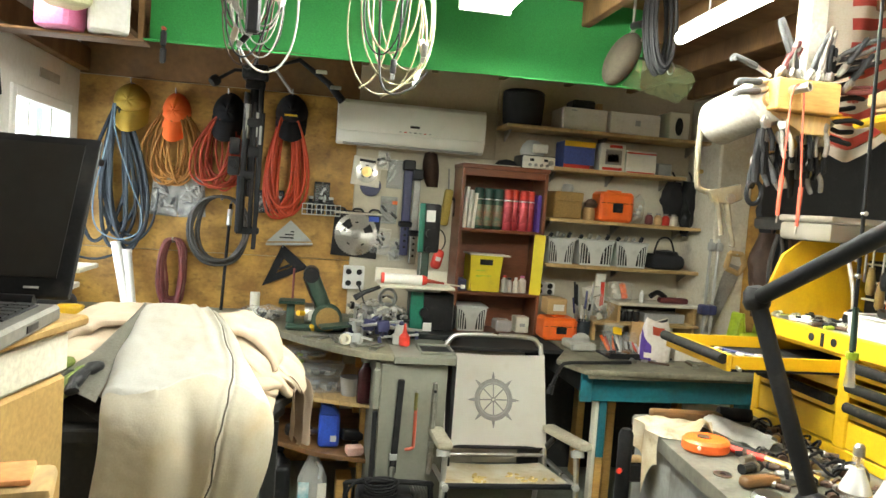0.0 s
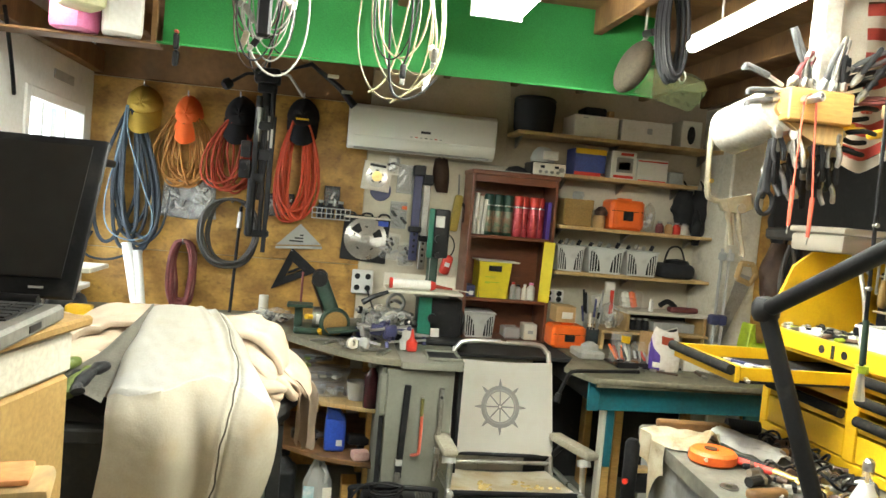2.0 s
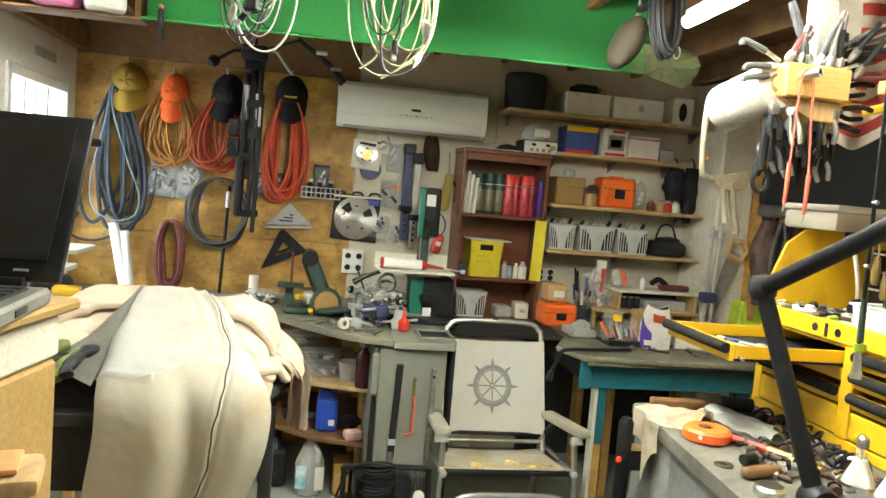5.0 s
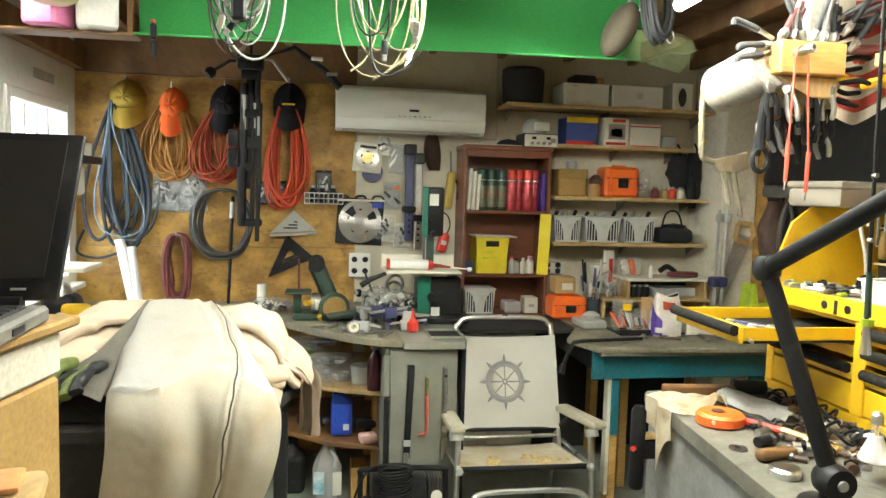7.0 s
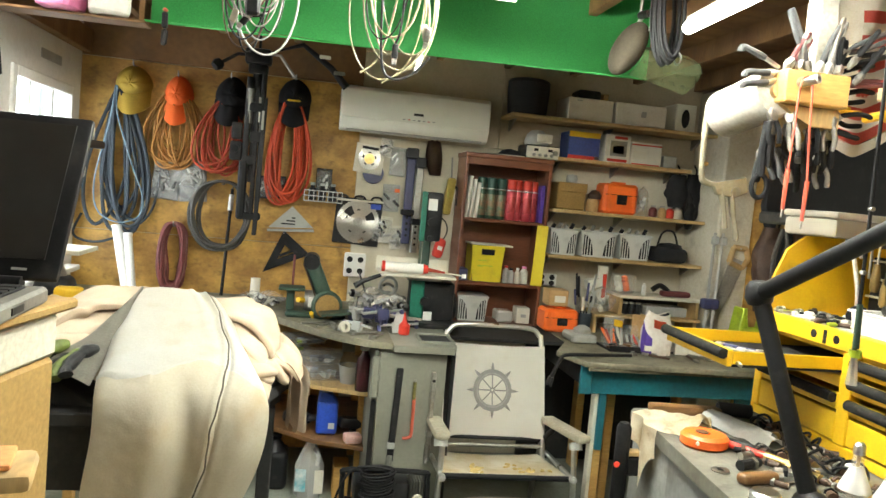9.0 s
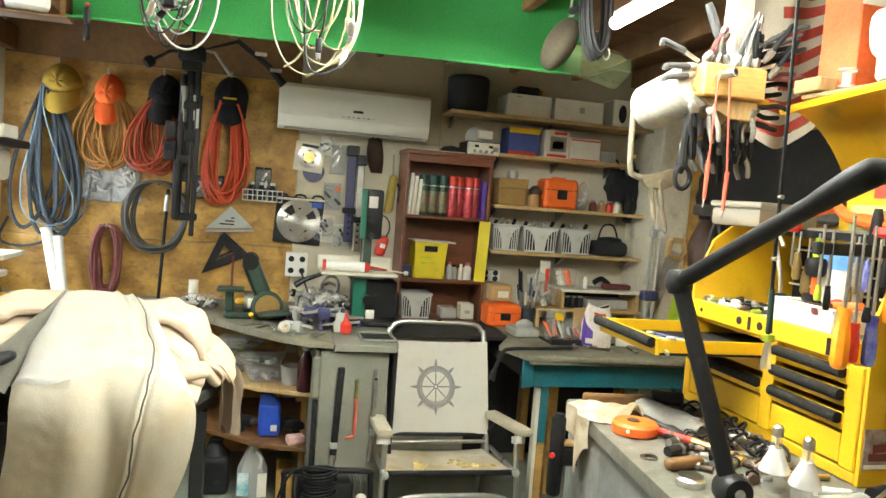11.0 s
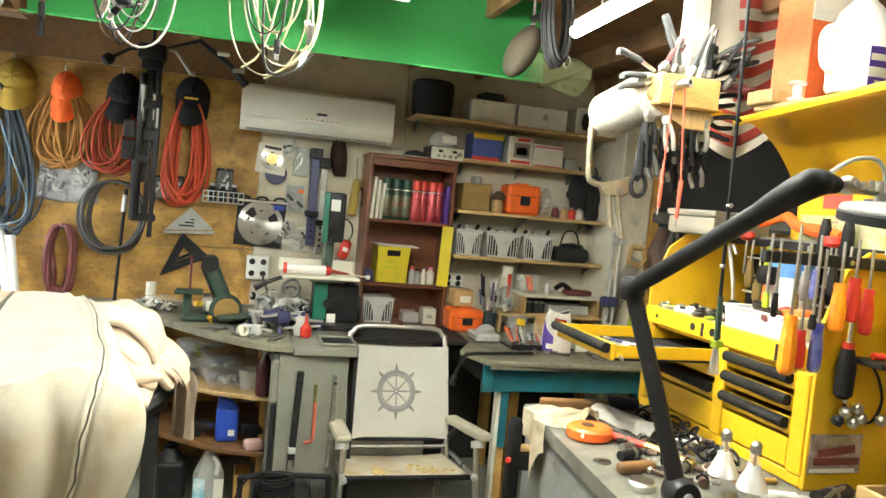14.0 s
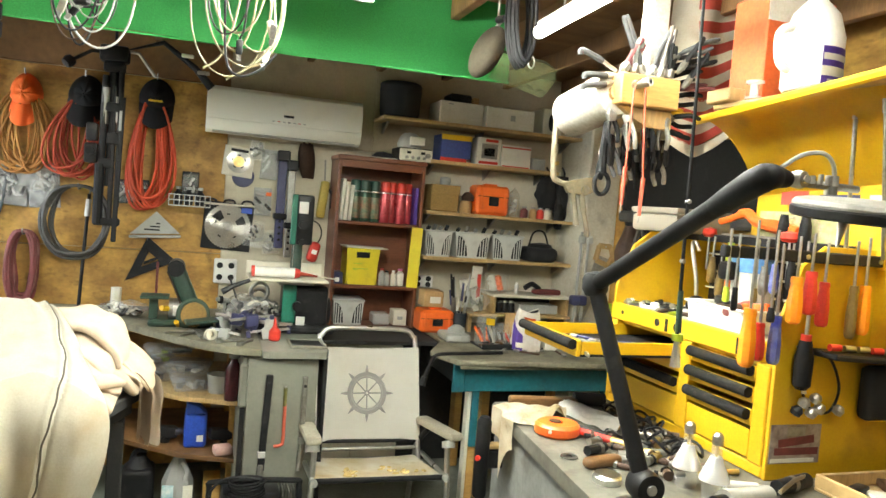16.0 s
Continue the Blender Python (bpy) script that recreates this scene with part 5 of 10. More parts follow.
part("pouch", sheet(B(), pouch, 14, 12, 0.004), BROWN, hol)
part("loop", pipe(B(), smooth_line([(-0.05, 4.28, 1.88), (-0.03, 4.285, 1.91), (-0.01, 4.28, 1.88)], 5), 0.006, 6), BROWN, hol)
yt = thing("caulk_gun", "yellow hung caulking gun with a black handle", "caulk gun", (0.09, 4.25, 1.45))
part("cradle", box(B(), (0.055, 4.225, 1.46), (0.105, 4.28, 1.68), 0.015, turn((0.08, 4.25, 1.57), 0, 6, 0), 2), mat("olive_yellow", (0.36, 0.26, 0.04), None, 0.6, dirt=0.3), yt)
part("handle", pipe(B(), smooth_line([(0.1, 4.25, 1.64), (0.13, 4.23, 1.6), (0.125, 4.23, 1.52)], 5), 0.009, 8), BLACK, yt)
part("rod", cyl(B(), (0.085, 4.25, 1.68), (0.08, 4.25, 1.8), 0.005, seg=8), DULL, yt)
rc = thing("red_air_gun", "red plastic hand tool with a wire loop on the board", "hand tool", (0.04, 4.24, 1.2))
part("body", box(B(), (0.015, 4.21, 1.2), (0.075, 4.275, 1.32), 0.022, turn((0.045, 4.24, 1.26), 0, 14, 0), 3), RED, rc)
part("loop", pipe(B(), [(0.03 + 0.055 * math.cos(a), 4.24, 1.37 + 0.07 * math.sin(a)) for a in np.linspace(0, 2 * math.pi, 24, endpoint=False)], 0.004, 6, True), BLACK, rc)
part("badge", box(B(), (0.03, 4.206, 1.25), (0.06, 4.21, 1.275), 0.001, turn((0.045, 4.24, 1.26), 0, 14, 0)), WHITE, rc)

# small sign and conduit near the window
solo("small_sign", box(B(), (XW + 0.001, 3.72, 2.045), (XW + 0.008, 3.98, 2.09), 0.002), GREYPLAS, "small dark nameplate on the white wall", "sign")
solo("wall_cable", pipe(B(), smooth_line([(-1.93, 3.0, 2.2), (-1.95, 3.1, 2.1), (-1.97, 3.2, 1.98), (-1.98, 3.25, 1.9)], 6), 0.008, 8), RUBBER, "black cable hanging beside the window", "cable")

# ---- bench machines ----
BT = 0.9
sd = thing("belt_sander", "dark green bench belt and disc sander on the bench", "sander", (-0.66, 3.75, BT))
part("base", box(B(), (-0.8, 3.66, BT + 0.001), (-0.5, 3.86, BT + 0.03), 0.01), MACHGREEN, sd)
arm = turn((-0.6, 3.76, 1.0), 0, -24, 0)
part("belt_arm", box(B(), (-0.645, 3.7, 0.98), (-0.57, 3.82, 1.235), 0.03, arm, 3), MACHGREEN, sd)
part("roller", cyl(B(), arm @ Vector((-0.605, 3.695, 1.2)), arm @ Vector((-0.605, 3.825, 1.2)), 0.04, seg=20), BLACK, sd)
part("belt", box(B(), (-0.652, 3.71, 1.0), (-0.647, 3.81, 1.2), 0.001, arm), BROWN, sd, "worn abrasive belt")
part("motor", cyl(B(), (-0.71, 3.76, 0.975), (-0.57, 3.76, 0.975), 0.055, seg=20), DULL, sd)
part("disc_guard", lathe(B(), (-0.6, 3.69, 0.965), [(0.0, 0), (0.075, 0.0), (0.08, 0.02), (0.07, 0.03), (0.0, 0.03)], 24, (0.2, -1, 0)), MACHGREEN, sd)
part("disc", lathe(B(), (-0.594, 3.662, 0.965), [(0.0, 0), (0.06, 0.0), (0.06, 0.008), (0.0, 0.008)], 24, (0.2, -1, 0)), CARDY, sd, "tan sanding disc")
part("label", box(B(), (-0.69, 3.7, 0.95), (-0.655, 3.705, 1.0), 0.001), WHITE, sd, "white label")
part("knob", cyl(B(), (-0.715, 3.7, 0.985), (-0.74, 3.67, 0.99), 0.014, seg=10), YEL, sd, "yellow knob")
part("knob", cyl(B(), (-0.66, 3.68, 0.905), (-0.67, 3.65, 0.93), 0.012, seg=10), YEL, sd, "yellow knob")
part("work_table", box(B(), (-0.84, 3.68, 1.03), (-0.71, 3.8, 1.045), 0.004), MACHGREEN, sd)
part("table_leg", box(B(), (-0.8, 3.72, BT + 0.03), (-0.76, 3.77, 1.029), 0.004), MACHGREEN, sd)
part("work_table", box(B(), (-0.63, 3.55, 0.945), (-0.42, 3.66, 0.958), 0.004, turn((-0.5, 3.6, 0.95), 0, -6, 8)), MACHGREEN, sd)
part("rod", cyl(B(), (-0.775, 3.8, 1.045), (-0.775, 3.8, 1.2), 0.006, seg=8), MAROON, sd)

bs = thing("band_saw", "green and black benchtop band saw with a pale table", "band saw", (-0.08, 3.75, 0.893))
part("base", box(B(), (-0.2, 3.6, 0.894), (0.08, 3.95, 0.92), 0.006), BLACK, bs)
part("lower_housing", box(B(), (-0.17, 3.7, 0.921), (0.06, 3.86, 1.12), 0.015, None, 2), BLACK, bs)
part("front_door", box(B(), (-0.175, 3.683, 0.93), (-0.105, 3.699, 1.135), 0.004), BANDGREEN, bs)
part("column", box(B(), (-0.13, 3.74, 1.12), (-0.085, 3.84, 1.34), 0.006), MACHGREEN, bs)
up = part("upper_housing", box(B(), (-0.125, 3.72, 1.33), (-0.04, 3.85, 1.585), 0.012, None, 2), BLACK, bs)
part("front_door", box(B(), (-0.155, 3.7, 1.33), (-0.126, 3.719, 1.585), 0.004), BANDGREEN, bs)
part("knob", cyl(B(), (-0.095, 3.72, 1.43), (-0.095, 3.69, 1.43), 0.022, seg=14), BLACK, bs)
part("knob", cyl(B(), (-0.095, 3.72, 1.345), (-0.095, 3.69, 1.345), 0.016, seg=14), BLACK, bs)
part("knob", cyl(B(), (-0.1, 3.7, 1.02), (-0.1, 3.66, 1.02), 0.024, seg=14), BLACK, bs)
part("label", box(B(), (-0.118, 3.7165, 1.49), (-0.07, 3.7195, 1.55), 0.001), WHITE, bs, "white warning label")
part("label", box(B(), (-0.1, 3.695, 0.91), (-0.055, 3.6985, 0.965), 0.001), WHITE, bs, "white warning label")
part("saw_table", box(B(), (-0.345, 3.6, 1.148), (0.04, 3.86, 1.162), 0.004), OFFWHITE, bs)
part("back_plate", box(B(), (-0.35, 3.86, 1.14), (0.04, 3.87, 1.225), 0.003), OFFWHITE, bs)
part("trunnion", box(B(), (-0.2, 3.68, 1.125), (-0.02, 3.8, 1.147), 0.004), DULL, bs)
part("motor", cyl(B(), (-0.02, 3.9, 0.97), (0.1, 3.9, 0.97), 0.07, seg=20), BLACK, bs)
part("blade", box(B(), (-0.141, 3.66, 1.16), (-0.139, 3.672, 1.33)), STEEL, bs)
part("handle", pipe(B(), [(-0.34, 3.62, 1.15), (-0.42, 3.6, 1.12), (-0.47, 3.59, 1.09)], [0.009, 0.012, 0.016], 8), BLACK, bs)
ct = thing("sealant_tube", "white sealant cartridge with red ends on the saw table", "cartridge", (-0.22, 3.68, 1.163))
part("cartridge", cyl(B(), (-0.32, 3.68, 1.19), (-0.125, 3.67, 1.188), 0.026, seg=18), WHITE, ct)
part("end", cyl(B(), (-0.335, 3.68, 1.19), (-0.32, 3.68, 1.19), 0.0275, seg=18), RED, ct)
part("collar", cyl(B(), (-0.125, 3.67, 1.188), (-0.1, 3.67, 1.188), 0.0275, 0.02, seg=18), RED, ct)
part("nozzle", cyl(B(), (-0.1, 3.67, 1.187), (-0.01, 3.665, 1.178), 0.011, 0.005, seg=10), REDHOSE, ct)
part("plunger_rod", cyl(B(), (-0.01, 3.665, 1.178), (0.085, 3.66, 1.168), 0.0035, seg=8), OFFWHITE, ct)
part("tip", cyl(B(), (0.08, 3.66, 1.168), (0.1, 3.66, 1.167), 0.011, seg=8), WHITE, ct)

cb_ = thing("spray_bottle", "empty translucent bottle lying on the bench", "bottle", (-0.36, 3.78, 0.95))
part("body", lathe(B(), (-0.43, 3.8, 0.955), [(0.0, 0), (0.04, 0.004), (0.048, 0.02), (0.046, 0.09), (0.024, 0.15), (0.016, 0.17), (0.0, 0.172)], 18, (1, -0.1, 0.28)), FROST, cb_)
part("collar", cyl(B(), (-0.265, 3.783, 1.0), (-0.245, 3.781, 1.006), 0.018, seg=14), WHITE, cb_)
tr_ = thing("metal_tray", "shallow dark tray with a grey rim let into the bench end", "tray", (-0.09, 3.33, 0.893))
part("bottom", box(B(), (-0.16, 3.25, 0.893), (-0.02, 3.42, 0.897), 0.001), BLACK, tr_)
for lo, hi in (((-0.172, 3.238), (-0.161, 3.432)), ((-0.019, 3.238), (-0.008, 3.432)), ((-0.1605, 3.238), (-0.0195, 3.249)), ((-0.1605, 3.421), (-0.0195, 3.432))):
    part("rim", box(B(), (lo[0], lo[1], 0.8932), (hi[0], hi[1], 0.906), 0.002), GREYPAINT, tr_)
rb = thing("red_bottle", "small red plastic squeeze bottle on the bench edge", "bottle", (-0.228, 3.42, 0.893))
part("body", lathe(B(), (-0.228, 3.42, 0.894), [(0.022, 0), (0.027, 0.006), (0.027, 0.045), (0.012, 0.062), (0.011, 0.068)], 16), RED, rb)
part("spout", cyl(B(), (-0.228, 3.42, 0.962), (-0.23, 3.42, 1.0), 0.01, 0.004, seg=10), RED, rb)

# spray nozzles, clamps and wrapped cords in a heap on the bench
rnd = random.Random(21)
for k in range(14):
    x, y = rnd.uniform(-0.46, -0.2), rnd.uniform(3.36, 3.75)
    c = thing("bar_clamp", "blue and grey quick clamp lying in a heap on the bench", "clamp", (x, y, 0.9), group="clamps in a heap", rz=rnd.uniform(0, 180))
    m = WORLD[c] @ pose(0, 0, 0.03 + 0.02 * (k % 4), rnd.uniform(-10, 10), rnd.uniform(-14, 14), 0)
    part("bar", box(B(), (-0.1, -0.006, 0), (0.1, 0.006, 0.012), 0.002, m), STEEL, c)
    part("jaw", box(B(), (0.08, -0.012, -0.05), (0.1, 0.012, 0.01), 0.005, m), NAVY, c)
    part("handle", box(B(), (-0.03, -0.014, -0.035), (0.03, 0.014, 0.02), 0.009, m, 2), NAVY if k % 2 else GREYPLAS, c)
for k in range(5):
    x, y, z = rnd.uniform(-0.33, -0.17), rnd.uniform(3.75, 3.95), 0.93 + 0.045 * (k % 4)
    c = thing("light_bulb_clamp", "grey plastic spring clamp piled on the bench", "clamp", (x, y, 0.9), group="clamps in a heap")
    pts = [(x + 0.045 * math.cos(a), y + 0.02 * math.sin(2 * a), z + 0.045 * math.sin(a)) for a in np.linspace(0, 2 * math.pi, 20, endpoint=False)]
    part("ring", pipe(B(), pts, 0.009, 7, True), (GREYPLAS, OFFWHITE, STEEL)[k % 3], c)
    part("grip", box(B(), (x - 0.02, y - 0.015, 0.9), (x + 0.02, y + 0.015, z - 0.03), 0.008), GREYPLAS, c)


def bagged(x, y, z, w, d, h, seed, label, inner=(STEEL, BLACK, OFFWHITE), name="plastic_bag"):
    b = thing(name, label, "bag", (x, y, z), group="bagged parts")

    def skin(u, v):
        a = 2 * math.pi * u
        e = math.sin(math.pi * min(v * 0.9 + 0.1, 1)) ** 0.6 * (1 + 0.3 * wob(math.cos(a) * 2, math.sin(a) * 2, v * 3 + seed) + 0.28 * wob(math.cos(a) * 5, math.sin(a) * 5, v * 8 + seed))
        return (x + w / 2 * e * math.cos(a), y + d / 2 * e * math.sin(a), z + h * v * (1 + 0.12 * wob(math.cos(a), math.sin(a), seed, 2)))

    part("film", sheet(B(), skin, 26, 12), CLEARP, b, "crinkled clear plastic", flat=True)
    r_ = random.Random(seed)
    for k in range(14):
        px, py, pz = x + w * r_.uniform(-0.25, 0.25), y + d * r_.uniform(-0.25, 0.25), z + h * r_.uniform(0.08, 0.6)
        part("item", box(B(), (px - w * 0.14, py - 0.01, pz - h * 0.06), (px + w * 0.14, py + 0.01, pz + h * 0.06), 0.005, turn((px, py, pz), r_.uniform(-40, 40), r_.uniform(-60, 60), r_.uniform(0, 90))), r_.choice(inner), b)
    return b


for k in range(16):
    x, y, z = rnd.uniform(-0.46, -0.2), rnd.uniform(3.5, 3.9), 0.93 + 0.1 * rnd.random()
    c = thing("spray_nozzle", "bright metal spray nozzle in the heap on the bench", "nozzle", (x, y, 0.9), group="nozzles in a heap")
    d = Vector((rnd.uniform(-1, 1), rnd.uniform(-1, 0.2), rnd.uniform(-0.5, 0.5))).normalized()
    m_ = rnd.choice((STEEL, ALU, DULL, OFFWHITE, GREYPLAS, BLACK))
    part("barrel", cyl(B(), Vector((x, y, z)) - d * 0.03, Vector((x, y, z)) + d * 0.035, 0.013, 0.01, seg=12), m_, c)
    part("collar", cyl(B(), Vector((x, y, z)) + d * 0.005, Vector((x, y, z)) + d * 0.02, 0.02, seg=14), rnd.choice((STEEL, BLACK, m_)), c)
    part("stem", pipe(B(), smooth_line([Vector((x, y, z)), (x + 0.01, y + 0.01, z - 0.03), (x, y, 0.9)], 3), 0.008, 6), m_, c)
bagged(-0.9, 3.97, BT + 0.002, 0.16, 0.12, 0.08, 4, "clear bag of small parts on the bench")
bagged(-0.99, 4.05, BT + 0.002, 0.14, 0.12, 0.06, 6, "clear bag of small parts on the bench")
bagged(-0.37, 3.78, BT + 0.002, 0.2, 0.15, 0.16, 8, "white plastic bag in the heap of clamps", (OFFWHITE, PAPER))
cup = thing("white_cup", "white paper roll standing on the bench", "cup", (-0.985, 4.1, BT))
part("cup", lathe(B(), (-0.985, 4.1, BT + 0.001), [(0.024, 0), (0.026, 0.003), (0.026, 0.125), (0.02, 0.125), (0.02, 0.1)], 18), OFFWHITE, cup)
tr = thing("tape_roll", "beige tape roll lying on the bench", "tape", (-0.52, 3.4, BT))
part("roll", lathe(B(), (-0.52, 3.36, 0.927), [(0.013, 0), (0.026, 0), (0.026, 0.022), (0.013, 0.022), (0.013, 0)], 20, (0.5, -1, 0.2)), OFFWHITE, tr)
for k in range(7):
    x, y = -0.66 + 0.05 * k, 3.52 - 0.035 * k
    w = thing("wrench", "dark steel wrench lying on the bench", "wrench", (x, y, BT), group="tools on the bench", rz=20 + 37 * k)
    m = WORLD[w]
    part("shaft", box(B(), (-0.06, -0.007, 0.001), (0.06, 0.007, 0.011), 0.003, m), DULL, w)
    part("head", lathe(B(), m @ Vector((0.07, 0, 0.001)), [(0.009, 0), (0.018, 0), (0.018, 0.013), (0.009, 0.013), (0.009, 0)], 14), DULL, w)

# ---- under the bench ----
S1, S2 = 0.6, 0.33
CLAM = clear("clamshell_plastic", (0.9, 0.91, 0.9), 0.12, 0.22)
rnd = random.Random(41)
for x, y, z, w, d, h, rz in ((-0.58, 3.68, S1 + 0.002, 0.19, 0.16, 0.07, 8), (-0.8, 3.84, S1 + 0.002, 0.2, 0.17, 0.075, 24), (-1.0, 4.06, S1 + 0.002, 0.18, 0.15, 0.07, 6), (-0.6, 3.7, S1 + 0.082, 0.2, 0.15, 0.05, -10), (-0.8, 3.85, S1 + 0.087, 0.2, 0.15, 0.055, 32), (-0.7, 3.77, S1 + 0.155, 0.2, 0.14, 0.04, 18)):
    t = thing("clear_container", "clear plastic clamshell of small parts stacked under the bench", "container", (x, y, z), group="clear containers", rz=rz)
    m = WORLD[t]
    shell = B()
    prism(shell, [(-w * 0.46, 0), (w * 0.46, 0), (w / 2, h * 0.6), (-w / 2, h * 0.6)], "y", -d / 2, d / 2, 0.006)
    shell.transform(m)
    part("tray", shell, CLAM, t)
    lid_ = B()
    prism(lid_, [(-w * 0.53, h * 0.6), (w * 0.53, h * 0.6), (w * 0.53, h * 0.66), (w * 0.44, h), (-w * 0.44, h), (-w * 0.53, h * 0.66)], "y", -d * 0.54, d * 0.54, 0.004)
    lid_.transform(m)
    part("lid", lid_, CLAM, t)
    for k in range(5):
        a_ = rnd.uniform(-0.35, 0.3) * w
        part("content", box(B(), (a_, -0.3 * d, 0.004), (a_ + rnd.uniform(0.02, 0.05), 0.2 * d, h * rnd.uniform(0.3, 0.55)), 0.004, m @ pose(0, 0, 0, 0, 0, rnd.uniform(-20, 20))), rnd.choice((LIME, DULL, GREYPLAS, BLACK, PAPER, BROWN)), t)
t = thing("round_tub", "round frosted plastic tub under the bench", "tub", (-0.46, 3.6, S1))
part("tub", lathe(B(), (-0.46, 3.6, S1 + 0.001), [(0.045, 0), (0.055, 0.085), (0.057, 0.085), (0.057, 0.09), (0.05, 0.09), (0.042, 0.01), (0.0, 0.01)], 22), FROST, t)
WINE = mat("dark_wine_glass", (0.07, 0.012, 0.018), (0.045, 0.01, 0.014), 0.15, scale=8, dirt=0.2)
t = thing("wine_bottle", "dark red glass bottle under the bench", "bottle", (-0.4, 3.465, S1))
part("body", lathe(B(), (-0.4, 3.465, S1 + 0.001), [(0.036, 0), (0.038, 0.01), (0.038, 0.15), (0.018, 0.18), (0.016, 0.2)], 20), WINE, t)
part("cap", cyl(B(), (-0.4, 3.465, S1 + 0.2), (-0.4, 3.465, S1 + 0.235), 0.026, seg=14), DULL, t)
t = thing("oil_jug", "blue plastic motor oil jug on a low shelf", "jug", (-0.55, 3.62, S2))
part("body", box(B(), (-0.605, 3.58, S2 + 0.001), (-0.5, 3.66, S2 + 0.17), 0.018, None, 3), BLUE, t)
part("shoulder", prism(B(), [(-0.603, S2 + 0.165), (-0.502, S2 + 0.165), (-0.54, S2 + 0.21), (-0.598, S2 + 0.225)], "y", 3.585, 3.655, 0.006), BLUE, t)
part("cap", cyl(B(), (-0.58, 3.62, S2 + 0.222), (-0.58, 3.62, S2 + 0.25), 0.02, seg=14), NAVY, t)
part("label", box(B(), (-0.545, 3.577, S2 + 0.035), (-0.515, 3.5795, S2 + 0.065)), WHITE, t, "white square label")
solo("pink_block", box(B(), (-0.47, 3.46, S2 + 0.001), (-0.385, 3.53, S2 + 0.045), 0.012, turn((-0.42, 3.5, S2), 0, 0, 12), 2), mat("pink_foam", (0.8, 0.5, 0.44), None, 0.9, dirt=0.2), "pale pink foam block on a low shelf", "block")
for x, y in ((-0.7, 3.68), (-0.42, 3.62)):
    t = thing("power_drill", "black power drill lying on a low shelf", "drill", (x, y, S2), group="drills")
    part("body", box(B(), (x - 0.08, y - 0.03, S2 + 0.03), (x + 0.06, y + 0.03, S2 + 0.085), 0.015, turn((x, y, S2), 0, 8, 15), 2), BLACK, t)
    part("grip", box(B(), (x - 0.02, y - 0.02, S2 + 0.001), (x + 0.025, y + 0.02, S2 + 0.05), 0.01, turn((x, y, S2), 0, 20, 15)), BLACK, t)
    part("chuck", cyl(B(), (x + 0.05, y, S2 + 0.055), (x + 0.1, y + 0.02, S2 + 0.05), 0.022, 0.014, seg=12), DULL, t)

# ---- on the floor ----
j = thing("antifreeze_jug", "translucent gallon jug of blue fluid on the floor", "jug", (-0.62, 3.62, 0))
part("body", lathe(B(), (-0.62, 3.62, 0.001), [(0.06, 0), (0.072, 0.012), (0.072, 0.165), (0.06, 0.195), (0.03, 0.265), (0.02, 0.285)], 8, squash=(1, 0.95)), FROST, j)
part("fluid", lathe(B(), (-0.62, 3.62, 0.004), [(0.057, 0), (0.068, 0.012), (0.068, 0.055), (0.0, 0.055)], 8, squash=(1, 0.95)), BLUEHOSE, j, "blue fluid")
part("cap", cyl(B(), (-0.62, 3.62, 0.286), (-0.62, 3.62, 0.305), 0.021, seg=14), WHITE, j)
part("label", box(B(), (-0.678, 3.548, 0.05), (-0.625, 3.551, 0.165), 0.001, turn((-0.62, 3.62, 0), 0, 0, -8)), mat("teal_label", (0.1, 0.4, 0.5), (0.7, 0.75, 0.75), 0.5, scale=14), j, "blue and white label")
part("label", box(B(), (-0.605, 3.548, 0.04), (-0.56, 3.551, 0.16), 0.001, turn((-0.62, 3.62, 0), 0, 0, 10)), PAPER, j, "pale yellow label")
part("handle", pipe(B(), smooth_line([(-0.6, 3.58, 0.26), (-0.58, 3.54, 0.24), (-0.585, 3.55, 0.19)], 5), 0.011, 8), FROST, j)
j = thing("jerry_can", "black plastic jerry can on the floor under the bench", "can", (-0.8, 3.75, 0))
part("body", box(B(), (-0.88, 3.67, 0.001), (-0.73, 3.83, 0.2), 0.03, None, 3), BLACK, j)
part("shoulder", lathe(B(), (-0.805, 3.75, 0.19), [(0.07, 0), (0.035, 0.05), (0.025, 0.06)], 14), BLACK, j)
part("handle", pipe(B(), smooth_line([(-0.84, 3.75, 0.22), (-0.82, 3.75, 0.27), (-0.77, 3.75, 0.26)], 5), 0.012, 8), BLACK, j)
for x, y, m_ in ((-1.15, 3.95, BLACK), (-1.06, 3.93, NAVY)):
    j = thing("oil_bottle", "small dark motor oil bottle on the floor", "bottle", (x, y, 0), group="oil bottles")
    part("body", box(B(), (x - 0.045, y - 0.03, 0.001), (x + 0.045, y + 0.03, 0.16), 0.014, None, 2), m_, j)
    part("label", box(B(), (x - 0.035, y - 0.0325, 0.03), (x + 0.035, y - 0.0305, 0.12)), RED if m_ is BLACK else PAPER, j)
    part("cap", cyl(B(), (x, y, 0.16), (x, y, 0.2), 0.018, seg=12), BLACK, j)
solo("timber_block", box(B(), (-0.5, 3.6, 0.0), (-0.42, 3.75, 0.16), 0.004), PINE, "pale timber offcut standing under the bench", "timber")
cp = thing("air_compressor", "black air compressor with a tank, carry handle and coiled cord", "compressor", (-0.31, 3.02, 0))
tank = part("tank", lathe(B(), (-0.53, 3.05, 0.13), [(0.0, 0), (0.06, 0.006), (0.1, 0.03), (0.11, 0.06), (0.11, 0.36), (0.1, 0.39), (0.06, 0.414), (0.0, 0.42)], 28, (1, 0, 0)), BLACK, cp)
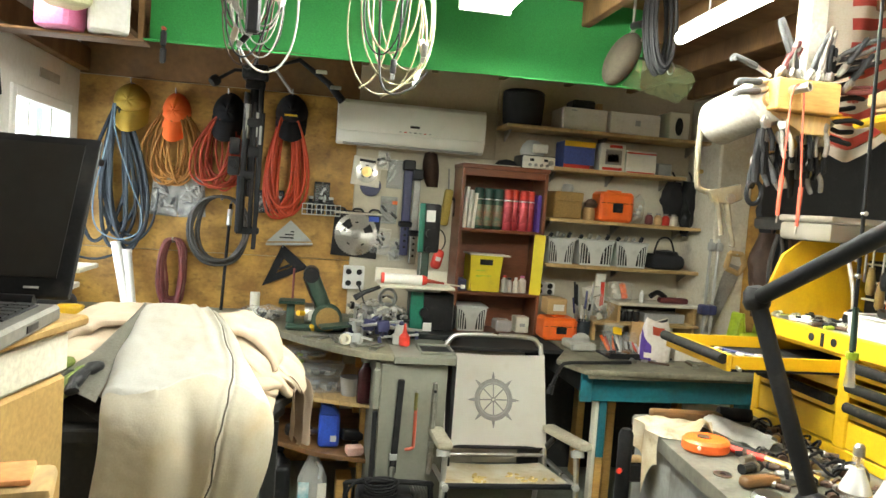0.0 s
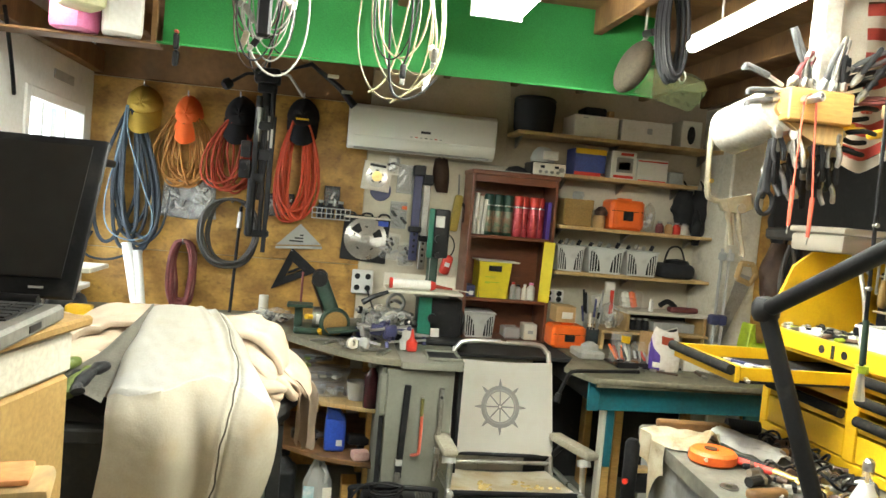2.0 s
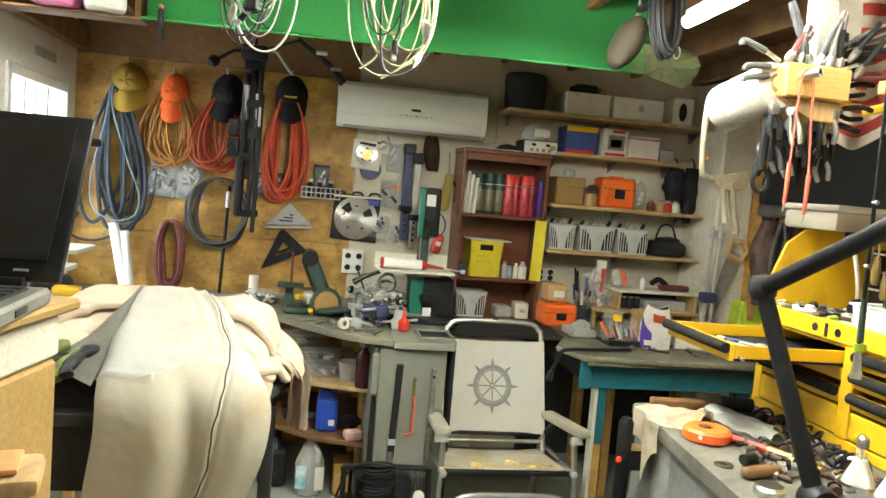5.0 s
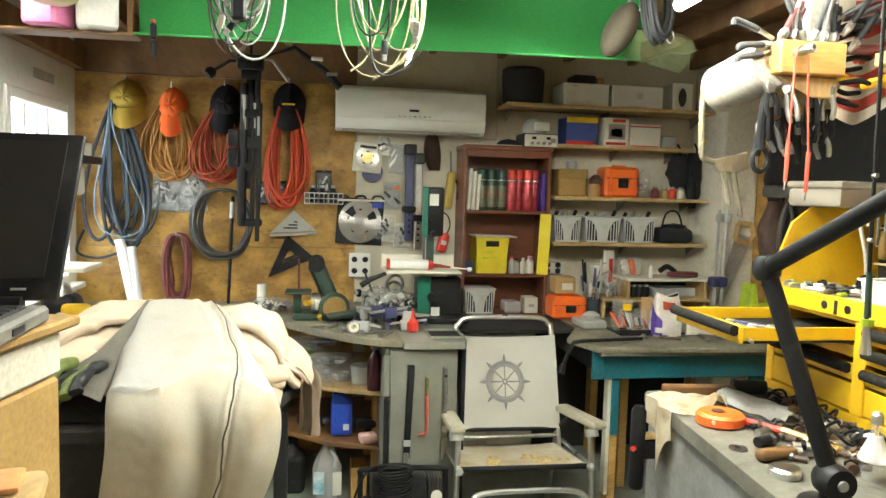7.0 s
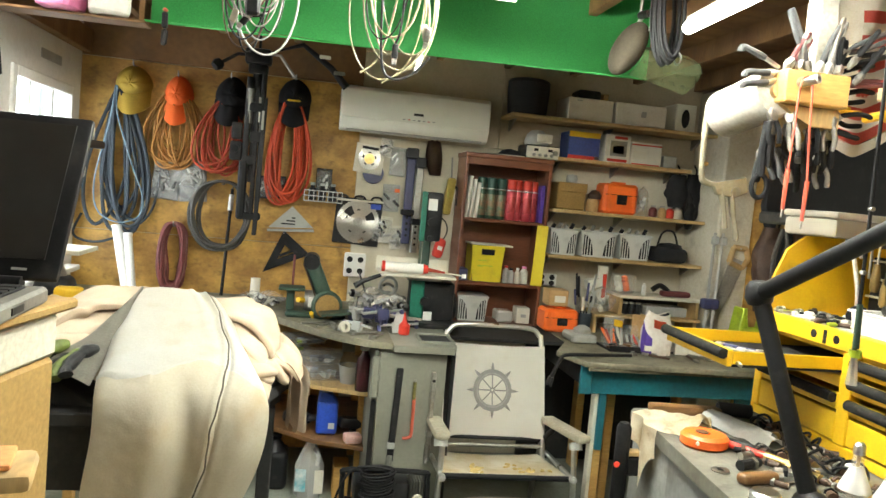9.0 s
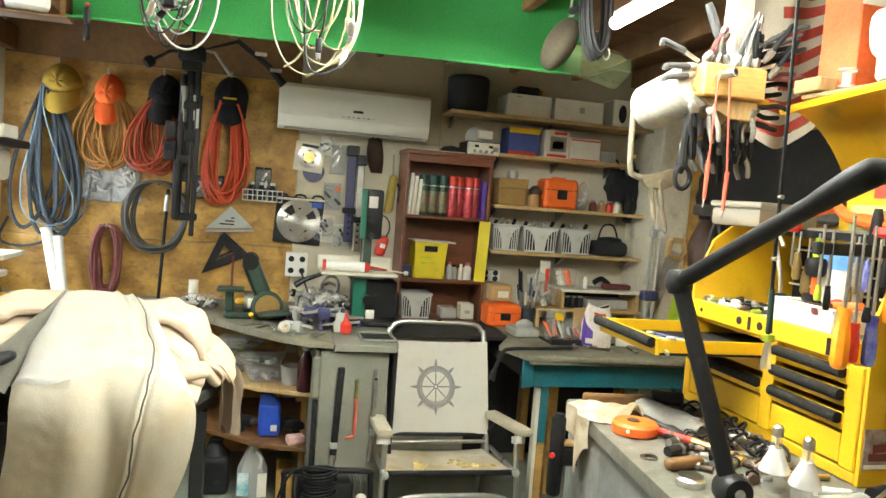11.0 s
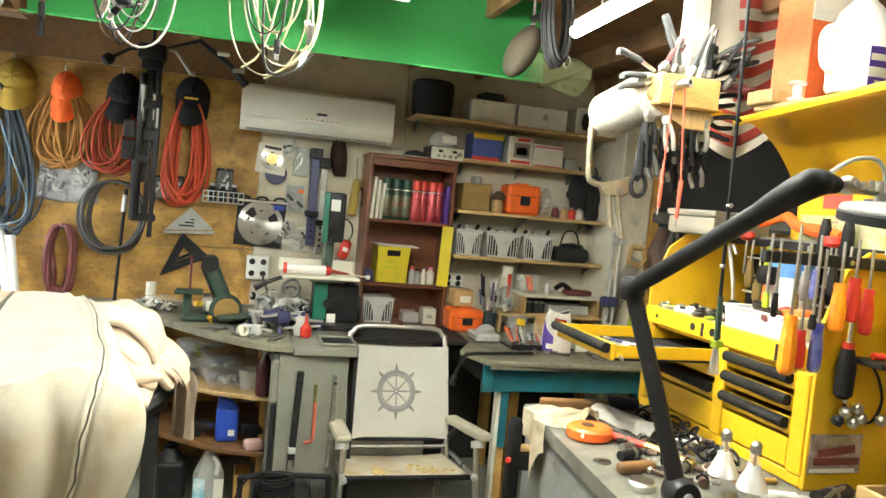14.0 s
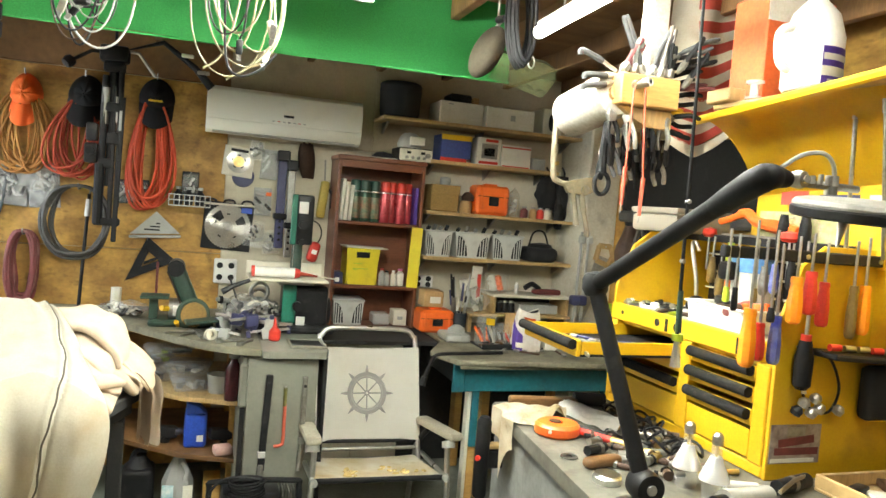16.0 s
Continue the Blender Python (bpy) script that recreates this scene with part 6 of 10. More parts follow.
for x in (-0.47, -0.17):
    part("weld_band", lathe(B(), (x, 3.05, 0.13), [(0.111, 0), (0.1135, 0.003), (0.1135, 0.009), (0.111, 0.012)], 28, (1, 0, 0)), RUBBER, tank)
    part("saddle", box(B(), (x - 0.02, 2.98, 0.0), (x + 0.03, 3.12, 0.035), 0.006), RUBBER, cp)
badge = part("badge", lathe(B(), (-0.22, 2.938, 0.16), [(0.0, 0), (0.026, 0.0), (0.026, 0.003), (0.0, 0.003)], 28, (0, -1, 0.3), squash=(2.3, 1.0)), OFFWHITE, cp, "pale oval badge")
part("badge_bar", box(B(), (-0.262, 2.932, 0.154), (-0.178, 2.9345, 0.172), 0.0008, turn((-0.22, 2.933, 0.16), -16, 0, 0)), BLACK, badge, "dark lettering bar")
part("motor", box(B(), (-0.44, 2.99, 0.23), (-0.2, 3.13, 0.34), 0.022, None, 2), BLACK, cp)
for k in range(6):
    part("cooling_fin", box(B(), (-0.195 + 0.012 * k, 3.0, 0.24), (-0.19 + 0.012 * k, 3.12, 0.34), 0.001), DULL, cp)
part("handle", pipe(B(), smooth_line([(-0.485, 2.985, 0.2), (-0.49, 2.985, 0.36), (-0.46, 2.985, 0.395), (-0.16, 2.985, 0.39), (-0.13, 2.985, 0.36), (-0.125, 2.985, 0.2)], 6), 0.012, 9), RUBBER, cp)
part("gauge", lathe(B(), (-0.17, 2.965, 0.28), [(0.0, 0), (0.022, 0.0), (0.024, 0.006), (0.024, 0.018), (0.0, 0.018)], 16, (0, -1, 0.1)), OFFWHITE, cp, "small round pressure gauge")
part("valve", cyl(B(), (-0.21, 2.97, 0.25), (-0.12, 2.965, 0.25), 0.009, seg=8), BRASS, cp)
part("plug", cyl(B(), (-0.4, 2.965, 0.27), (-0.385, 2.95, 0.245), 0.014, seg=10), ORANGE, cp, "orange plug")
cd = thing("cord_bundle", "black coiled air cord standing in loops on the compressor", "cord", (-0.34, 2.96, 0.25))
pts = []
for j in range(22 * 13):
    a, k = 2 * math.pi * j / 22, j / 22
    pts.append((-0.345 + (0.066 + 0.008 * math.sin(1.7 * k)) * math.cos(a) + 0.006 * wob(k, 0, 3, 1.5), 2.955 + 0.03 * math.sin(a) + 0.004 * math.sin(k), 0.25 + 0.0125 * k + 0.012 * math.sin(a + 0.3)))
part("coil", pipe(B(), pts, 0.0052, 7), RUBBER, cd)
part("tail", pipe(B(), smooth_line([pts[-1], (-0.43, 2.95, 0.42), (-0.5, 2.94, 0.34), (-0.545, 2.93, 0.16), (-0.57, 2.93, 0.012), (-0.64, 2.97, 0.008)], 7), 0.0052, 7), RUBBER, cd)
part("tail", pipe(B(), smooth_line([pts[0], (-0.4, 2.93, 0.22), (-0.47, 2.92, 0.25), (-0.5, 2.925, 0.12), (-0.49, 2.92, 0.01), (-0.42, 2.9, 0.008)], 7), 0.0052, 7), RUBBER, cd)

# ---- pry bars on the grey panel ----
for x, z0, z1, w, m_ in ((-0.275, 0.36, 0.79, 0.03, DULL), (-0.105, 0.42, 0.78, 0.022, DULL)):
    p = thing("pry_bar", "long dark steel pry bar hung on the grey panel", "pry bar", (x, 3.19, z0), group="pry bars")
    part("bar", box(B(), (x - w / 2, 3.17, z0), (x + w / 2, 3.186, z1), 0.004, turn((x, 3.18, z0), 0, 2 if w > 0.025 else 0, 0)), BLACK if w > 0.025 else m_, p)
    part("claw", pipe(B(), [(x, 3.178, z0 + 0.03), (x - 0.004, 3.168, z0 - 0.02), (x - 0.012, 3.15, z0 - 0.055)], [0.014, 0.015, 0.009], 8), m_, p)
    part("hole", cyl(B(), (x + 0.012 * (w > 0.025), 3.171, z1 - 0.04), (x + 0.012 * (w > 0.025), 3.167, z1 - 0.04), 0.007, seg=10), BLACK, p)
    part("ferrule", box(B(), (x - w / 2 - 0.002, 3.167, z0 + 0.06), (x + w / 2 + 0.002, 3.188, z0 + 0.09), 0.003), GREYPLAS, p)
p = thing("hacksaw", "slim red-handled pull saw hung on the grey panel", "saw", (-0.185, 3.19, 0.47))
part("frame", pipe(B(), smooth_line([(-0.187, 3.178, 0.66), (-0.186, 3.178, 0.5), (-0.195, 3.176, 0.475), (-0.225, 3.176, 0.47)], 5), 0.0075, 8), FADEDRED, p)
part("handle", pipe(B(), [(-0.188, 3.178, 0.65), (-0.188, 3.178, 0.73)], 0.008, 8), OLIVE, p)
part("blade", box(B(), (-0.194, 3.176, 0.66), (-0.182, 3.18, 0.74), 0.001), DULL, p)

# ---- folding chair ----
ARMREST = mat("armrest_beige", (0.4, 0.37, 0.28), (0.34, 0.31, 0.23), 0.5, scale=8, dirt=0.35)
ch = thing("folding_chair", "aluminium folding chair with a cream canvas seat and printed ship wheel", "chair", (0.23, 3.1, 0))
back = lambda x, z: (x, 3.3 + 0.16 * (z - 0.44) / 0.5, z)
hoop = [back(-0.012, 0.3), back(-0.012, 0.86), back(0.0, 0.92), back(0.05, 0.952), back(0.23, 0.955), back(0.41, 0.95), back(0.455, 0.918), back(0.468, 0.86), back(0.475, 0.3)]
part("back_frame", pipe(B(), smooth_line(hoop, 5), 0.0125, 12), ALU, ch)


def canvas(u, v):
    x = -0.024 + 0.505 * u
    z = 0.872 - 0.425 * v - 0.012 * math.sin(math.pi * u) * (1 - v)
    p = back(x, z)
    return (p[0], p[1] - 0.016 + 0.022 * math.sin(math.pi * u) + 0.003 * wob(x, z, 1, 9), z)


backrest = part("backrest", sheet(B(), canvas, 24, 16, 0.003), CANVAS, ch, "cream canvas backrest")
# printed wheel, a thin layer on the canvas
WC = (0.222, 0.655)


def on_canvas(x, z, lift=0.0032):
    u, v = (x + 0.024) / 0.505, (0.872 - z) / 0.425
    p = back(x, z)
    return Vector((x, p[1] - 0.016 + 0.022 * math.sin(math.pi * u) - lift, z))


INK = mat("grey_ink", (0.2, 0.19, 0.18), (0.25, 0.24, 0.22), 0.85, dirt=0.0, bump=0.0)
INK2 = mat("pale_grey_ink", (0.42, 0.4, 0.37), None, 0.85, dirt=0.0, bump=0.0)


def ring(bm, r0, r1, n=48, lift=0.0036):
    a = [bm.verts.new(on_canvas(WC[0] + r0 * math.cos(2 * math.pi * k / n), WC[1] + r0 * math.sin(2 * math.pi * k / n), lift)) for k in range(n)]
    b = [bm.verts.new(on_canvas(WC[0] + r1 * math.cos(2 * math.pi * k / n), WC[1] + r1 * math.sin(2 * math.pi * k / n), lift)) for k in range(n)]
    for k in range(n):
        bm.faces.new((a[k], a[(k + 1) % n], b[(k + 1) % n], b[k]))


bm = B()
ring(bm, 0.069, 0.074)
ring(bm, 0.079, 0.0955)
ring(bm, 0.006, 0.012)
for k in range(8):
    a = math.pi / 4 * k
    d, e = Vector((math.cos(a), math.sin(a))), Vector((-math.sin(a), math.cos(a)))
    for pts in (((0.011, -0.003), (0.011, 0.003), (0.07, 0.0025), (0.07, -0.0025)), ((0.095, -0.008), (0.095, 0.008), (0.108, 0.006), (0.128, 0.001), (0.128, -0.001), (0.108, -0.006))):
        bm.faces.new([bm.verts.new(on_canvas(WC[0] + d.x * r + e.x * s, WC[1] + d.y * r + e.y * s, 0.004)) for r, s in pts])
part("wheel_print", bm, INK, backrest, "printed grey ship wheel")
bm = B()
ring(bm, 0.074, 0.079, lift=0.0034)
part("wheel_rim_print", bm, INK2, backrest, "pale grey printed rim")
part("lower_bar", cyl(B(), back(-0.012, 0.41), back(0.475, 0.41), 0.01, seg=10), DULL, ch)
part("lower_bar", cyl(B(), back(-0.012, 0.445), back(0.475, 0.44), 0.009, seg=10), RUBBER, ch)


def seat(u, v):
    x = -0.045 + 0.525 * u - 0.02 * (1 - v) + 0.04 * v * (0.5 - u) + 0.035 * (0.5 - u) * (1 - v) * -1
    return (x, 2.95 + 0.36 * v, 0.405 - 0.04 * v - 0.022 * math.sin(math.pi * u) * (0.4 + 0.6 * math.sin(math.pi * v)) + 0.003 * wob(x, v, 3, 8))


part("seat", sheet(B(), seat, 20, 14, 0.003), SEATC, ch, "stained cream canvas seat")
FOAMY = mat("yellowed_foam", (0.7, 0.52, 0.2), None, 0.9, dirt=0.1)
rnd = random.Random(12)
for k in range(22):
    u, v = rnd.choice((rnd.gauss(0.3, 0.05), rnd.gauss(0.75, 0.1))), rnd.uniform(0.12, 0.6)
    p, r_ = seat(u, v), rnd.uniform(0.006, 0.017)
    part("worn_patch", lathe(B(), (p[0], p[1], p[2] + 0.002), [(0.0, 0), (r_, 0.001), (r_ * 0.8, 0.005), (0.0, 0.006)], 7, (rnd.uniform(-0.2, 0.2), -0.1, 1), squash=(rnd.uniform(1, 2), 0.7)), FOAMY, ch, "crumbling yellow foam")
part("seat_bar", cyl(B(), (-0.075, 2.945, 0.395), (0.505, 2.945, 0.39), 0.012, seg=12), RUBBER, ch)
for x in (-0.08, 0.5):
    part("seat_rail", cyl(B(), (x, 2.94, 0.395), (x, 3.36, 0.375), 0.011, seg=10), ALU, ch)
    part("end_plug", lathe(B(), (x, 2.935, 0.395), [(0.0, -0.004), (0.016, 0.0), (0.016, 0.02), (0.0, 0.024)], 12, (0, -1, 0)), GREYPLAS, ch)
for x in (-0.083, 0.525):
    part("front_post", pipe(B(), [(x, 2.96, 0.0), (x, 2.97, 0.3), (x + (0.01 if x < 0 else -0.005), 3.0, 0.535)], 0.0125, 12), ALU, ch)
    part("brace", pipe(B(), [(x + (0.03 if x < 0 else -0.04), 3.34, 0.42), (x + (0.02 if x < 0 else -0.03), 3.2, 0.53)], 0.014, 10), RUBBER, ch)
    xs = [x + dx for dx in (-0.035, 0.035)]
    arm = part("armrest", box(B(), (x - 0.035, 2.96, 0.535), (x + 0.035, 3.3, 0.572), 0.014, turn((x, 3.1, 0.55), -2, 0, 0 if x < 0 else 12), 2), ARMREST, ch, "beige plastic armrest")
    part("bracket", cyl(B(), (x, 2.99, 0.505), (x, 3.0, 0.534), 0.03, seg=14), GREYPLAS, ch)
hoop = [(-0.065, 2.62, 0.0), (-0.06, 2.76, 0.2), (-0.05, 2.82, 0.285), (0.0, 2.85, 0.325), (0.2, 2.86, 0.328), (0.4, 2.85, 0.322), (0.46, 2.82, 0.28), (0.475, 2.76, 0.2), (0.48, 2.62, 0.0)]
part("front_hoop", pipe(B(), smooth_line(hoop, 5), 0.0125, 12), ALU, ch)
part("rear_hoop", pipe(B(), smooth_line([(-0.03, 3.36, 0.4), (-0.05, 3.5, 0.0)], 4), 0.0125, 10), ALU, ch)
part("rear_hoop", pipe(B(), smooth_line([(0.49, 3.36, 0.4), (0.5, 3.5, 0.0)], 4), 0.0125, 10), ALU, ch)
lw = thing("lug_wrench", "black bent lug wrench hanging over the chair back", "wrench", (0.47, 3.25, 0.74))
part("bar", pipe(B(), smooth_line([(0.86, 3.25, 0.887), (0.66, 3.22, 0.887), (0.52, 3.2, 0.885), (0.488, 3.2, 0.862), (0.455, 3.21, 0.77)], 5), 0.009, 8), BLACK, lw)
part("socket", cyl(B(), (0.457, 3.21, 0.775), (0.446, 3.21, 0.735), 0.014, 0.018, seg=10), BLACK, lw)

# ---- bookcase contents ----
def carton(name, lo, hi, material, label, category="box", bev=0.004, group="", strips=(), m=None):
    """A box with printed strips on its front: (x0, x1, z0, z1 as shares, material)."""
    t = thing(name, label, category, ((lo[0] + hi[0]) / 2, (lo[1] + hi[1]) / 2, lo[2]), group)
    part("carton", box(B(), (lo[0], lo[1], lo[2] + 0.001), hi, bev, m), material, t)
    w, h = hi[0] - lo[0], hi[2] - lo[2]
    for a, b, c, d, mm in strips:
        part("print", box(B(), (lo[0] + a * w, lo[1] - 0.0015, lo[2] + c * h), (lo[0] + b * w, lo[1] - 0.0002, lo[2] + d * h), 0, m), mm, t)
    return t


for k in range(3):
    carton("book", (0.148 + 0.026 * k, 4.07, 1.463), (0.167 + 0.026 * k, 4.25, 1.7 - 0.015 * k), PAPER, "white thin book standing on a shelf", "book", 0.002, "books", m=turn((0.15, 4.1, 1.463), 0, 3, 0))
carton("book", (0.588, 4.07, 1.463), (0.61, 4.25, 1.68), PURPLE, "dark purple book standing on a shelf", "book", 0.002, "books")


def spray_can(x, y, z, body, lid, label):
    t = thing("spray_can", label, "spray can", (x, y, z), group="spray cans")
    part("can", lathe(B(), (x, y, z + 0.001), [(0.028, 0), (0.03, 0.004), (0.03, 0.175), (0.024, 0.195), (0.02, 0.198)], 18), body, t)
    part("cap", lathe(B(), (x, y, z + 0.195), [(0.0275, -0.012), (0.028, 0.035), (0.022, 0.042), (0.0, 0.042)], 18), lid, t)
    part("label", lathe(B(), (x, y, z + 0.02), [(0.0303, 0), (0.0306, 0.001), (0.0306, 0.12), (0.0303, 0.121)], 18), body if lid is RED else CANSTRIPE, t, "printed band")
    part("collar", lathe(B(), (x, y, z + 0.168), [(0.0305, 0), (0.031, 0.002), (0.0305, 0.008)], 18), STEEL, t)


CANGREEN = mat("can_green", (0.03, 0.08, 0.05), (0.02, 0.055, 0.035), 0.3, 0.4, scale=12, dirt=0.1)
CANRED = mat("can_red", (0.5, 0.07, 0.08), (0.42, 0.04, 0.055), 0.28, 0.3, scale=12, dirt=0.05)
CANSTRIPE = mat("can_print", (0.12, 0.17, 0.11), (0.32, 0.14, 0.08), 0.35, 0.2, scale=22, dirt=0.1)
CAPGREEN = mat("cap_green", (0.015, 0.06, 0.045), None, 0.4, dirt=0.05)
for k in range(4):
    spray_can(0.24 + 0.058 * (k if k < 3 else 1.5), 4.1 if k < 3 else 4.17, 1.463, CANGREEN, CAPGREEN, "dark green spray can on the bookcase shelf")
for k in range(5):
    spray_can(0.415 + 0.047 * k if k < 4 else 0.47, 4.09 + 0.045 * (k % 2) if k < 4 else 4.2, 1.463, CANRED, RED, "bright red spray can on the bookcase shelf")
yb = thing("yellow_bin", "yellow plastic bin with a hand hole and papers", "bin", (0.315, 4.15, 1.098))
bm = prism(B(), [(0.21, 1.308), (0.405, 1.308), (0.385, 1.1), (0.225, 1.1)], "y", 4.07, 4.076, 0.001)
part("front", bm, LEMON, yb)
part("side", box(B(), (0.215, 4.077, 1.1), (0.221, 4.25, 1.305), 0.001), LEMON, yb)
part("side", box(B(), (0.39, 4.077, 1.1), (0.396, 4.25, 1.305), 0.001), LEMON, yb)
part("hand_hole", box(B(), (0.268, 4.068, 1.255), (0.345, 4.0698, 1.288), 0.0), BLACK, yb, "dark hand hole")
for z, w in ((1.22, 0.05), (1.19, 0.09), (1.185, 0.03)):
    part("scribble", box(B(), (0.25, 4.0685, z), (0.25 + w, 4.0697, z + 0.004)), LIME, yb, "faint marker strokes")
part("paper", box(B(), (0.2, 4.06, 1.31), (0.45, 4.2, 1.318), 0.002, turn((0.3, 4.1, 1.31), 0, 1, 6)), PAPER, yb)
solo("clipboard", box(B(), (0.566, 4.036, 1.099), (0.632, 4.042, 1.45), 0.002, turn((0.6, 4.04, 1.1), 0, 1.5, -14)), LEMON, "yellow plastic clipboard standing on the bookcase shelf", "clipboard")
for k, (x, m_, h, r) in enumerate(((0.43, GREYPLAS, 0.1, 0.018), (0.465, FROST, 0.085, 0.018), (0.5, OFFWHITE, 0.09, 0.016), (0.545, PAPER, 0.1, 0.023))):
    t = thing("small_bottle", "small plastic bottle on the bookcase shelf", "bottle", (x, 4.1, 1.098), group="small bottles")
    part("body", lathe(B(), (x, 4.1 + 0.02 * (k % 2), 1.099), [(r, 0), (r * 1.05, 0.004), (r * 1.05, h * 0.7), (r * 0.5, h * 0.85), (r * 0.5, h * 0.88)], 14), m_, t)
    part("cap", cyl(B(), (x, 4.1 + 0.02 * (k % 2), 1.099 + h * 0.88), (x, 4.1 + 0.02 * (k % 2), 1.099 + h), r * 0.6, seg=12), (RED, BLACK, WHITE, PINK)[k], t)
carton("dark_box", (0.148, 4.08, 1.098), (0.2, 4.2, 1.165), NAVY, "small dark blue box on the bookcase shelf")
t = carton("white_carton", (0.52, 4.1, 0.862), (0.6, 4.2, 0.955), OFFWHITE, "small beige carton on the bookcase floor", strips=((0.3, 0.7, 0.4, 0.6, GREYPLAS),))
carton("plastic_tub", (0.4, 4.1, 0.862), (0.5, 4.22, 0.93), FROST, "small clear tub on the bookcase floor", "tub", 0.01)


def ribbed_bin(x0, x1, y, z0, z1, label, material=BINGREY):
    """A moulded bin whose front has two arched openings crossed by slats."""
    t = thing("slotted_bin", label, "bin", ((x0 + x1) / 2, y + 0.1, z0), group="slotted bins")
    w, h, cx = x1 - x0, z1 - z0, (x0 + x1) / 2
    part("front", prism(B(), [(x0, z1), (x1, z1), (x1 - w * 0.06, z0 + 0.001), (x0 + w * 0.06, z0 + 0.001)], "y", y, y + 0.006, 0.001), material, t)
    part("rim", box(B(), (x0 - 0.006, y - 0.008, z1), (x1 + 0.006, y + 0.19, z1 + 0.012), 0.004), material, t)
    part("body", box(B(), (x0 + w * 0.07, y + 0.007, z0 + 0.001), (x1 - w * 0.07, y + 0.18, z1 - 0.002), 0.004), material, t)
    for sgn in (-1, 1):
        arch = lambda q: z0 + 0.012 + 0.84 * h * math.sqrt(max(1 - (1 - q) ** 2, 0))
        at = lambda q: cx + sgn * w * (0.14 + (0.29 + 0.0 * q) * q)
        part("opening", prism(B(), [(at(q / 8), arch(q / 8)) for q in range(9)] + [(at(1), z0 + 0.012)], "y", y - 0.0012, y - 0.0002), BLACK, t, "dark arched opening")
        for q in (0.3, 0.58, 0.84):
            part("slat", box(B(), (at(q) - 0.0028, y - 0.004, z0 + 0.012), (at(q) + 0.0028, y - 0.0014, arch(q) - 0.002)), material, t)
    return t


ribbed_bin(0.155, 0.335, 4.085, 0.862, 1.0, "grey plastic slotted bin in the bookcase")
for x0, x1 in ((0.675, 0.84), (0.865, 1.085), (1.105, 1.305)):
    ribbed_bin(x0, x1, 4.085, 1.288, 1.43, "grey plastic slotted bin full of hardware on a shelf")
    for k in range(4):
        xx = x0 + 0.03 + (x1 - x0 - 0.05) * k / 3
        t = thing("hardware_piece", "dark hardware showing above a grey bin", "hardware", (xx, 4.16, 1.442), group="hardware in bins")
        part("piece", cyl(B(), (xx, 4.16, 1.443), (xx + 0.01, 4.15, 1.465 + 0.01 * (k % 2)), 0.012, seg=8), (BLACK, DULL, STEEL)[k % 3], t)

# ---- top shelf ----
t = thing("black_bucket", "black fabric bucket bag on the top shelf", "bucket", (0.48, 4.15, 2.078))
part("body", lathe(B(), (0.478, 4.16, 2.079), [(0.112, 0), (0.118, 0.03), (0.125, 0.16), (0.118, 0.2), (0.1, 0.208), (0.0, 0.2)], 24, squash=(1, 0.85)), BLACKCLOTH, t)
part("rim", lathe(B(), (0.478, 4.16, 2.26), [(0.122, 0), (0.127, 0.006), (0.122, 0.014)], 24, squash=(1, 0.85)), BLACK, t)
carton("white_carton", (0.695, 4.06, 2.078), (0.965, 4.28, 2.205), PAPER, "white cardboard carton on the top shelf", strips=((0.18, 0.3, 0.85, 0.9, GREYPLAS), (0.02, 0.98, 0.04, 0.2, OFFWHITE)))
carton("black_case", (0.77, 4.12, 2.206), (0.91, 4.25, 2.262), BLACK, "small black case on a carton", "case", 0.01)
carton("beige_block", (0.92, 4.12, 2.206), (0.955, 4.2, 2.25), CARD, "small brown block on a carton", "block", 0.004)
carton("white_carton", (0.985, 4.06, 2.078), (1.3, 4.28, 2.205), PAPER, "white cardboard carton with a dark mark on the top shelf", strips=((0.5, 0.6, 0.42, 0.68, GREYPLAS),))
t = carton("speaker", (1.37, 4.08, 2.078), (1.5, 4.25, 2.24), OFFWHITE, "pale loudspeaker with a dark oval cone on the top shelf", "loudspeaker", 0.006)
part("cone", lathe(B(), (1.43, 4.079, 2.155), [(0.0, 0), (0.03, 0), (0.032, 0.004), (0.0, 0.004)], 20, (0, -1, 0), squash=(0.8, 1.7)), BLACK, t, "dark oval cone")
# ---- second shelf and bookcase top ----
t = carton("radio", (0.475, 4.06, 1.833), (0.67, 4.24, 1.905), OFFWHITE, "cream faced two-way radio with knobs on the bookcase", "radio", 0.006)
part("shell", box(B(), (0.47, 4.075, 1.8325), (0.675, 4.25, 1.91), 0.006), BLACK, t, "black case")
for k in range(4):
    part("knob", cyl(B(), (0.515 + 0.035 * k, 4.059, 1.853), (0.515 + 0.035 * k, 4.045, 1.853), 0.009, seg=12), DULL, t)
part("knob", cyl(B(), (0.64, 4.059, 1.87), (0.64, 4.043, 1.87), 0.014, seg=14), DULL, t)
for x in (0.515, 0.6):
    part("display", box(B(), (x, 4.0575, 1.875), (x + 0.025, 4.0595, 1.89)), BLACK, t, "dark display")
t = thing("phone_set", "grey desk speaker on the radio", "speaker", (0.55, 4.12, 1.911))
part("body", lathe(B(), (0.545, 4.13, 1.912), [(0.07, 0), (0.075, 0.02), (0.06, 0.06), (0.035, 0.085), (0.0, 0.09)], 20, squash=(1, 0.7)), GREYPLAS, t)
part("panel", box(B(), (0.53, 4.06, 1.925), (0.62, 4.08, 1.975), 0.005), OFFWHITE, t)
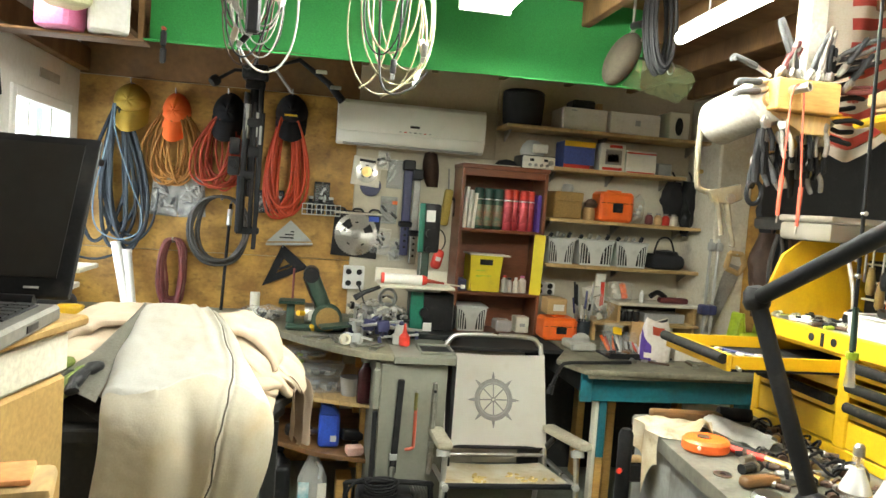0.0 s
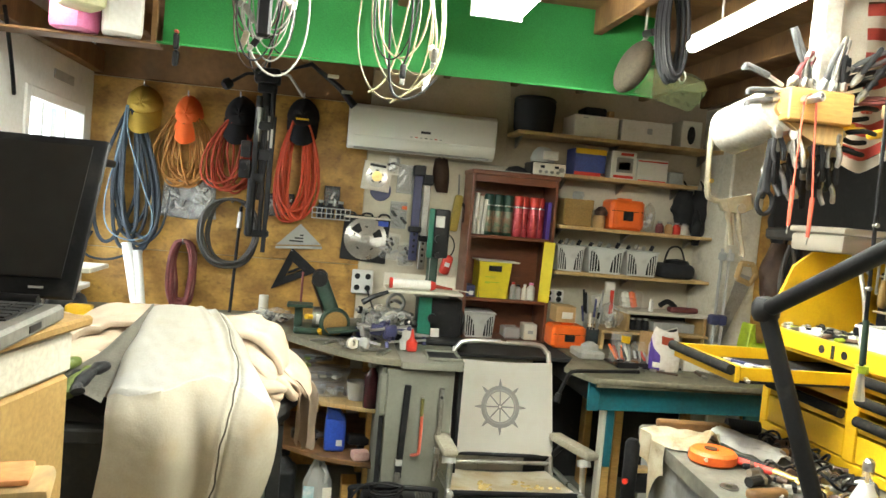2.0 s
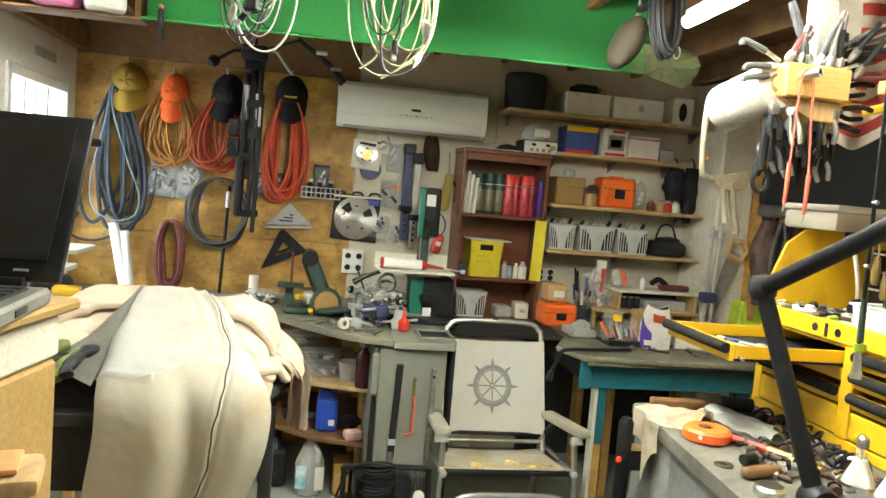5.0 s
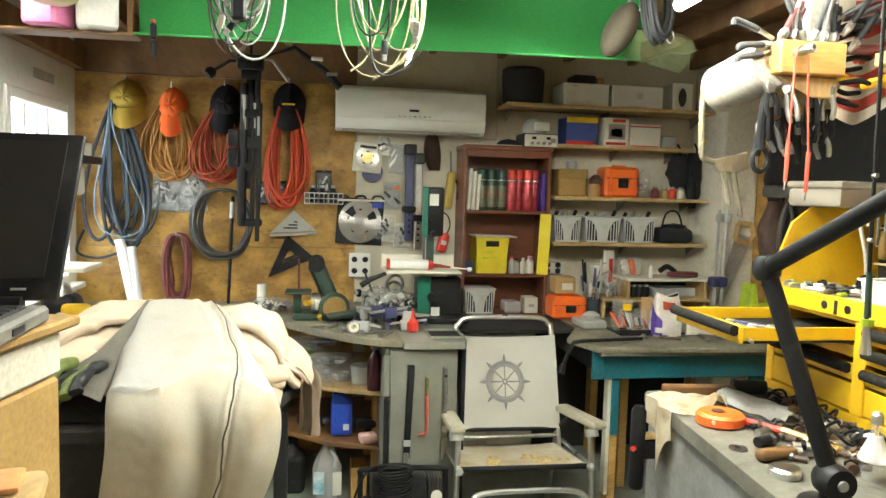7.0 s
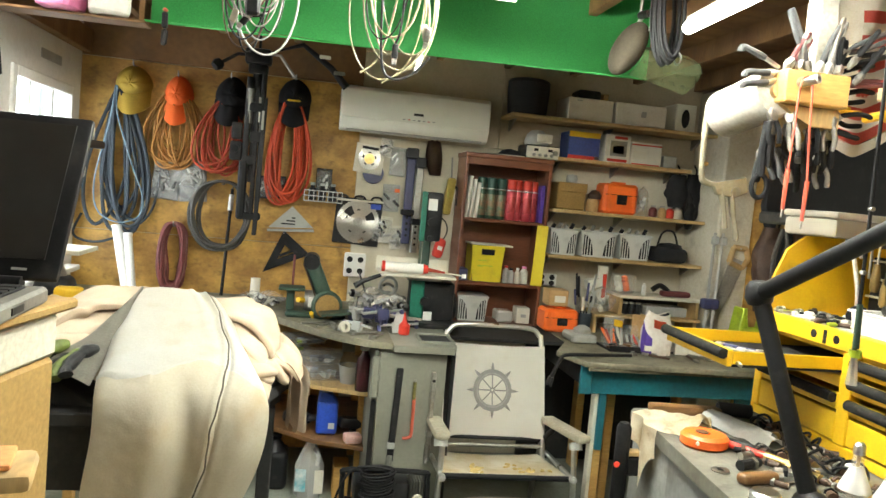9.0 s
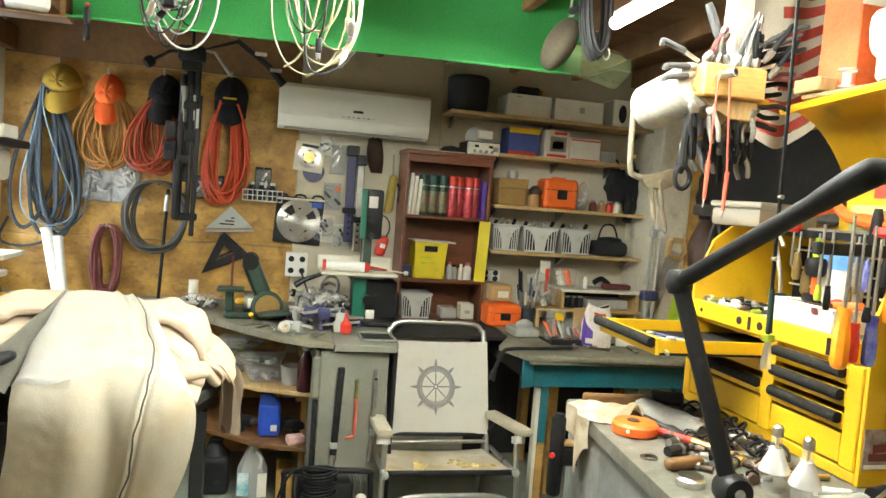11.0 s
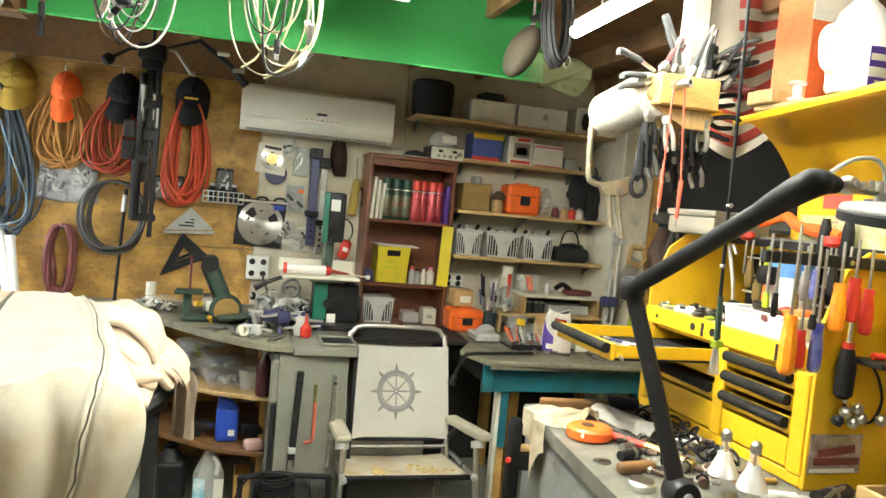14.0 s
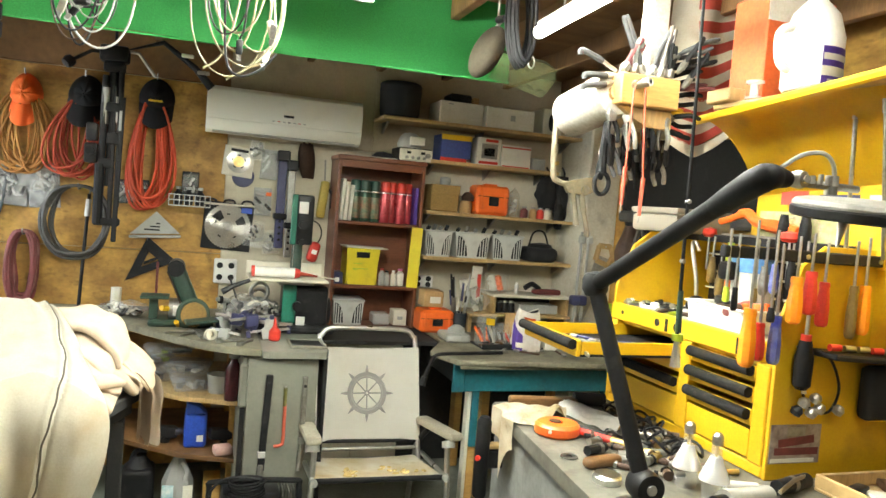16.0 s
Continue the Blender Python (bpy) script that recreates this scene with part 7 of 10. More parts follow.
solo("black_pouch", lathe(B(), (0.4, 4.15, 1.833), [(0.055, 0), (0.06, 0.012), (0.04, 0.035), (0.0, 0.045)], 16, squash=(1.2, 0.8)), BLACKCLOTH, "black cloth pouch on the bookcase", "pouch")
solo("paper_sheet", box(B(), (0.13, 4.05, 1.8335), (0.46, 4.25, 1.837), 0.001, turn((0.3, 4.1, 1.835), 0, 0, 2)), PAPER, "loose papers on the bookcase top", "paper")
carton("blue_box", (0.728, 4.09, 1.856), (0.92, 4.25, 2.015), mat("blue_carton", (0.05, 0.08, 0.28), None, 0.6, dirt=0.15), "blue carton with yellow and red bands on a shelf", strips=((0.0, 1.0, 0.8, 1.0, YEL), (0.0, 1.0, 0.0, 0.14, RED), (0.85, 1.0, 0.0, 0.14, PAPER)))
carton("tool_carton", (0.955, 4.09, 1.856), (1.11, 4.25, 2.02), PAPER, "white carton with a red and black printed picture", strips=((0.2, 0.86, 0.24, 0.78, DULL), (0.35, 0.86, 0.85, 0.95, RED), (0.1, 0.9, 0.04, 0.14, RED), (0.3, 0.75, 0.34, 0.62, BLACK)))
carton("tool_carton", (1.116, 4.09, 1.856), (1.312, 4.25, 1.99), PAPER, "white carton with red bands on a shelf", strips=((0.02, 0.98, 0.86, 0.92, RED), (0.05, 0.95, 0.02, 0.07, RED), (0.1, 0.5, 0.3, 0.6, OFFWHITE)))
solo("grey_block", box(B(), (1.33, 4.1, 1.857), (1.42, 4.22, 1.93), 0.006), GREYPLAS, "grey plastic box at the end of a shelf", "box")
# ---- third shelf ----
t = carton("tan_box", (0.69, 4.08, 1.556), (0.865, 4.25, 1.715), CARDY, "tan leather-look box with a flap on a shelf", bev=0.008)
part("flap", box(B(), (0.69, 4.072, 1.66), (0.865, 4.0795, 1.715), 0.003), CARDY, t)
solo("dark_cup", lathe(B(), (0.79, 4.15, 1.716), [(0.03, 0), (0.035, 0.02), (0.03, 0.045), (0.0, 0.05)], 14), GREYPLAS, "dark rounded cup on a tan box", "cup")
solo("brown_jar", lathe(B(), (0.925, 4.13, 1.557), [(0.035, 0), (0.038, 0.01), (0.038, 0.06), (0.03, 0.075), (0.0, 0.075)], 16), CARD, "small brown jar on a shelf", "jar")
solo("round_tin", lathe(B(), (0.935, 4.13, 1.6325), [(0.036, 0), (0.04, 0.025), (0.02, 0.05), (0.0, 0.055)], 16), BROWN, "dark brown round tin on a jar", "tin")


def orange_case(x0, x1, y0, z0, z1, label):
    t = carton("orange_case", (x0, y0, z0), (x1, y0 + 0.16, z1), ORANGE, label, "tool case", 0.016)
    w, h = x1 - x0, z1 - z0
    part("latch", box(B(), (x0 + w * 0.36, y0 - 0.008, z0 + h * 0.32), (x0 + w * 0.66, y0 - 0.0005, z0 + h * 0.62), 0.004), BLACK, t, "black latch")
    part("seam", box(B(), (x0 + 0.004, y0 - 0.0015, z0 + h * 0.62), (x1 - 0.004, y0 - 0.0003, z0 + h * 0.64)), BLACK, t)
    part("handle", box(B(), (x0 + w * 0.3, y0 + 0.05, z1), (x0 + w * 0.7, y0 + 0.09, z1 + 0.012), 0.005), ORANGE, t)
    for s in (0.12, 0.82):
        part("rib", box(B(), (x0 + w * s, y0 - 0.004, z0 + 0.01), (x0 + w * (s + 0.06), y0 - 0.0004, z1 - 0.012), 0.002), ORANGE, t)
    return t


orange_case(0.978, 1.19, 4.08, 1.556, 1.735, "orange plastic tool case with a black latch on a shelf")
bagged(1.245, 4.15, 1.558, 0.08, 0.08, 0.17, 31, "clear bag with shiny foil on a shelf", (STEEL, WHITE))
for x, m_ in ((1.32, MAROON), (1.38, CARD), (1.43, RED), (1.48, OFFWHITE)):
    t = thing("small_jar", "small dusty jar on a shelf", "jar", (x, 4.14, 1.556), group="small jars")
    part("jar", lathe(B(), (x, 4.14, 1.557), [(0.022, 0), (0.025, 0.01), (0.024, 0.045), (0.012, 0.06)], 12), m_, t)
    part("lid", cyl(B(), (x, 4.14, 1.617), (x, 4.14, 1.628), 0.014, seg=12), DULL, t)
# ---- fourth shelf ----
t = thing("black_bag", "black nylon tool bag with a handle on a shelf", "bag", (1.44, 4.15, 1.288))
part("body", box(B(), (1.335, 4.07, 1.289), (1.555, 4.24, 1.38), 0.035, None, 3), BLACKCLOTH, t)
part("top", lathe(B(), (1.46, 4.15, 1.37), [(0.085, 0), (0.07, 0.03), (0.0, 0.04)], 16, squash=(1, 0.7)), BLACK, t)
part("handle", pipe(B(), smooth_line([(1.36, 4.12, 1.37), (1.38, 4.1, 1.47), (1.45, 4.1, 1.475), (1.5, 4.12, 1.38)], 6), 0.006, 8), BLACK, t)

# ---- workbench: low white rack and what stands on it ----
wt = 0.866
rk = thing("white_rack", "low cream wooden rack standing on the workbench", "rack", (1.3, 3.95, wt))
part("top", box(B(), (1.075, 3.92, 1.078), (1.58, 4.15, 1.095), 0.003), OFFWHITE, rk)
part("shelf", box(B(), (0.92, 3.9, 0.962), (1.58, 4.15, 0.978), 0.003), PALEWOOD, rk)
for x in (1.076, 1.555):
    part("side", box(B(), (x, 3.93, 0.979), (x + 0.02, 4.15, 1.077), 0.002), PALEWOOD, rk)
for x in (0.93, 1.25, 1.55):
    part("leg", box(B(), (x, 3.93, wt), (x + 0.02, 4.15, 0.961), 0.002), PALEWOOD, rk)
part("back", box(B(), (1.1, 4.14, 0.98), (1.55, 4.149, 1.076)), BLACK, rk)
for x in (1.14, 1.18, 1.22):
    t = thing("dark_jar", "dark glass jar inside the white rack", "jar", (x, 3.99, 0.979), group="jars in the rack")
    part("jar", lathe(B(), (x, 3.99, 0.9795), [(0.018, 0), (0.02, 0.006), (0.02, 0.05), (0.014, 0.06)], 12), BLACK, t)
    part("lid", cyl(B(), (x, 3.99, 1.04), (x, 3.99, 1.05), 0.016, seg=12), GREYPLAS, t)
carton("organizer", (1.26, 3.96, 0.979), (1.52, 4.1, 1.035), FROST, "frosted parts organizer inside the white rack", "organizer", 0.006, strips=tuple((k / 6 + 0.01, k / 6 + 0.02, 0.05, 0.95, GREYPLAS) for k in range(6)))
t = thing("clear_tub", "clear plastic tub of orange earplugs on the rack", "tub", (1.02, 4.02, 1.096))
part("tub", lathe(B(), (1.13, 4.03, 1.097), [(0.06, 0), (0.068, 0.01), (0.072, 0.1), (0.075, 0.105), (0.072, 0.105)], 20), CLEARP, t)
for k in range(6):
    part("content", lathe(B(), (1.105 + 0.05 * (k % 2) - 0.008 * (k // 2), 4.02 + 0.02 * (k % 2), 1.1 + 0.028 * (k // 2)), [(0.0, 0), (0.025, 0.012), (0.02, 0.035), (0.0, 0.045)], 10), ORANGE if k % 2 else OFFWHITE, t)
carton("white_card", (1.0, 4.1, 1.0), (1.06, 4.12, 1.24), PAPER, "white card with a red printed strip", "card", 0.002, strips=((0.5, 0.9, 0.2, 0.8, RED),))
t = thing("nail_gun", "dark cordless driver lying on the white rack", "driver", (1.4, 4.0, 1.096))
part("body", box(B(), (1.36, 3.97, 1.097), (1.54, 4.03, 1.13), 0.012, None, 2), MAROON, t)
part("handle", pipe(B(), smooth_line([(1.4, 4.0, 1.13), (1.34, 3.98, 1.16), (1.29, 3.97, 1.135)], 5), 0.016, 10), BLACK, t)
solo("white_bottle", lathe(B(), (1.24, 3.98, 1.096), [(0.012, 0), (0.013, 0.003), (0.013, 0.055), (0.008, 0.06), (0.008, 0.07), (0.0, 0.07)], 12), WHITE, "tiny white bottle on the rack", "bottle")

orange_case(0.615, 0.815, 3.86, wt, 0.995, "orange tool case standing on the workbench")
carton("brown_carton", (0.64, 3.9, 1.008), (0.755, 4.02, 1.1), CARD, "small brown carton with a pale label on an orange case", strips=((0.3, 0.85, 0.25, 0.65, PAPER),))
t = carton("grey_tray", (0.68, 3.58, wt), (0.82, 3.75, 0.91), GREYPLAS, "grey plastic tray on the workbench", "tray", 0.01)
solo("grey_rag", lathe(B(), (0.76, 3.66, 0.9105), [(0.05, 0), (0.05, 0.02), (0.02, 0.04), (0.0, 0.042)], 12, squash=(1, 0.7)), GREYPLAS, "crumpled grey rag in a tray", "rag")
cupx = thing("tool_cup", "cup crowded with screwdrivers and files on the workbench", "cup", (0.87, 3.95, wt))
part("cup", lathe(B(), (0.87, 3.95, wt + 0.001), [(0.045, 0), (0.05, 0.11), (0.045, 0.11), (0.04, 0.01), (0.0, 0.01)], 18), BLUEHOSE, cupx)
rnd = random.Random(17)
for k in range(11):
    a, tilt = rnd.uniform(0, 6.28), rnd.uniform(0.01, 0.05)
    x, y, h = 0.87 + 0.025 * math.cos(a), 3.95 + 0.025 * math.sin(a), rnd.uniform(0.2, 0.34)
    t = thing("file_tool", "thin steel file standing in a cup", "file", (x, y, wt + 0.012), group="tools in the cup")
    part("shaft", cyl(B(), (x, y, wt + 0.012), (x + tilt * math.cos(a), y + tilt * math.sin(a), wt + h), 0.004, seg=8), DULL, t)
    part("grip", cyl(B(), (x + tilt * math.cos(a) * 0.6, y + tilt * math.sin(a) * 0.6, wt + h * 0.62), (x + tilt * math.cos(a), y + tilt * math.sin(a), wt + h), 0.008, 0.006, seg=8), (BLACK, GREYPLAS, OFFWHITE, NAVY)[k % 4], t)
bagged(0.98, 3.98, 0.98, 0.17, 0.13, 0.15, 41, "clear bag of grey parts on the rack", (GREYPLAS, STEEL, OFFWHITE))
carton("white_carton", (0.93, 4.05, 1.1), (1.02, 4.12, 1.16), PAPER, "small white carton tilted above a bag", bev=0.003, m=turn((0.97, 4.08, 1.1), 0, -12, 0))
bt_ = thing("black_tray", "flat black tray of oddments on the workbench", "tray", (0.95, 3.5, wt))
part("tray", box(B(), (0.82, 3.42, wt), (1.08, 3.6, wt + 0.012), 0.004), BLACK, bt_)
part("rim", box(B(), (0.82, 3.415, wt + 0.001), (1.08, 3.4195, wt + 0.03), 0.002), BLACK, bt_)
for k in range(9):
    t = thing("offcut", "small brown and black oddment in the tray", "oddment", (0.84 + 0.026 * k, 3.45 + 0.04 * (k % 3), wt + 0.012), group="oddments in the tray", rz=37 * k)
    part("piece", box(B(), (-0.022, -0.01, 0.0005), (0.022, 0.01, 0.014 + 0.004 * (k % 3)), 0.003, WORLD[t]), (BROWN, BLACK, REDHOSE, DULL, WOODHANDLE)[k % 5], t)


def pouch_pack(x, y, w, h, label, seed, sticks, tag):
    """An upright clear packet, fat below and pinched at its top."""
    t = thing("clear_packet", label, "packet", (x, y, wt + 0.013), group="clear packets")
    z = wt + 0.014

    def f(u, v):
        a = 2 * math.pi * u
        d = 0.045 * (1 - v) ** 0.7 + 0.003
        return (x + w / 2 * math.cos(a) * (1 - 0.2 * v) + 0.01 * wob(a, v * 4, seed, 1.5), y + d * math.sin(a) + 0.02 * v + 0.008 * wob(math.cos(a) * 3, v * 6, seed), z + h * v)
    part("film", sheet(B(), f, 30, 14), CLEARP, t, "crinkled clear plastic", flat=True)
    r_ = random.Random(seed)
    for k, m_ in enumerate(sticks):
        px = x + w * (0.32 * (k / max(len(sticks) - 1, 1) * 2 - 1))
        tilt = r_.uniform(-50, 20)
        part("item", box(B(), (px - 0.007, y - 0.008, z + 0.002), (px + 0.007, y + 0.004, z + h * r_.uniform(0.45, 0.75)), 0.004, turn((px, y, z + 0.04), 0, tilt * 0.7, 0)), m_, t)
    if tag:
        part("tag", box(B(), (x - 0.02, y - 0.03, z + h * 0.6), (x + 0.03, y - 0.028, z + h * 0.85), 0.001, turn((x, y, z + h * 0.7), -20, 8, 0)), tag, t, "yellow printed tag")
    return t


pouch_pack(0.885, 3.53, 0.13, 0.15, "clear packet of orange sticks with a yellow tag", 43, (ORANGE, REDHOSE, DULL, ORANGE, BLACK, OFFWHITE, GREYPLAS), YEL)
pouch_pack(0.985, 3.53, 0.085, 0.105, "clear packet of grey fittings", 47, (GREYPLAS, BLACK, DULL, RED, STEEL), None)
carton("brown_sheet", (1.06, 3.7, wt), (1.19, 3.712, 1.02), CARD, "brown cardboard sheet leaning on the rack", "cardboard", 0.002)
t = thing("flour_bag", "white printed plastic bag standing on the workbench", "bag", (1.06, 3.42, wt))


def bagskin(u, v, lift=0.0):
    a = 2 * math.pi * u
    sq = 1 / max(abs(math.cos(a)), abs(math.sin(a))) ** 0.65
    k = (1 - 0.3 * max(v - 0.55, 0) ** 1.3 * 2) * (1 + 0.05 * math.sin(math.pi * v)) + 0.07 * wob(math.cos(a) * 1.6, math.sin(a) * 1.6, v * 3) + 0.05 * wob(math.cos(a) * 4, math.sin(a) * 4, v * 7) + lift
    return (1.065 + 0.074 * sq * k * math.cos(a), 3.42 + 0.05 * sq * k * math.sin(a) * (1 - 0.65 * v ** 2), wt + 0.002 + 0.21 * v + 0.012 * v * math.sin(2 * a + 1))


BAGM = mat("bag_white", (0.72, 0.68, 0.62), (0.64, 0.58, 0.5), 0.4, scale=14, grain=60, bump=0.3, dirt=0.25, dirt_c=(0.4, 0.3, 0.25))
part("bag", sheet(B(), bagskin, 44, 26), BAGM, t)
part("print", sheet(B(), lambda u, v: bagskin(0.5 + 0.17 * u, 0.02 + 0.75 * v * (1 - 0.5 * u), 0.03), 10, 12), PURPLE, t, "purple printed side")
part("print", sheet(B(), lambda u, v: bagskin(0.68 + 0.14 * u, 0.66 + 0.2 * v, 0.03), 8, 6), REDHOSE, t, "orange-brown printed mark")
part("print", sheet(B(), lambda u, v: bagskin(0.6 + 0.09 * u, 0.1 + 0.12 * v, 0.045), 6, 5), PAPER, t, "pale printed panel")
part("opening", sheet(B(), lambda u, v: Vector(bagskin(u, 0.97)) .lerp(Vector((1.065, 3.42, wt + 0.19)), v), 30, 4), BLACKCLOTH, t, "dark folded opening")
carton("white_carton", (1.18, 3.42, wt), (1.48, 3.6, 0.985), PAPER, "white cardboard carton on the workbench", strips=((0.12, 0.45, 0.72, 0.78, GREYPLAS),))
for k in range(9):
    x, y = 0.86 + 0.1 * k * 0.6, 3.33 + 0.05 * (k % 3)
    w = thing("pliers", "worn steel hand tool lying on the workbench", "hand tool", (x, y, wt), group="tools on the workbench", rz=17 + 41 * k)
    m = WORLD[w]
    part("shaft", box(B(), (-0.06, -0.006, 0.001), (0.06, 0.006, 0.011), 0.003, m), (BROWN, DULL, BLACK)[k % 3], w)
    part("head", box(B(), (0.045, -0.012, 0.001), (0.08, 0.012, 0.014), 0.004, m), DULL, w)
t = thing("green_bin", "lime green plastic bin at the end of the workbench", "bin", (1.62, 3.4, wt))
part("bin", prism(B(), [(3.3, wt + 0.001), (3.45, wt + 0.001), (3.45, wt + 0.16), (3.28, wt + 0.1)], "x", 1.55, 1.7, 0.006), LIME, t)

# ---- corner post: saws and clamps ----
sw = thing("hand_saw", "old hand saw with a wooden handle hung on the post", "saw", (1.74, 3.9, 0.95))
SAWB = mat("saw_blade_steel", (0.5, 0.48, 0.44), (0.36, 0.34, 0.3), 0.5, 0.6, scale=9, dirt=0.3)
part("blade", prism(B(), [(1.72, 1.37), (1.825, 1.34), (1.655, 0.94), (1.615, 0.955)], "y", 3.9, 3.903), SAWB, sw)
hb = B()
P = [(1.715, 1.335), (1.8, 1.305), (1.835, 1.36), (1.815, 1.42), (1.735, 1.425)]
for k in range(5):
    a, b = Vector((P[k][0], 3.902, P[k][1])), Vector((P[(k + 1) % 5][0], 3.902, P[(k + 1) % 5][1]))
    pipe(hb, [a, (a + b) / 2, b], 0.017, 8)
part("handle", hb, PALEWOOD, sw)
part("nail", cyl(B(), (1.77, 3.92, 1.42), (1.77, 3.88, 1.42), 0.004, seg=6), STEEL, sw)
for x0, x1, m_ in ((1.61, 1.555, GREYPLAS), (1.66, 1.6, BINGREY)):
    t = thing("pipe_clamp", "long bar clamp leaning against the post", "clamp", (x1, 3.95, wt), group="bar clamps")
    part("bar", pipe(B(), [(x1, 3.82, wt + 0.002), (x0, 3.905, 1.5)], 0.0085, 8), m_, t)
    part("jaw", box(B(), (x0 - 0.02, 3.88, 1.43), (x0 + 0.02, 3.915, 1.48), 0.008), m_, t)
    part("head", box(B(), (x1 - 0.02, 3.81, 1.06), (x1 + 0.035, 3.87, 1.12), 0.014, None, 2), NAVY, t, "blue clamp head")
    part("screw", cyl(B(), (x1 + 0.012, 3.82, 1.05), (x1, 3.81, 0.93), 0.007, seg=8), STEEL, t)


def hung(name, x, z0, z1, y, material, label, seed, category, w=0.05):
    t = thing(name, label, category, (x, y, z0), group="hung gear")
    bm = B()
    r_ = random.Random(seed)
    part("strap", pipe(B(), smooth_line([(x, y + 0.02, z1 + 0.06), (x + 0.01, y, z1 + 0.02), (x, y, z1 - 0.03)], 4), 0.006, 6), material, t)

    def f(u, v):
        a = 2 * math.pi * u
        e = w * (0.55 + 0.6 * math.sin(math.pi * (0.12 + 0.8 * v))) * (1 + 0.35 * wob(math.cos(a), math.sin(a), v * 3 + seed, 1.5))
        return (x + e * math.cos(a), y + 0.7 * e * math.sin(a), z1 - (z1 - z0) * v)
    part("body", sheet(B(), f, 18, 14), material, t)
    return t


hung("tool_belt", 1.49, 1.62, 1.83, 4.2, BLACKCLOTH, "black tool belt pouch hung on the wall", 3, "pouch", 0.06)
hung("hanging_bag", 1.6, 1.56, 1.84, 4.2, BLACKCLOTH, "black gear bag hung beside the shelves", 5, "bag", 0.055)
hung("hanging_gear", 1.56, 1.5, 1.66, 4.14, RUBBER, "black and yellow strap gear hung on the wall", 7, "strap", 0.03)

for x, y, z0, z1, w_, m_, lab in ((1.77, 3.62, 1.55, 1.85, 0.06, BLACKCLOTH, "black cloth gear bag hung on the side wall"), (1.79, 3.35, 1.3, 1.6, 0.065, BROWN, "brown leather pouch hung on the side wall"), (1.8, 3.1, 1.2, 1.5, 0.06, RUBBER, "black rubber hose bundle hung on the side wall")):
    hung("hanging_bag", x, z0, z1, y, m_, lab, int(100 * y), "bag", w_)

for x, y, z0, z1, w_, m_, lab in ((1.75, 3.56, 1.1, 1.56, 0.085, BROWN, "dark brown work coat hung in the corner"), (1.77, 3.4, 0.98, 1.5, 0.075, BLACKCLOTH, "black apron hung in the corner")):
    hung("work_coat", x, z0, z1, y, m_, lab, int(90 * y), "coat", w_)
lb = thing("lime_bin", "lime green plastic bin standing in the bench corner", "bin", (1.695, 3.62, 0.866))
bm = B()
prism(bm, [(1.635, 0.867), (1.795, 0.867), (1.815, 0.98), (1.81, 1.1), (1.79, 1.1), (1.785, 0.99), (1.675, 0.985), (1.66, 1.11), (1.64, 1.11), (1.62, 0.98)], "y", 3.58, 3.68, 0.006)
part("bin", bm, LIME, lb)
part("rim", pipe(B(), smooth_line([(1.65, 3.576, 1.112), (1.675, 3.574, 0.99), (1.785, 3.574, 0.995), (1.8, 3.576, 1.102)], 4), 0.006, 7), LIME, lb)
rnd = random.Random(64)
for k in range(7):
    x, y, zb = 1.5 + 0.045 * k, 3.12 + 0.03 * (k % 3), 1.2 + 0.07 * ((k * 5) % 4)
    t = thing("hanging_cable", "dark dusty cable loop hanging under the black cabinet", "cable", (x, y, zb), group="cables under the cabinet")
    w_ = rnd.uniform(0.02, 0.05)
    part("loop", pipe(B(), smooth_line([(x - 0.01, y, 1.558), (x - w_, y + 0.01, 1.42), (x - w_ * 0.8, y, zb + 0.04), (x, y - 0.01, zb), (x + w_, y, zb + 0.05), (x + w_ * 0.9, y, 1.43), (x + 0.01, y + 0.01, 1.558)], 6), rnd.uniform(0.006, 0.011), 8), (GREYCABLE, RUBBER, BROWN)[k % 3], t)

# ---- on the tool chest ----
lv = thing("spirit_level", "yellow spirit level lying along the chest front", "spirit level", (0.77, 1.78, 1.248))
part("body", box(B(), (0.755, 1.43, 1.2475), (0.782, 2.13, 1.302), 0.004), YEL, lv)
for y, r in ((2.06, 0.007), (1.868, 0.012), (1.775, 0.012)):
    part("vial_hole", cyl(B(), (0.7565, y, 1.275), (0.7535, y, 1.275), r, seg=16), BLACK, lv, "dark round opening")
part("vial_slot", box(B(), (0.7535, 1.815, 1.255), (0.7565, 1.828, 1.294), 0.0), BLACK, lv, "dark slot")
part("plate", box(B(), (0.7535, 1.452, 1.253), (0.7565, 1.52, 1.296), 0.0), BLACK, lv, "dark maker's plate")
for k in range(3):
    part("mark", box(B(), (0.7525, 1.462 + 0.016 * k, 1.262), (0.7533, 1.472 + 0.016 * k, 1.286)), YEL, lv)
og = thing("parts_organizer", "black parts cabinet with small drawers inside the chest", "organizer", (1.05, 1.85, 1.248))
part("case", box(B(), (1.115, 1.62, 1.2485), (1.28, 2.1, 1.5), 0.004), BLACK, og)
for r in range(4):
    for k in range(3):
        dr = part("drawer", box(B(), (1.107, 1.63 + 0.156 * k, 1.262 + 0.058 * r), (1.1145, 1.776 + 0.156 * k, 1.31 + 0.058 * r), 0.003), RUBBER, og)
    part("shelf_edge", box(B(), (1.1, 1.622, 1.312 + 0.058 * r), (1.115, 2.098, 1.318 + 0.058 * r), 0.001), OFFWHITE, og, "pale shelf edge")
tyt = thing("white_tray", "white plastic tray of small tools on the chest", "tray", (0.87, 1.56, 1.248))
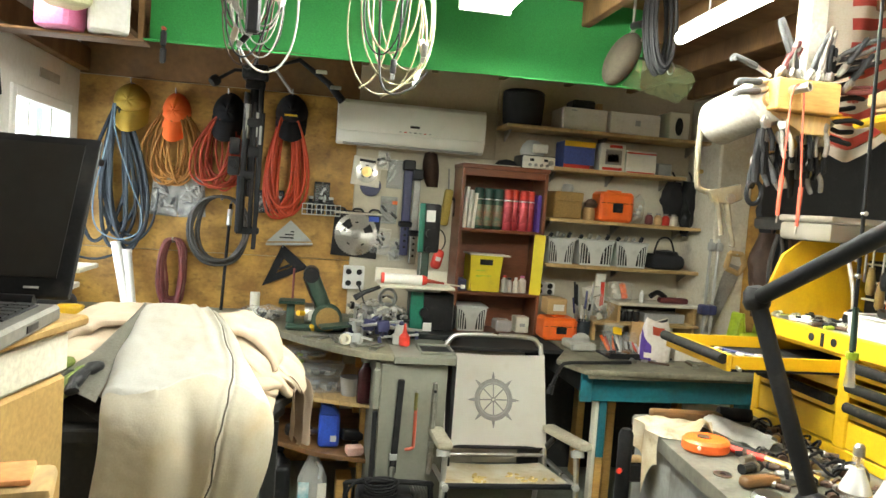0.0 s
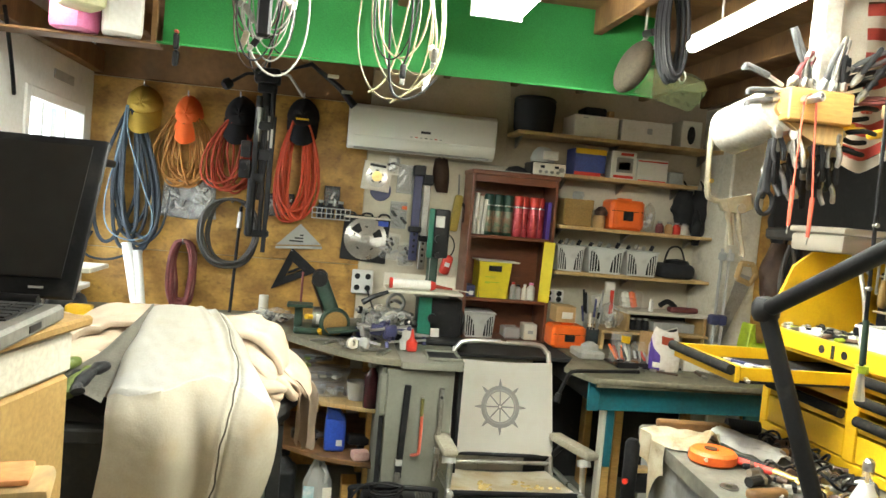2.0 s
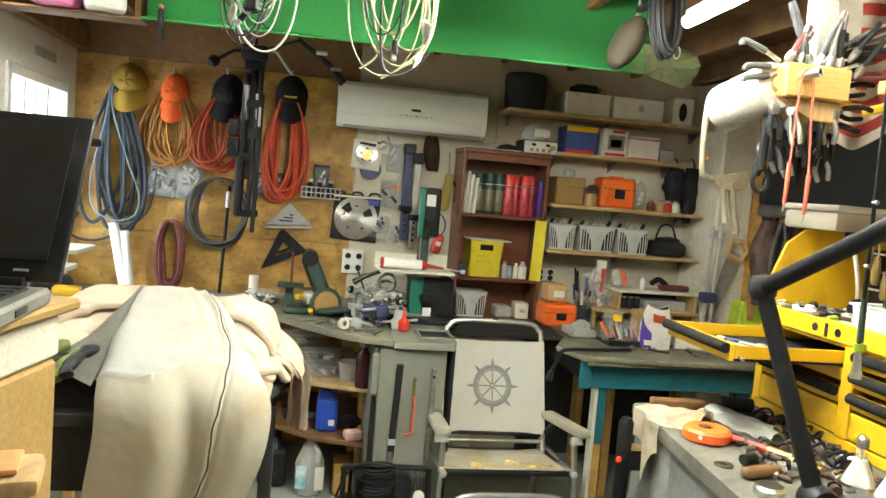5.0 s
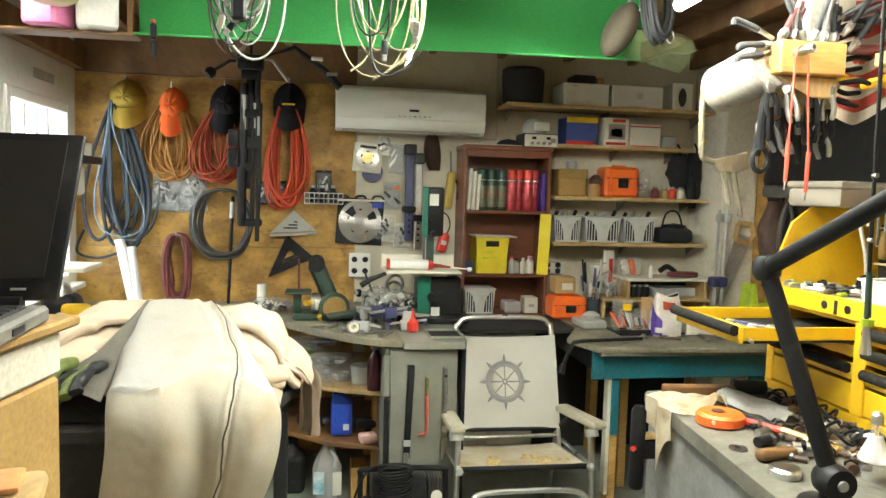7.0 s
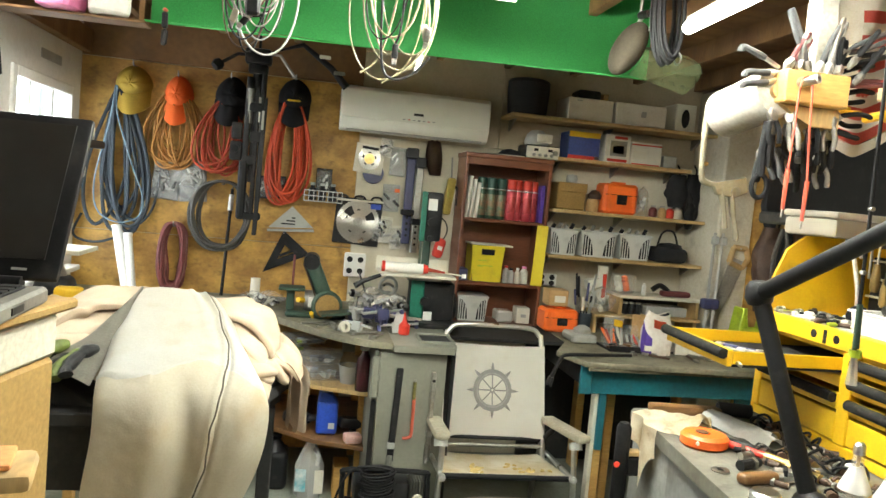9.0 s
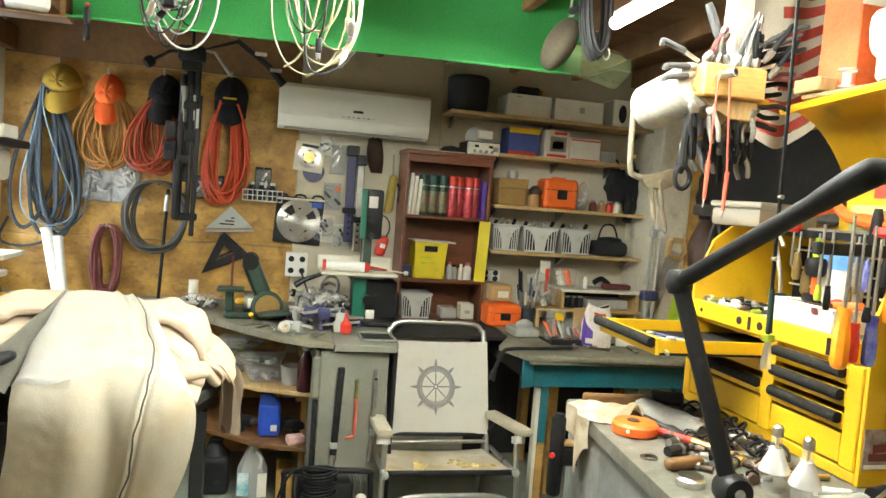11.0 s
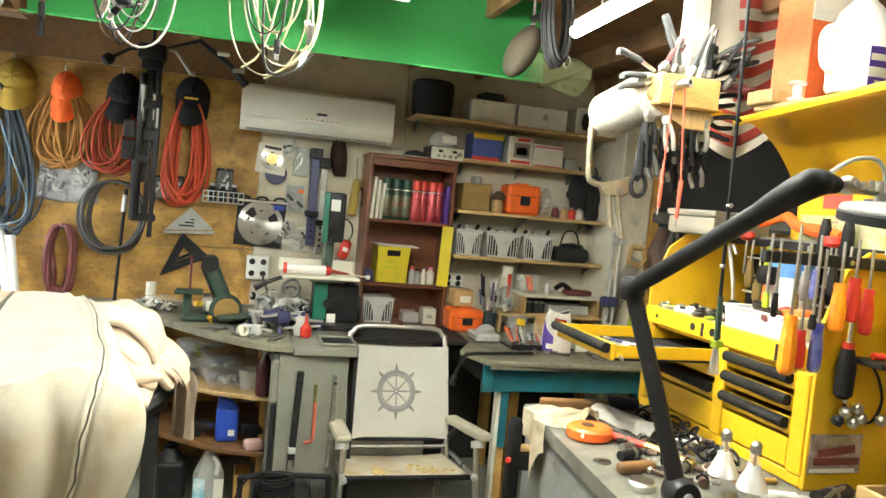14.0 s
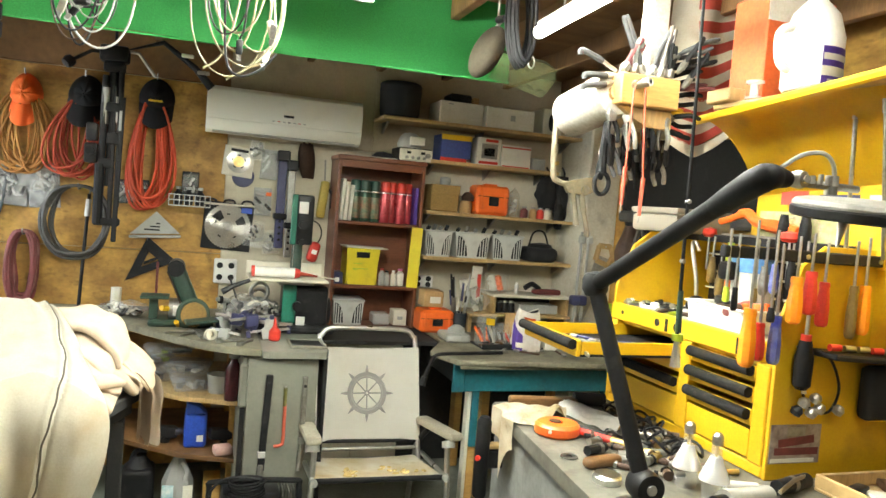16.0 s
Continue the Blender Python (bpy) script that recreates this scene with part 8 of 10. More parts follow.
solo("tray_stand", box(B(), (0.79, 1.47, 1.2485), (0.97, 1.8, 1.302), 0.004), GREYPLAS, "shallow grey tray under the white one", "tray")
bm = box(B(), (0.775, 1.53, 1.303), (0.905, 1.73, 1.307), 0.001)
for lo, hi in (((0.772, 1.53), (0.776, 1.73)), ((0.904, 1.53), (0.908, 1.73))):
    sgn = -1 if lo[0] < 0.8 else 1
    prism(bm, [(lo[0], 1.304), (hi[0], 1.304), (hi[0] + sgn * 0.012, 1.36), (lo[0] + sgn * 0.012, 1.36)], "y", 1.52, 1.74)
for y, sgn in ((1.526, -1), (1.73, 1)):
    prism(bm, [(y, 1.304), (y + 0.004, 1.304), (y + 0.004 + sgn * 0.012, 1.36), (y + sgn * 0.012, 1.36)], "x", 0.765, 0.916)
part("tray", bm, WHITE, tyt)
rim = B()
for lo, hi in (((0.755, 1.508, 1.3605), (0.764, 1.752, 1.367)), ((0.917, 1.508, 1.3605), (0.926, 1.752, 1.367)), ((0.7645, 1.508, 1.3605), (0.9165, 1.518, 1.367)), ((0.7645, 1.742, 1.3605), (0.9165, 1.752, 1.367))):
    box(rim, lo, hi, 0.002)
part("rim", rim, WHITE, tyt)
tub = thing("paint_tub", "white plastic tub with a blue lid in the chest", "tub", (0.95, 1.53, 1.248))
part("tub", lathe(B(), (1.035, 1.8, 1.2485), [(0.056, 0), (0.063, 0.2)], 20), WHITE, tub)
part("lid", lathe(B(), (1.035, 1.8, 1.449), [(0.065, 0), (0.067, 0.04), (0.05, 0.05), (0.0, 0.05)], 20), mat("sky_blue", (0.12, 0.3, 0.68), None, 0.45, dirt=0.1), tub, "blue lid")
rnd = random.Random(9)
ins = thing("tray_insert", "shallow grey tool tray resting in the chest", "tray", (0.87, 1.95, 1.248))
part("tray", box(B(), (0.785, 1.815, 1.2485), (0.97, 2.11, 1.297), 0.004), GREYPLAS, ins)
for k in range(26):
    y = 1.83 + 0.27 * rnd.random()
    x = 0.795 + 0.15 * rnd.random()
    t = thing("small_tool", "small worn tool lying on the chest deck", "hand tool", (x, y, 1.2975), group="tools on the chest", rz=rnd.uniform(0, 180))
    m = WORLD[t]
    L_ = rnd.uniform(0.03, 0.07)
    part("shaft", box(B(), (-L_, -0.006, 0.0005), (L_, 0.006, 0.013), 0.004, m), rnd.choice((DULL, STEEL, BLACK, OFFWHITE, LIME, BROWN)), t)
    part("head", box(B(), (L_ * 0.7, -0.011, 0.0005), (L_ * 1.1, 0.011, 0.02), 0.004, m), rnd.choice((DULL, BLACK, WHITE)), t)
for k, (x, y, m_) in enumerate(((0.83, 1.65, MAROON), (0.87, 1.7, BROWN), (0.9, 1.66, ORANGE), (0.84, 1.75, BROWN), (0.92, 1.74, RED), (0.88, 1.77, BLACK))):
    y -= 0.07
    t = thing("tray_tool", "worn tool heaped in the white tray", "hand tool", (x - 0.03, y, 1.336 + 0.008 * (k % 3)), group="tools in the tray", rz=50 * k)
    part("piece", box(B(), (-0.045, -0.014, 0.0005), (0.045, 0.014, 0.026), 0.009, WORLD[t] @ pose(0, 0, 0, 0, 8, 0), 2), m_, t)
for k in range(8):
    x, y = 0.46 + 0.033 * k, 1.78 + 0.03 * (k % 5) + 0.05 * (k % 3)
    t = thing("wrench", "blue and steel wrench in the open drawer", "wrench", (x, y, 1.197), group="tools in the drawer", rz=70 + 13 * k)
    part("shaft", box(B(), (-0.07, -0.005, 0.0), (0.07, 0.005, 0.01), 0.002, WORLD[t]), (STEEL, NAVY, DULL)[k % 3], t)
    part("head", box(B(), (0.06, -0.01, 0.0), (0.085, 0.01, 0.011), 0.003, WORLD[t]), STEEL, t)
CASEM = clear("beige_case", (0.5, 0.45, 0.37), 0.35, 0.6)
tray = thing("plastic_case", "translucent beige plastic case on the chest", "case", (0.95, 2.08, 1.551))
part("case", box(B(), (0.85, 2.0, 1.5515), (1.12, 2.2, 1.61), 0.012, turn((0.95, 2.1, 1.55), 0, 0, 12), 2), CASEM, tray)
part("lid", box(B(), (0.845, 1.995, 1.611), (1.125, 2.205, 1.632), 0.008, turn((0.95, 2.1, 1.55), 0, 0, 12), 2), CASEM, tray)
for k in range(5):
    part("content", box(B(), (0.88 + 0.045 * k, 2.04, 1.556), (0.91 + 0.045 * k, 2.12, 1.585 + 0.008 * (k % 3)), 0.004, turn((0.95, 2.1, 1.55), 0, 0, 12)), (OFFWHITE, CARD, GREYPLAS)[k % 3], tray)
# stickers and papers on the lid and side
PGREEN = mat("printed_green", (0.4, 0.46, 0.16), (0.5, 0.42, 0.3), 0.6, scale=30, mix=0.5, dirt=0.3, dirt_c=(0.5, 0.2, 0.2))
for y0, y1, z0, z1, mm, lab in ((1.62, 1.72, 1.66, 1.7, FLAGR, "faded red sticker"), (1.45, 1.58, 1.655, 1.69, NAVY, "dark sticker"), (1.3, 1.42, 1.62, 1.69, FLAGW, "pale printed sticker"), (1.1, 1.2, 1.65, 1.75, PAPER, "white paper label"), (1.5, 1.8, 1.53, 1.64, PGREEN, "pale green printed sticker")):
    part("sticker", box(B(), (1.0375, y0, z0), (1.0395, y1, z1)), mm, chest_lid, lab)
pic = part("sticker", box(B(), (0.765, 1.3825, 1.008), (0.922, 1.3845, 1.106), 0.001), mat("faded_print", (0.4, 0.33, 0.27), (0.16, 0.12, 0.1), 0.6, scale=25, dirt=0.3), tb, "printed picture sticker of red pliers")
part("print", box(B(), (0.79, 1.381, 1.055), (0.9, 1.3823, 1.075), 0, turn((0.85, 1.38, 1.065), 0, -6, 0)), MAROON, pic)
part("print", box(B(), (0.78, 1.381, 1.03), (0.915, 1.3823, 1.048)), MAROON, pic)
part("print", box(B(), (0.815, 1.381, 1.078), (0.87, 1.3823, 1.1)), DULL, pic)
part("caption", box(B(), (0.77, 1.381, 1.011), (0.905, 1.3823, 1.021)), PAPER, pic, "unreadable caption bar")

# magnetic bar with screwdrivers
mb = thing("magnetic_bar", "black magnetic tool bar fixed to the chest side", "tool holder", (0.8, 1.37, 1.52))
part("bar", box(B(), (0.56, 1.362, 1.508), (1.06, 1.383, 1.536), 0.003), BLACK, mb)
for x in (0.8, 1.03):
    part("screw", cyl(B(), (x, 1.362, 1.522), (x, 1.3585, 1.522), 0.006, seg=10), STEEL, mb)
CORANGE = mat("amber_orange", (0.95, 0.32, 0.015), (0.9, 0.25, 0.01), 0.3, scale=9, dirt=0.05, coat=0.3)
CBLUE = mat("clear_blue", (0.05, 0.06, 0.35), (0.25, 0.28, 0.4), 0.25, scale=14, dirt=0.05, coat=0.3)
CBROWN = mat("amber_brown", (0.2, 0.13, 0.04), None, 0.3, scale=9, dirt=0.1)


def screwdriver(x, y, top, hz, low, r, material, label, flutes=8):
    """Hung tip up, with its handle below."""
    t = thing("screwdriver", label, "screwdriver", (x, y, low), group="screwdrivers")
    part("shaft", cyl(B(), (x, y, hz - 0.01), (x, y, top), 0.0038, 0.0032, seg=10), DULL, t)
    h = hz - low
    bm = B()
    seg = flutes * 2
    rings = []
    for f, k in ((0, 0.55), (0.04, 0.85), (0.12, 1.0), (0.45, 1.0), (0.7, 0.85), (0.85, 0.72), (0.92, 0.8), (1.0, 0.72)):
        rings.append([bm.verts.new((x + 0.9 * r * k * (1 if j % 2 else (0.93 if 0.1 < f < 0.8 else 0.98)) * math.cos(2 * math.pi * j / seg), y + 0.9 * r * k * (1 if j % 2 else (0.93 if 0.1 < f < 0.8 else 0.98)) * math.sin(2 * math.pi * j / seg), low + f * h)) for j in range(seg)])
    for a, b in zip(rings, rings[1:]):
        for j in range(seg):
            bm.faces.new((a[j], a[(j + 1) % seg], b[(j + 1) % seg], b[j]))
    bm.faces.new(rings[0][::-1])
    bm.faces.new(rings[-1])
    part("handle", bm, material, t)
    return t


SD = 1.345
screwdriver(0.632, SD, 1.6, 1.395, 1.258, 0.022, CORANGE, "amber orange screwdriver hung from the magnetic bar")
screwdriver(0.675, SD + 0.012, 1.56, 1.36, 1.27, 0.017, RED, "red handled screwdriver hung from the magnetic bar")
screwdriver(0.71, SD, 1.55, 1.38, 1.265, 0.018, CBLUE, "clear blue screwdriver hung from the magnetic bar")
screwdriver(0.68, SD - 0.012, 1.58, 1.4, 1.365, 0.011, BLACK, "small black screwdriver hung from the magnetic bar")
screwdriver(0.758, SD, 1.57, 1.474, 1.362, 0.021, CORANGE, "amber orange screwdriver hung from the magnetic bar")
screwdriver(0.8, SD, 1.58, 1.489, 1.385, 0.02, RED, "translucent red screwdriver hung from the magnetic bar")
screwdriver(0.843, SD, 1.56, 1.465, 1.357, 0.018, RED, "translucent red screwdriver hung from the magnetic bar")
screwdriver(0.935, SD, 1.57, 1.46, 1.33, 0.015, CBROWN, "brown handled screwdriver hung from the magnetic bar")
screwdriver(0.972, SD, 1.58, 1.462, 1.34, 0.019, CORANGE, "amber orange screwdriver hung from the magnetic bar")
for k, x in enumerate((0.575, 0.6, 0.655, 0.73)):
    screwdriver(x, SD + 0.02, 1.575 - 0.01 * k, 1.44, 1.405 - 0.02 * (k % 2), 0.009, (LIME, BLACK, CBROWN, BLACK)[k], "slim small screwdriver hung from the magnetic bar", 5)
rw = thing("ratchet", "grey handled ratchet with a red collar on the chest side", "ratchet", (0.82, 1.36, 1.2))
part("handle", lathe(B(), (0.819, 1.36, 1.2), [(0.012, 0), (0.021, 0.01), (0.022, 0.08), (0.014, 0.12)], 14), RUBBER, rw)
part("collar", cyl(B(), (0.819, 1.36, 1.3), (0.819, 1.36, 1.335), 0.013, seg=12), RED, rw)
part("shaft", cyl(B(), (0.819, 1.36, 1.33), (0.822, 1.362, 1.42), 0.005, seg=8), STEEL, rw)
part("hook", cyl(B(), (0.819, 1.36, 1.3), (0.819, 1.385, 1.3), 0.003, seg=6), STEEL, rw)
mt = thing("magnetic_tray", "black magnetic shelf with sockets on the chest side", "tray", (0.96, 1.33, 1.29))
part("tray", box(B(), (0.845, 1.29, 1.285), (1.2, 1.384, 1.3), 0.004, turn((0.845, 1.33, 1.3), 0, 3, 0)), BLACK, mt)
for k in range(7):
    s = thing("socket", "chrome socket lying on the black shelf", "socket", (0.87 + 0.045 * k, 1.33, 1.3), group="sockets")
    part("socket", cyl(B(), (0.862 + 0.045 * k, 1.33, 1.31 - 0.0023 * k), (0.89 + 0.045 * k, 1.325, 1.31 - 0.0023 * k), 0.0085, seg=12), STEEL if k % 3 else RED, s)
solo("black_pouch", box(B(), (1.02, 1.34, 1.12), (1.2, 1.384, 1.26), 0.018, None, 3), BLACKCLOTH, "black pouch fixed to the chest side", "pouch")
kr = thing("key_ring", "bunch of keys and swivels on a wire on the chest side", "keys", (0.85, 1.36, 1.13))
part("ring", pipe(B(), smooth_line([(0.83, 1.37, 1.2), (0.85, 1.365, 1.16), (0.88, 1.365, 1.14), (0.93, 1.37, 1.145), (0.95, 1.37, 1.2), (0.92, 1.375, 1.27), (0.87, 1.38, 1.285)], 5), 0.0035, 6), BLACK, kr)
for x, z in ((0.815, 1.145), (0.835, 1.165), (0.86, 1.14), (0.885, 1.15), (0.87, 1.175), (0.945, 1.145)):
    part("key", lathe(B(), (x, 1.362, z), [(0.0, -0.012), (0.013, -0.008), (0.015, 0.004), (0.008, 0.014), (0.0, 0.016)], 10, (0.3, -0.4, 1)), STEEL if x > 0.83 else BLACK, kr)
part("rod", cyl(B(), (0.82, 1.36, 1.25), (0.83, 1.36, 1.19), 0.006, seg=8), STEEL, kr)
part("pin", cyl(B(), (0.87, 1.355, 1.285), (0.87, 1.385, 1.285), 0.004, seg=6), STEEL, kr)
# hammers and orange tool hung inside the lid
for x, y, z, m_ in ((1.0, 1.58, 1.5, BLACK), (1.0, 1.66, 1.5, BLACK)):
    t = thing("hung_grip", "black handled tool hung inside the lid", "hand tool", (x, y, z), group="tools in the lid")
    part("grip", lathe(B(), (x, y, z), [(0.01, 0), (0.019, 0.02), (0.016, 0.1), (0.01, 0.13)], 12), m_, t)
    part("pin", cyl(B(), (x, y, z + 0.12), (1.04, y, z + 0.125), 0.004, seg=6), STEEL, t)
t = thing("hacksaw", "orange handled saw frame hung inside the raised lid", "saw", (1.02, 1.8, 1.58))
part("frame", pipe(B(), smooth_line([(1.02, 1.95, 1.6), (1.02, 1.9, 1.612), (1.02, 1.835, 1.63), (1.02, 1.79, 1.605), (1.02, 1.7, 1.592), (1.02, 1.62, 1.578)], 5), [0.011] * 8 + [0.016] * 10 + [0.02] * 8, 10), ORANGE, t)
part("pin", cyl(B(), (1.02, 1.7, 1.592), (1.045, 1.7, 1.592), 0.005, seg=6), STEEL, t)
part("blade", box(B(), (1.017, 1.64, 1.55), (1.019, 1.94, 1.563)), DULL, t, "thin grey blade")
for y, z, w_ in ((1.975, 1.56, 0.024), (1.63, 1.565, 0.03)):
    t = thing("hung_probe", "red knobbed tool hung at the magnetic bar", "hand tool", (1.0, y, z - 0.03), group="red knobs")
    part("knob", lathe(B(), (1.0, y, z - 0.015), [(0.0, 0), (w_ * 0.7, 0.002), (w_, 0.012), (w_ * 0.9, 0.028), (0.0, 0.034)], 14), RED, t)
    part("shaft", cyl(B(), (1.0, y, z - 0.013), (1.0, y, z - 0.12), 0.004, seg=8), STEEL, t)
t = thing("magnetic_bar", "black magnetic bar across the inside of the chest", "tool holder", (1.0, 1.8, 1.53))
part("bar", box(B(), (1.0, 1.42, 1.532), (1.015, 2.1, 1.556), 0.003), BLACK, t)
for y, top, low, m_ in ((1.93, 1.55, 1.4, CBROWN), (1.888, 1.53, 1.36, CBROWN), (1.85, 1.55, 1.45, LIME), (1.7, 1.55, 1.39, DULL), (1.66, 1.56, 1.4, CBLUE), (1.6, 1.55, 1.42, BLACK), (1.55, 1.56, 1.4, RED)):
    t = thing("hung_driver", "hand driver hung in front of the parts cabinet", "screwdriver", (0.985, y, low), group="drivers in the chest")
    part("shaft", cyl(B(), (0.985, y, low + 0.06), (0.988, y, top), 0.0036, seg=8), DULL, t)
    part("handle", lathe(B(), (0.985, y, low), [(0.008, 0), (0.0135, 0.01), (0.0135, 0.05), (0.009, 0.075), (0.01, 0.085), (0.0, 0.086)], 12), m_, t)
t = thing("bent_wrench", "bright bent steel wrench leaning inside the chest", "wrench", (0.95, 1.96, 1.3))
part("shaft", pipe(B(), smooth_line([(0.95, 1.945, 1.297), (0.95, 1.955, 1.4), (0.95, 1.99, 1.51), (0.95, 1.975, 1.525), (0.95, 1.955, 1.5)], 5), 0.0065, 8), STEEL, t)
t = thing("rubber_mallet", "small black round-headed mallet standing in the chest", "mallet", (0.95, 1.81, 1.25))
part("head", lathe(B(), (0.95, 1.81, 1.42), [(0.0, 0), (0.024, 0.004), (0.03, 0.016), (0.03, 0.045), (0.024, 0.056), (0.0, 0.06)], 18), RUBBER, t)
part("handle", cyl(B(), (0.95, 1.81, 1.298), (0.95, 1.81, 1.421), 0.009, seg=10), ORANGE, t)
t = thing("grinding_disc", "black disc standing on edge on the chest", "disc", (0.9, 1.88, 1.298))
part("disc", lathe(B(), (0.9, 1.88, 1.33), [(0.0, 0), (0.031, 0.0), (0.032, 0.003), (0.031, 0.006), (0.0, 0.006)], 24, (-0.6, -0.8, 0.1)), BLACK, t)

# lid-top shelf: glue bottle, carton, blocks
sb = thing("overhead_shelf", "pale wooden shelf board above the chest lid", "shelf", (1.3, 1.4, 1.97))
part("board", box(B(), (0.835, 0.7, 1.924), (1.84, 1.81, 1.938), 0.003), PALEWOOD, sb)
part("bracket", box(B(), (1.3, 0.72, 1.7), (1.84, 0.74, 1.923), 0.003), PALEWOOD, sb)
part("bracket", box(B(), (1.2, 1.82, 1.8), (1.84, 1.84, 1.923), 0.003), PALEWOOD, sb)
gj = thing("glue_jug", "big white glue bottle with a purple label", "bottle", (0.93, 1.5, 1.991))
part("body", lathe(B(), (0.885, 1.5, 1.992), [(0.07, 0), (0.078, 0.01), (0.078, 0.14), (0.06, 0.2), (0.026, 0.235), (0.02, 0.26)], 24, squash=(1.0, 0.85)), WHITE, gj)


def wrap(a0, a1, z0, z1, r):
    """A label wrapped round part of the bottle."""
    return sheet(B(), lambda u, v: (0.885 + r * math.cos(radians(a0 + (a1 - a0) * u)), 1.5 + 0.85 * r * math.sin(radians(a0 + (a1 - a0) * u)), z0 + (z1 - z0) * v), 16, 2, 0.0006)


lb_ = part("label", wrap(-112, -5, 1.998, 2.1, 0.0792), PURPLE, gj, "dark blue and white label")
part("label_band", wrap(-110, -20, 2.066, 2.082, 0.0802), OFFWHITE, lb_, "pale lettering bar")
part("label_band", wrap(-112, -5, 2.026, 2.05, 0.0802), OFFWHITE, lb_, "pale lettering bar")
part("label_band", wrap(-100, -40, 2.012, 2.018, 0.0802), OFFWHITE, lb_, "pale lettering bar")
part("handle", pipe(B(), smooth_line([(0.815, 1.5, 2.15), (0.775, 1.5, 2.13), (0.78, 1.5, 2.06), (0.815, 1.5, 2.04)], 5), 0.012, 10), WHITE, gj)
part("cap", cyl(B(), (0.885, 1.5, 2.252), (0.885, 1.5, 2.3), 0.024, seg=16), WHITE, gj)
carton("orange_carton", (0.89, 1.68, 1.99), (1.13, 1.82, 2.3), ORPAPER, "orange and white detergent carton on the shelf", strips=((0.0, 0.6, 0.75, 1.0, PAPER), (0.35, 0.8, 0.05, 0.35, CBLUE)))
carton("wood_block", (0.815, 1.72, 1.99), (0.875, 1.82, 2.03), PALEWOOD, "small pale wooden block on the shelf", "block")
for z in (1.995,):
    t = thing("spool", "clear spool standing on the shelf", "spool", (0.93, 1.66, 1.991))
    part("spool", lathe(B(), (0.85, 1.66, 1.991), [(0.025, 0), (0.025, 0.006), (0.012, 0.01), (0.012, 0.04), (0.025, 0.044), (0.025, 0.05)], 16), FROST, t)

for ob in [gj] + [o for o in bpy.data.objects if o.parent is None and o.name.split(".")[0] in ("orange_carton", "wood_block", "spool")]:
    ob.location.z -= 0.052

# ---- striped flag ----
fl = thing("striped_flag", "folded cloth with red and white stripes hung vertically", "flag", (1.12, 2.25, 1.82))


def flag_at(u, v):
    x = 0.97 + 0.29 * u
    z = 2.45 - (0.62 - 0.09 * (2 * u - 0.9) ** 2) * v
    return Vector((x, 2.25 + 0.02 * math.sin(9 * u + 2 * v) + 0.01 * wob(x, z, 1, 8), z))


n = 15
for k in range(n):
    part("stripe", sheet(B(), lambda u, v, k=k: flag_at(0.36 + 0.64 * u if k < 10 else u, (k + v) / n + 0.028 * (0.5 - u) * (0 < k < n - 1)), 14, 3, 0.002), FLAGR if k % 2 else FLAGW, fl, "red stripe" if k % 2 else "white stripe")
part("field", sheet(B(), lambda u, v: flag_at(0.36 * u, v * 10 / n), 8, 14, 0.002), FLAGW, fl, "plain pale cloth field")
part("rod", cyl(B(), (0.95, 2.25, 2.452), (1.28, 2.25, 2.452), 0.008, seg=8), PINE, fl)

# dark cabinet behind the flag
# Near-black colour carries the cabinet's shadow; the tube would light it grey.
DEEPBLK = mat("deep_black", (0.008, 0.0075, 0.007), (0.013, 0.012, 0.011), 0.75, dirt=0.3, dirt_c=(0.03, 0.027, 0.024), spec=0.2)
dk = thing("dark_cabinet", "black hanging cabinet behind the chest, coloured darker for its shadow", "cabinet", (1.5, 2.7, 1.5))
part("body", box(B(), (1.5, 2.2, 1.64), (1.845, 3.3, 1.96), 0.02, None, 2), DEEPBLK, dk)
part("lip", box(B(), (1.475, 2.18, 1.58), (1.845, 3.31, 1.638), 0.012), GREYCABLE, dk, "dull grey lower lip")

# ---- pliers rack ----
ROLLW = mat("roll_paper", (0.4, 0.38, 0.33), (0.34, 0.31, 0.26), 0.85, scale=6, dirt=0.25)
rack = thing("pliers_rack", "orange wooden block on a white post holding many pliers", "tool rack", (0.52, 1.74, 1.865))
part("block", box(B(), (0.445, 1.685, 1.884), (0.628, 1.82, 1.966), 0.004), PINE, rack)
part("lower_block", prism(B(), [(0.455, 1.883), (0.625, 1.883), (0.628, 1.832), (0.545, 1.832), (0.5, 1.855)], "y", 1.71, 1.82, 0.003), PALEWOOD, rack)
part("post", box(B(), (0.565, 1.755, 1.967), (0.622, 1.81, ZC), 0.004), ROLLW, rack, "white painted post")
part("peg", lathe(B(), (0.485, 1.685, 1.935), [(0.008, -0.01), (0.012, 0.0), (0.012, 0.05), (0.006, 0.05), (0.006, 0.03)], 14, (0.35, -1, 0.1)), STEEL, rack, "steel tube peg")


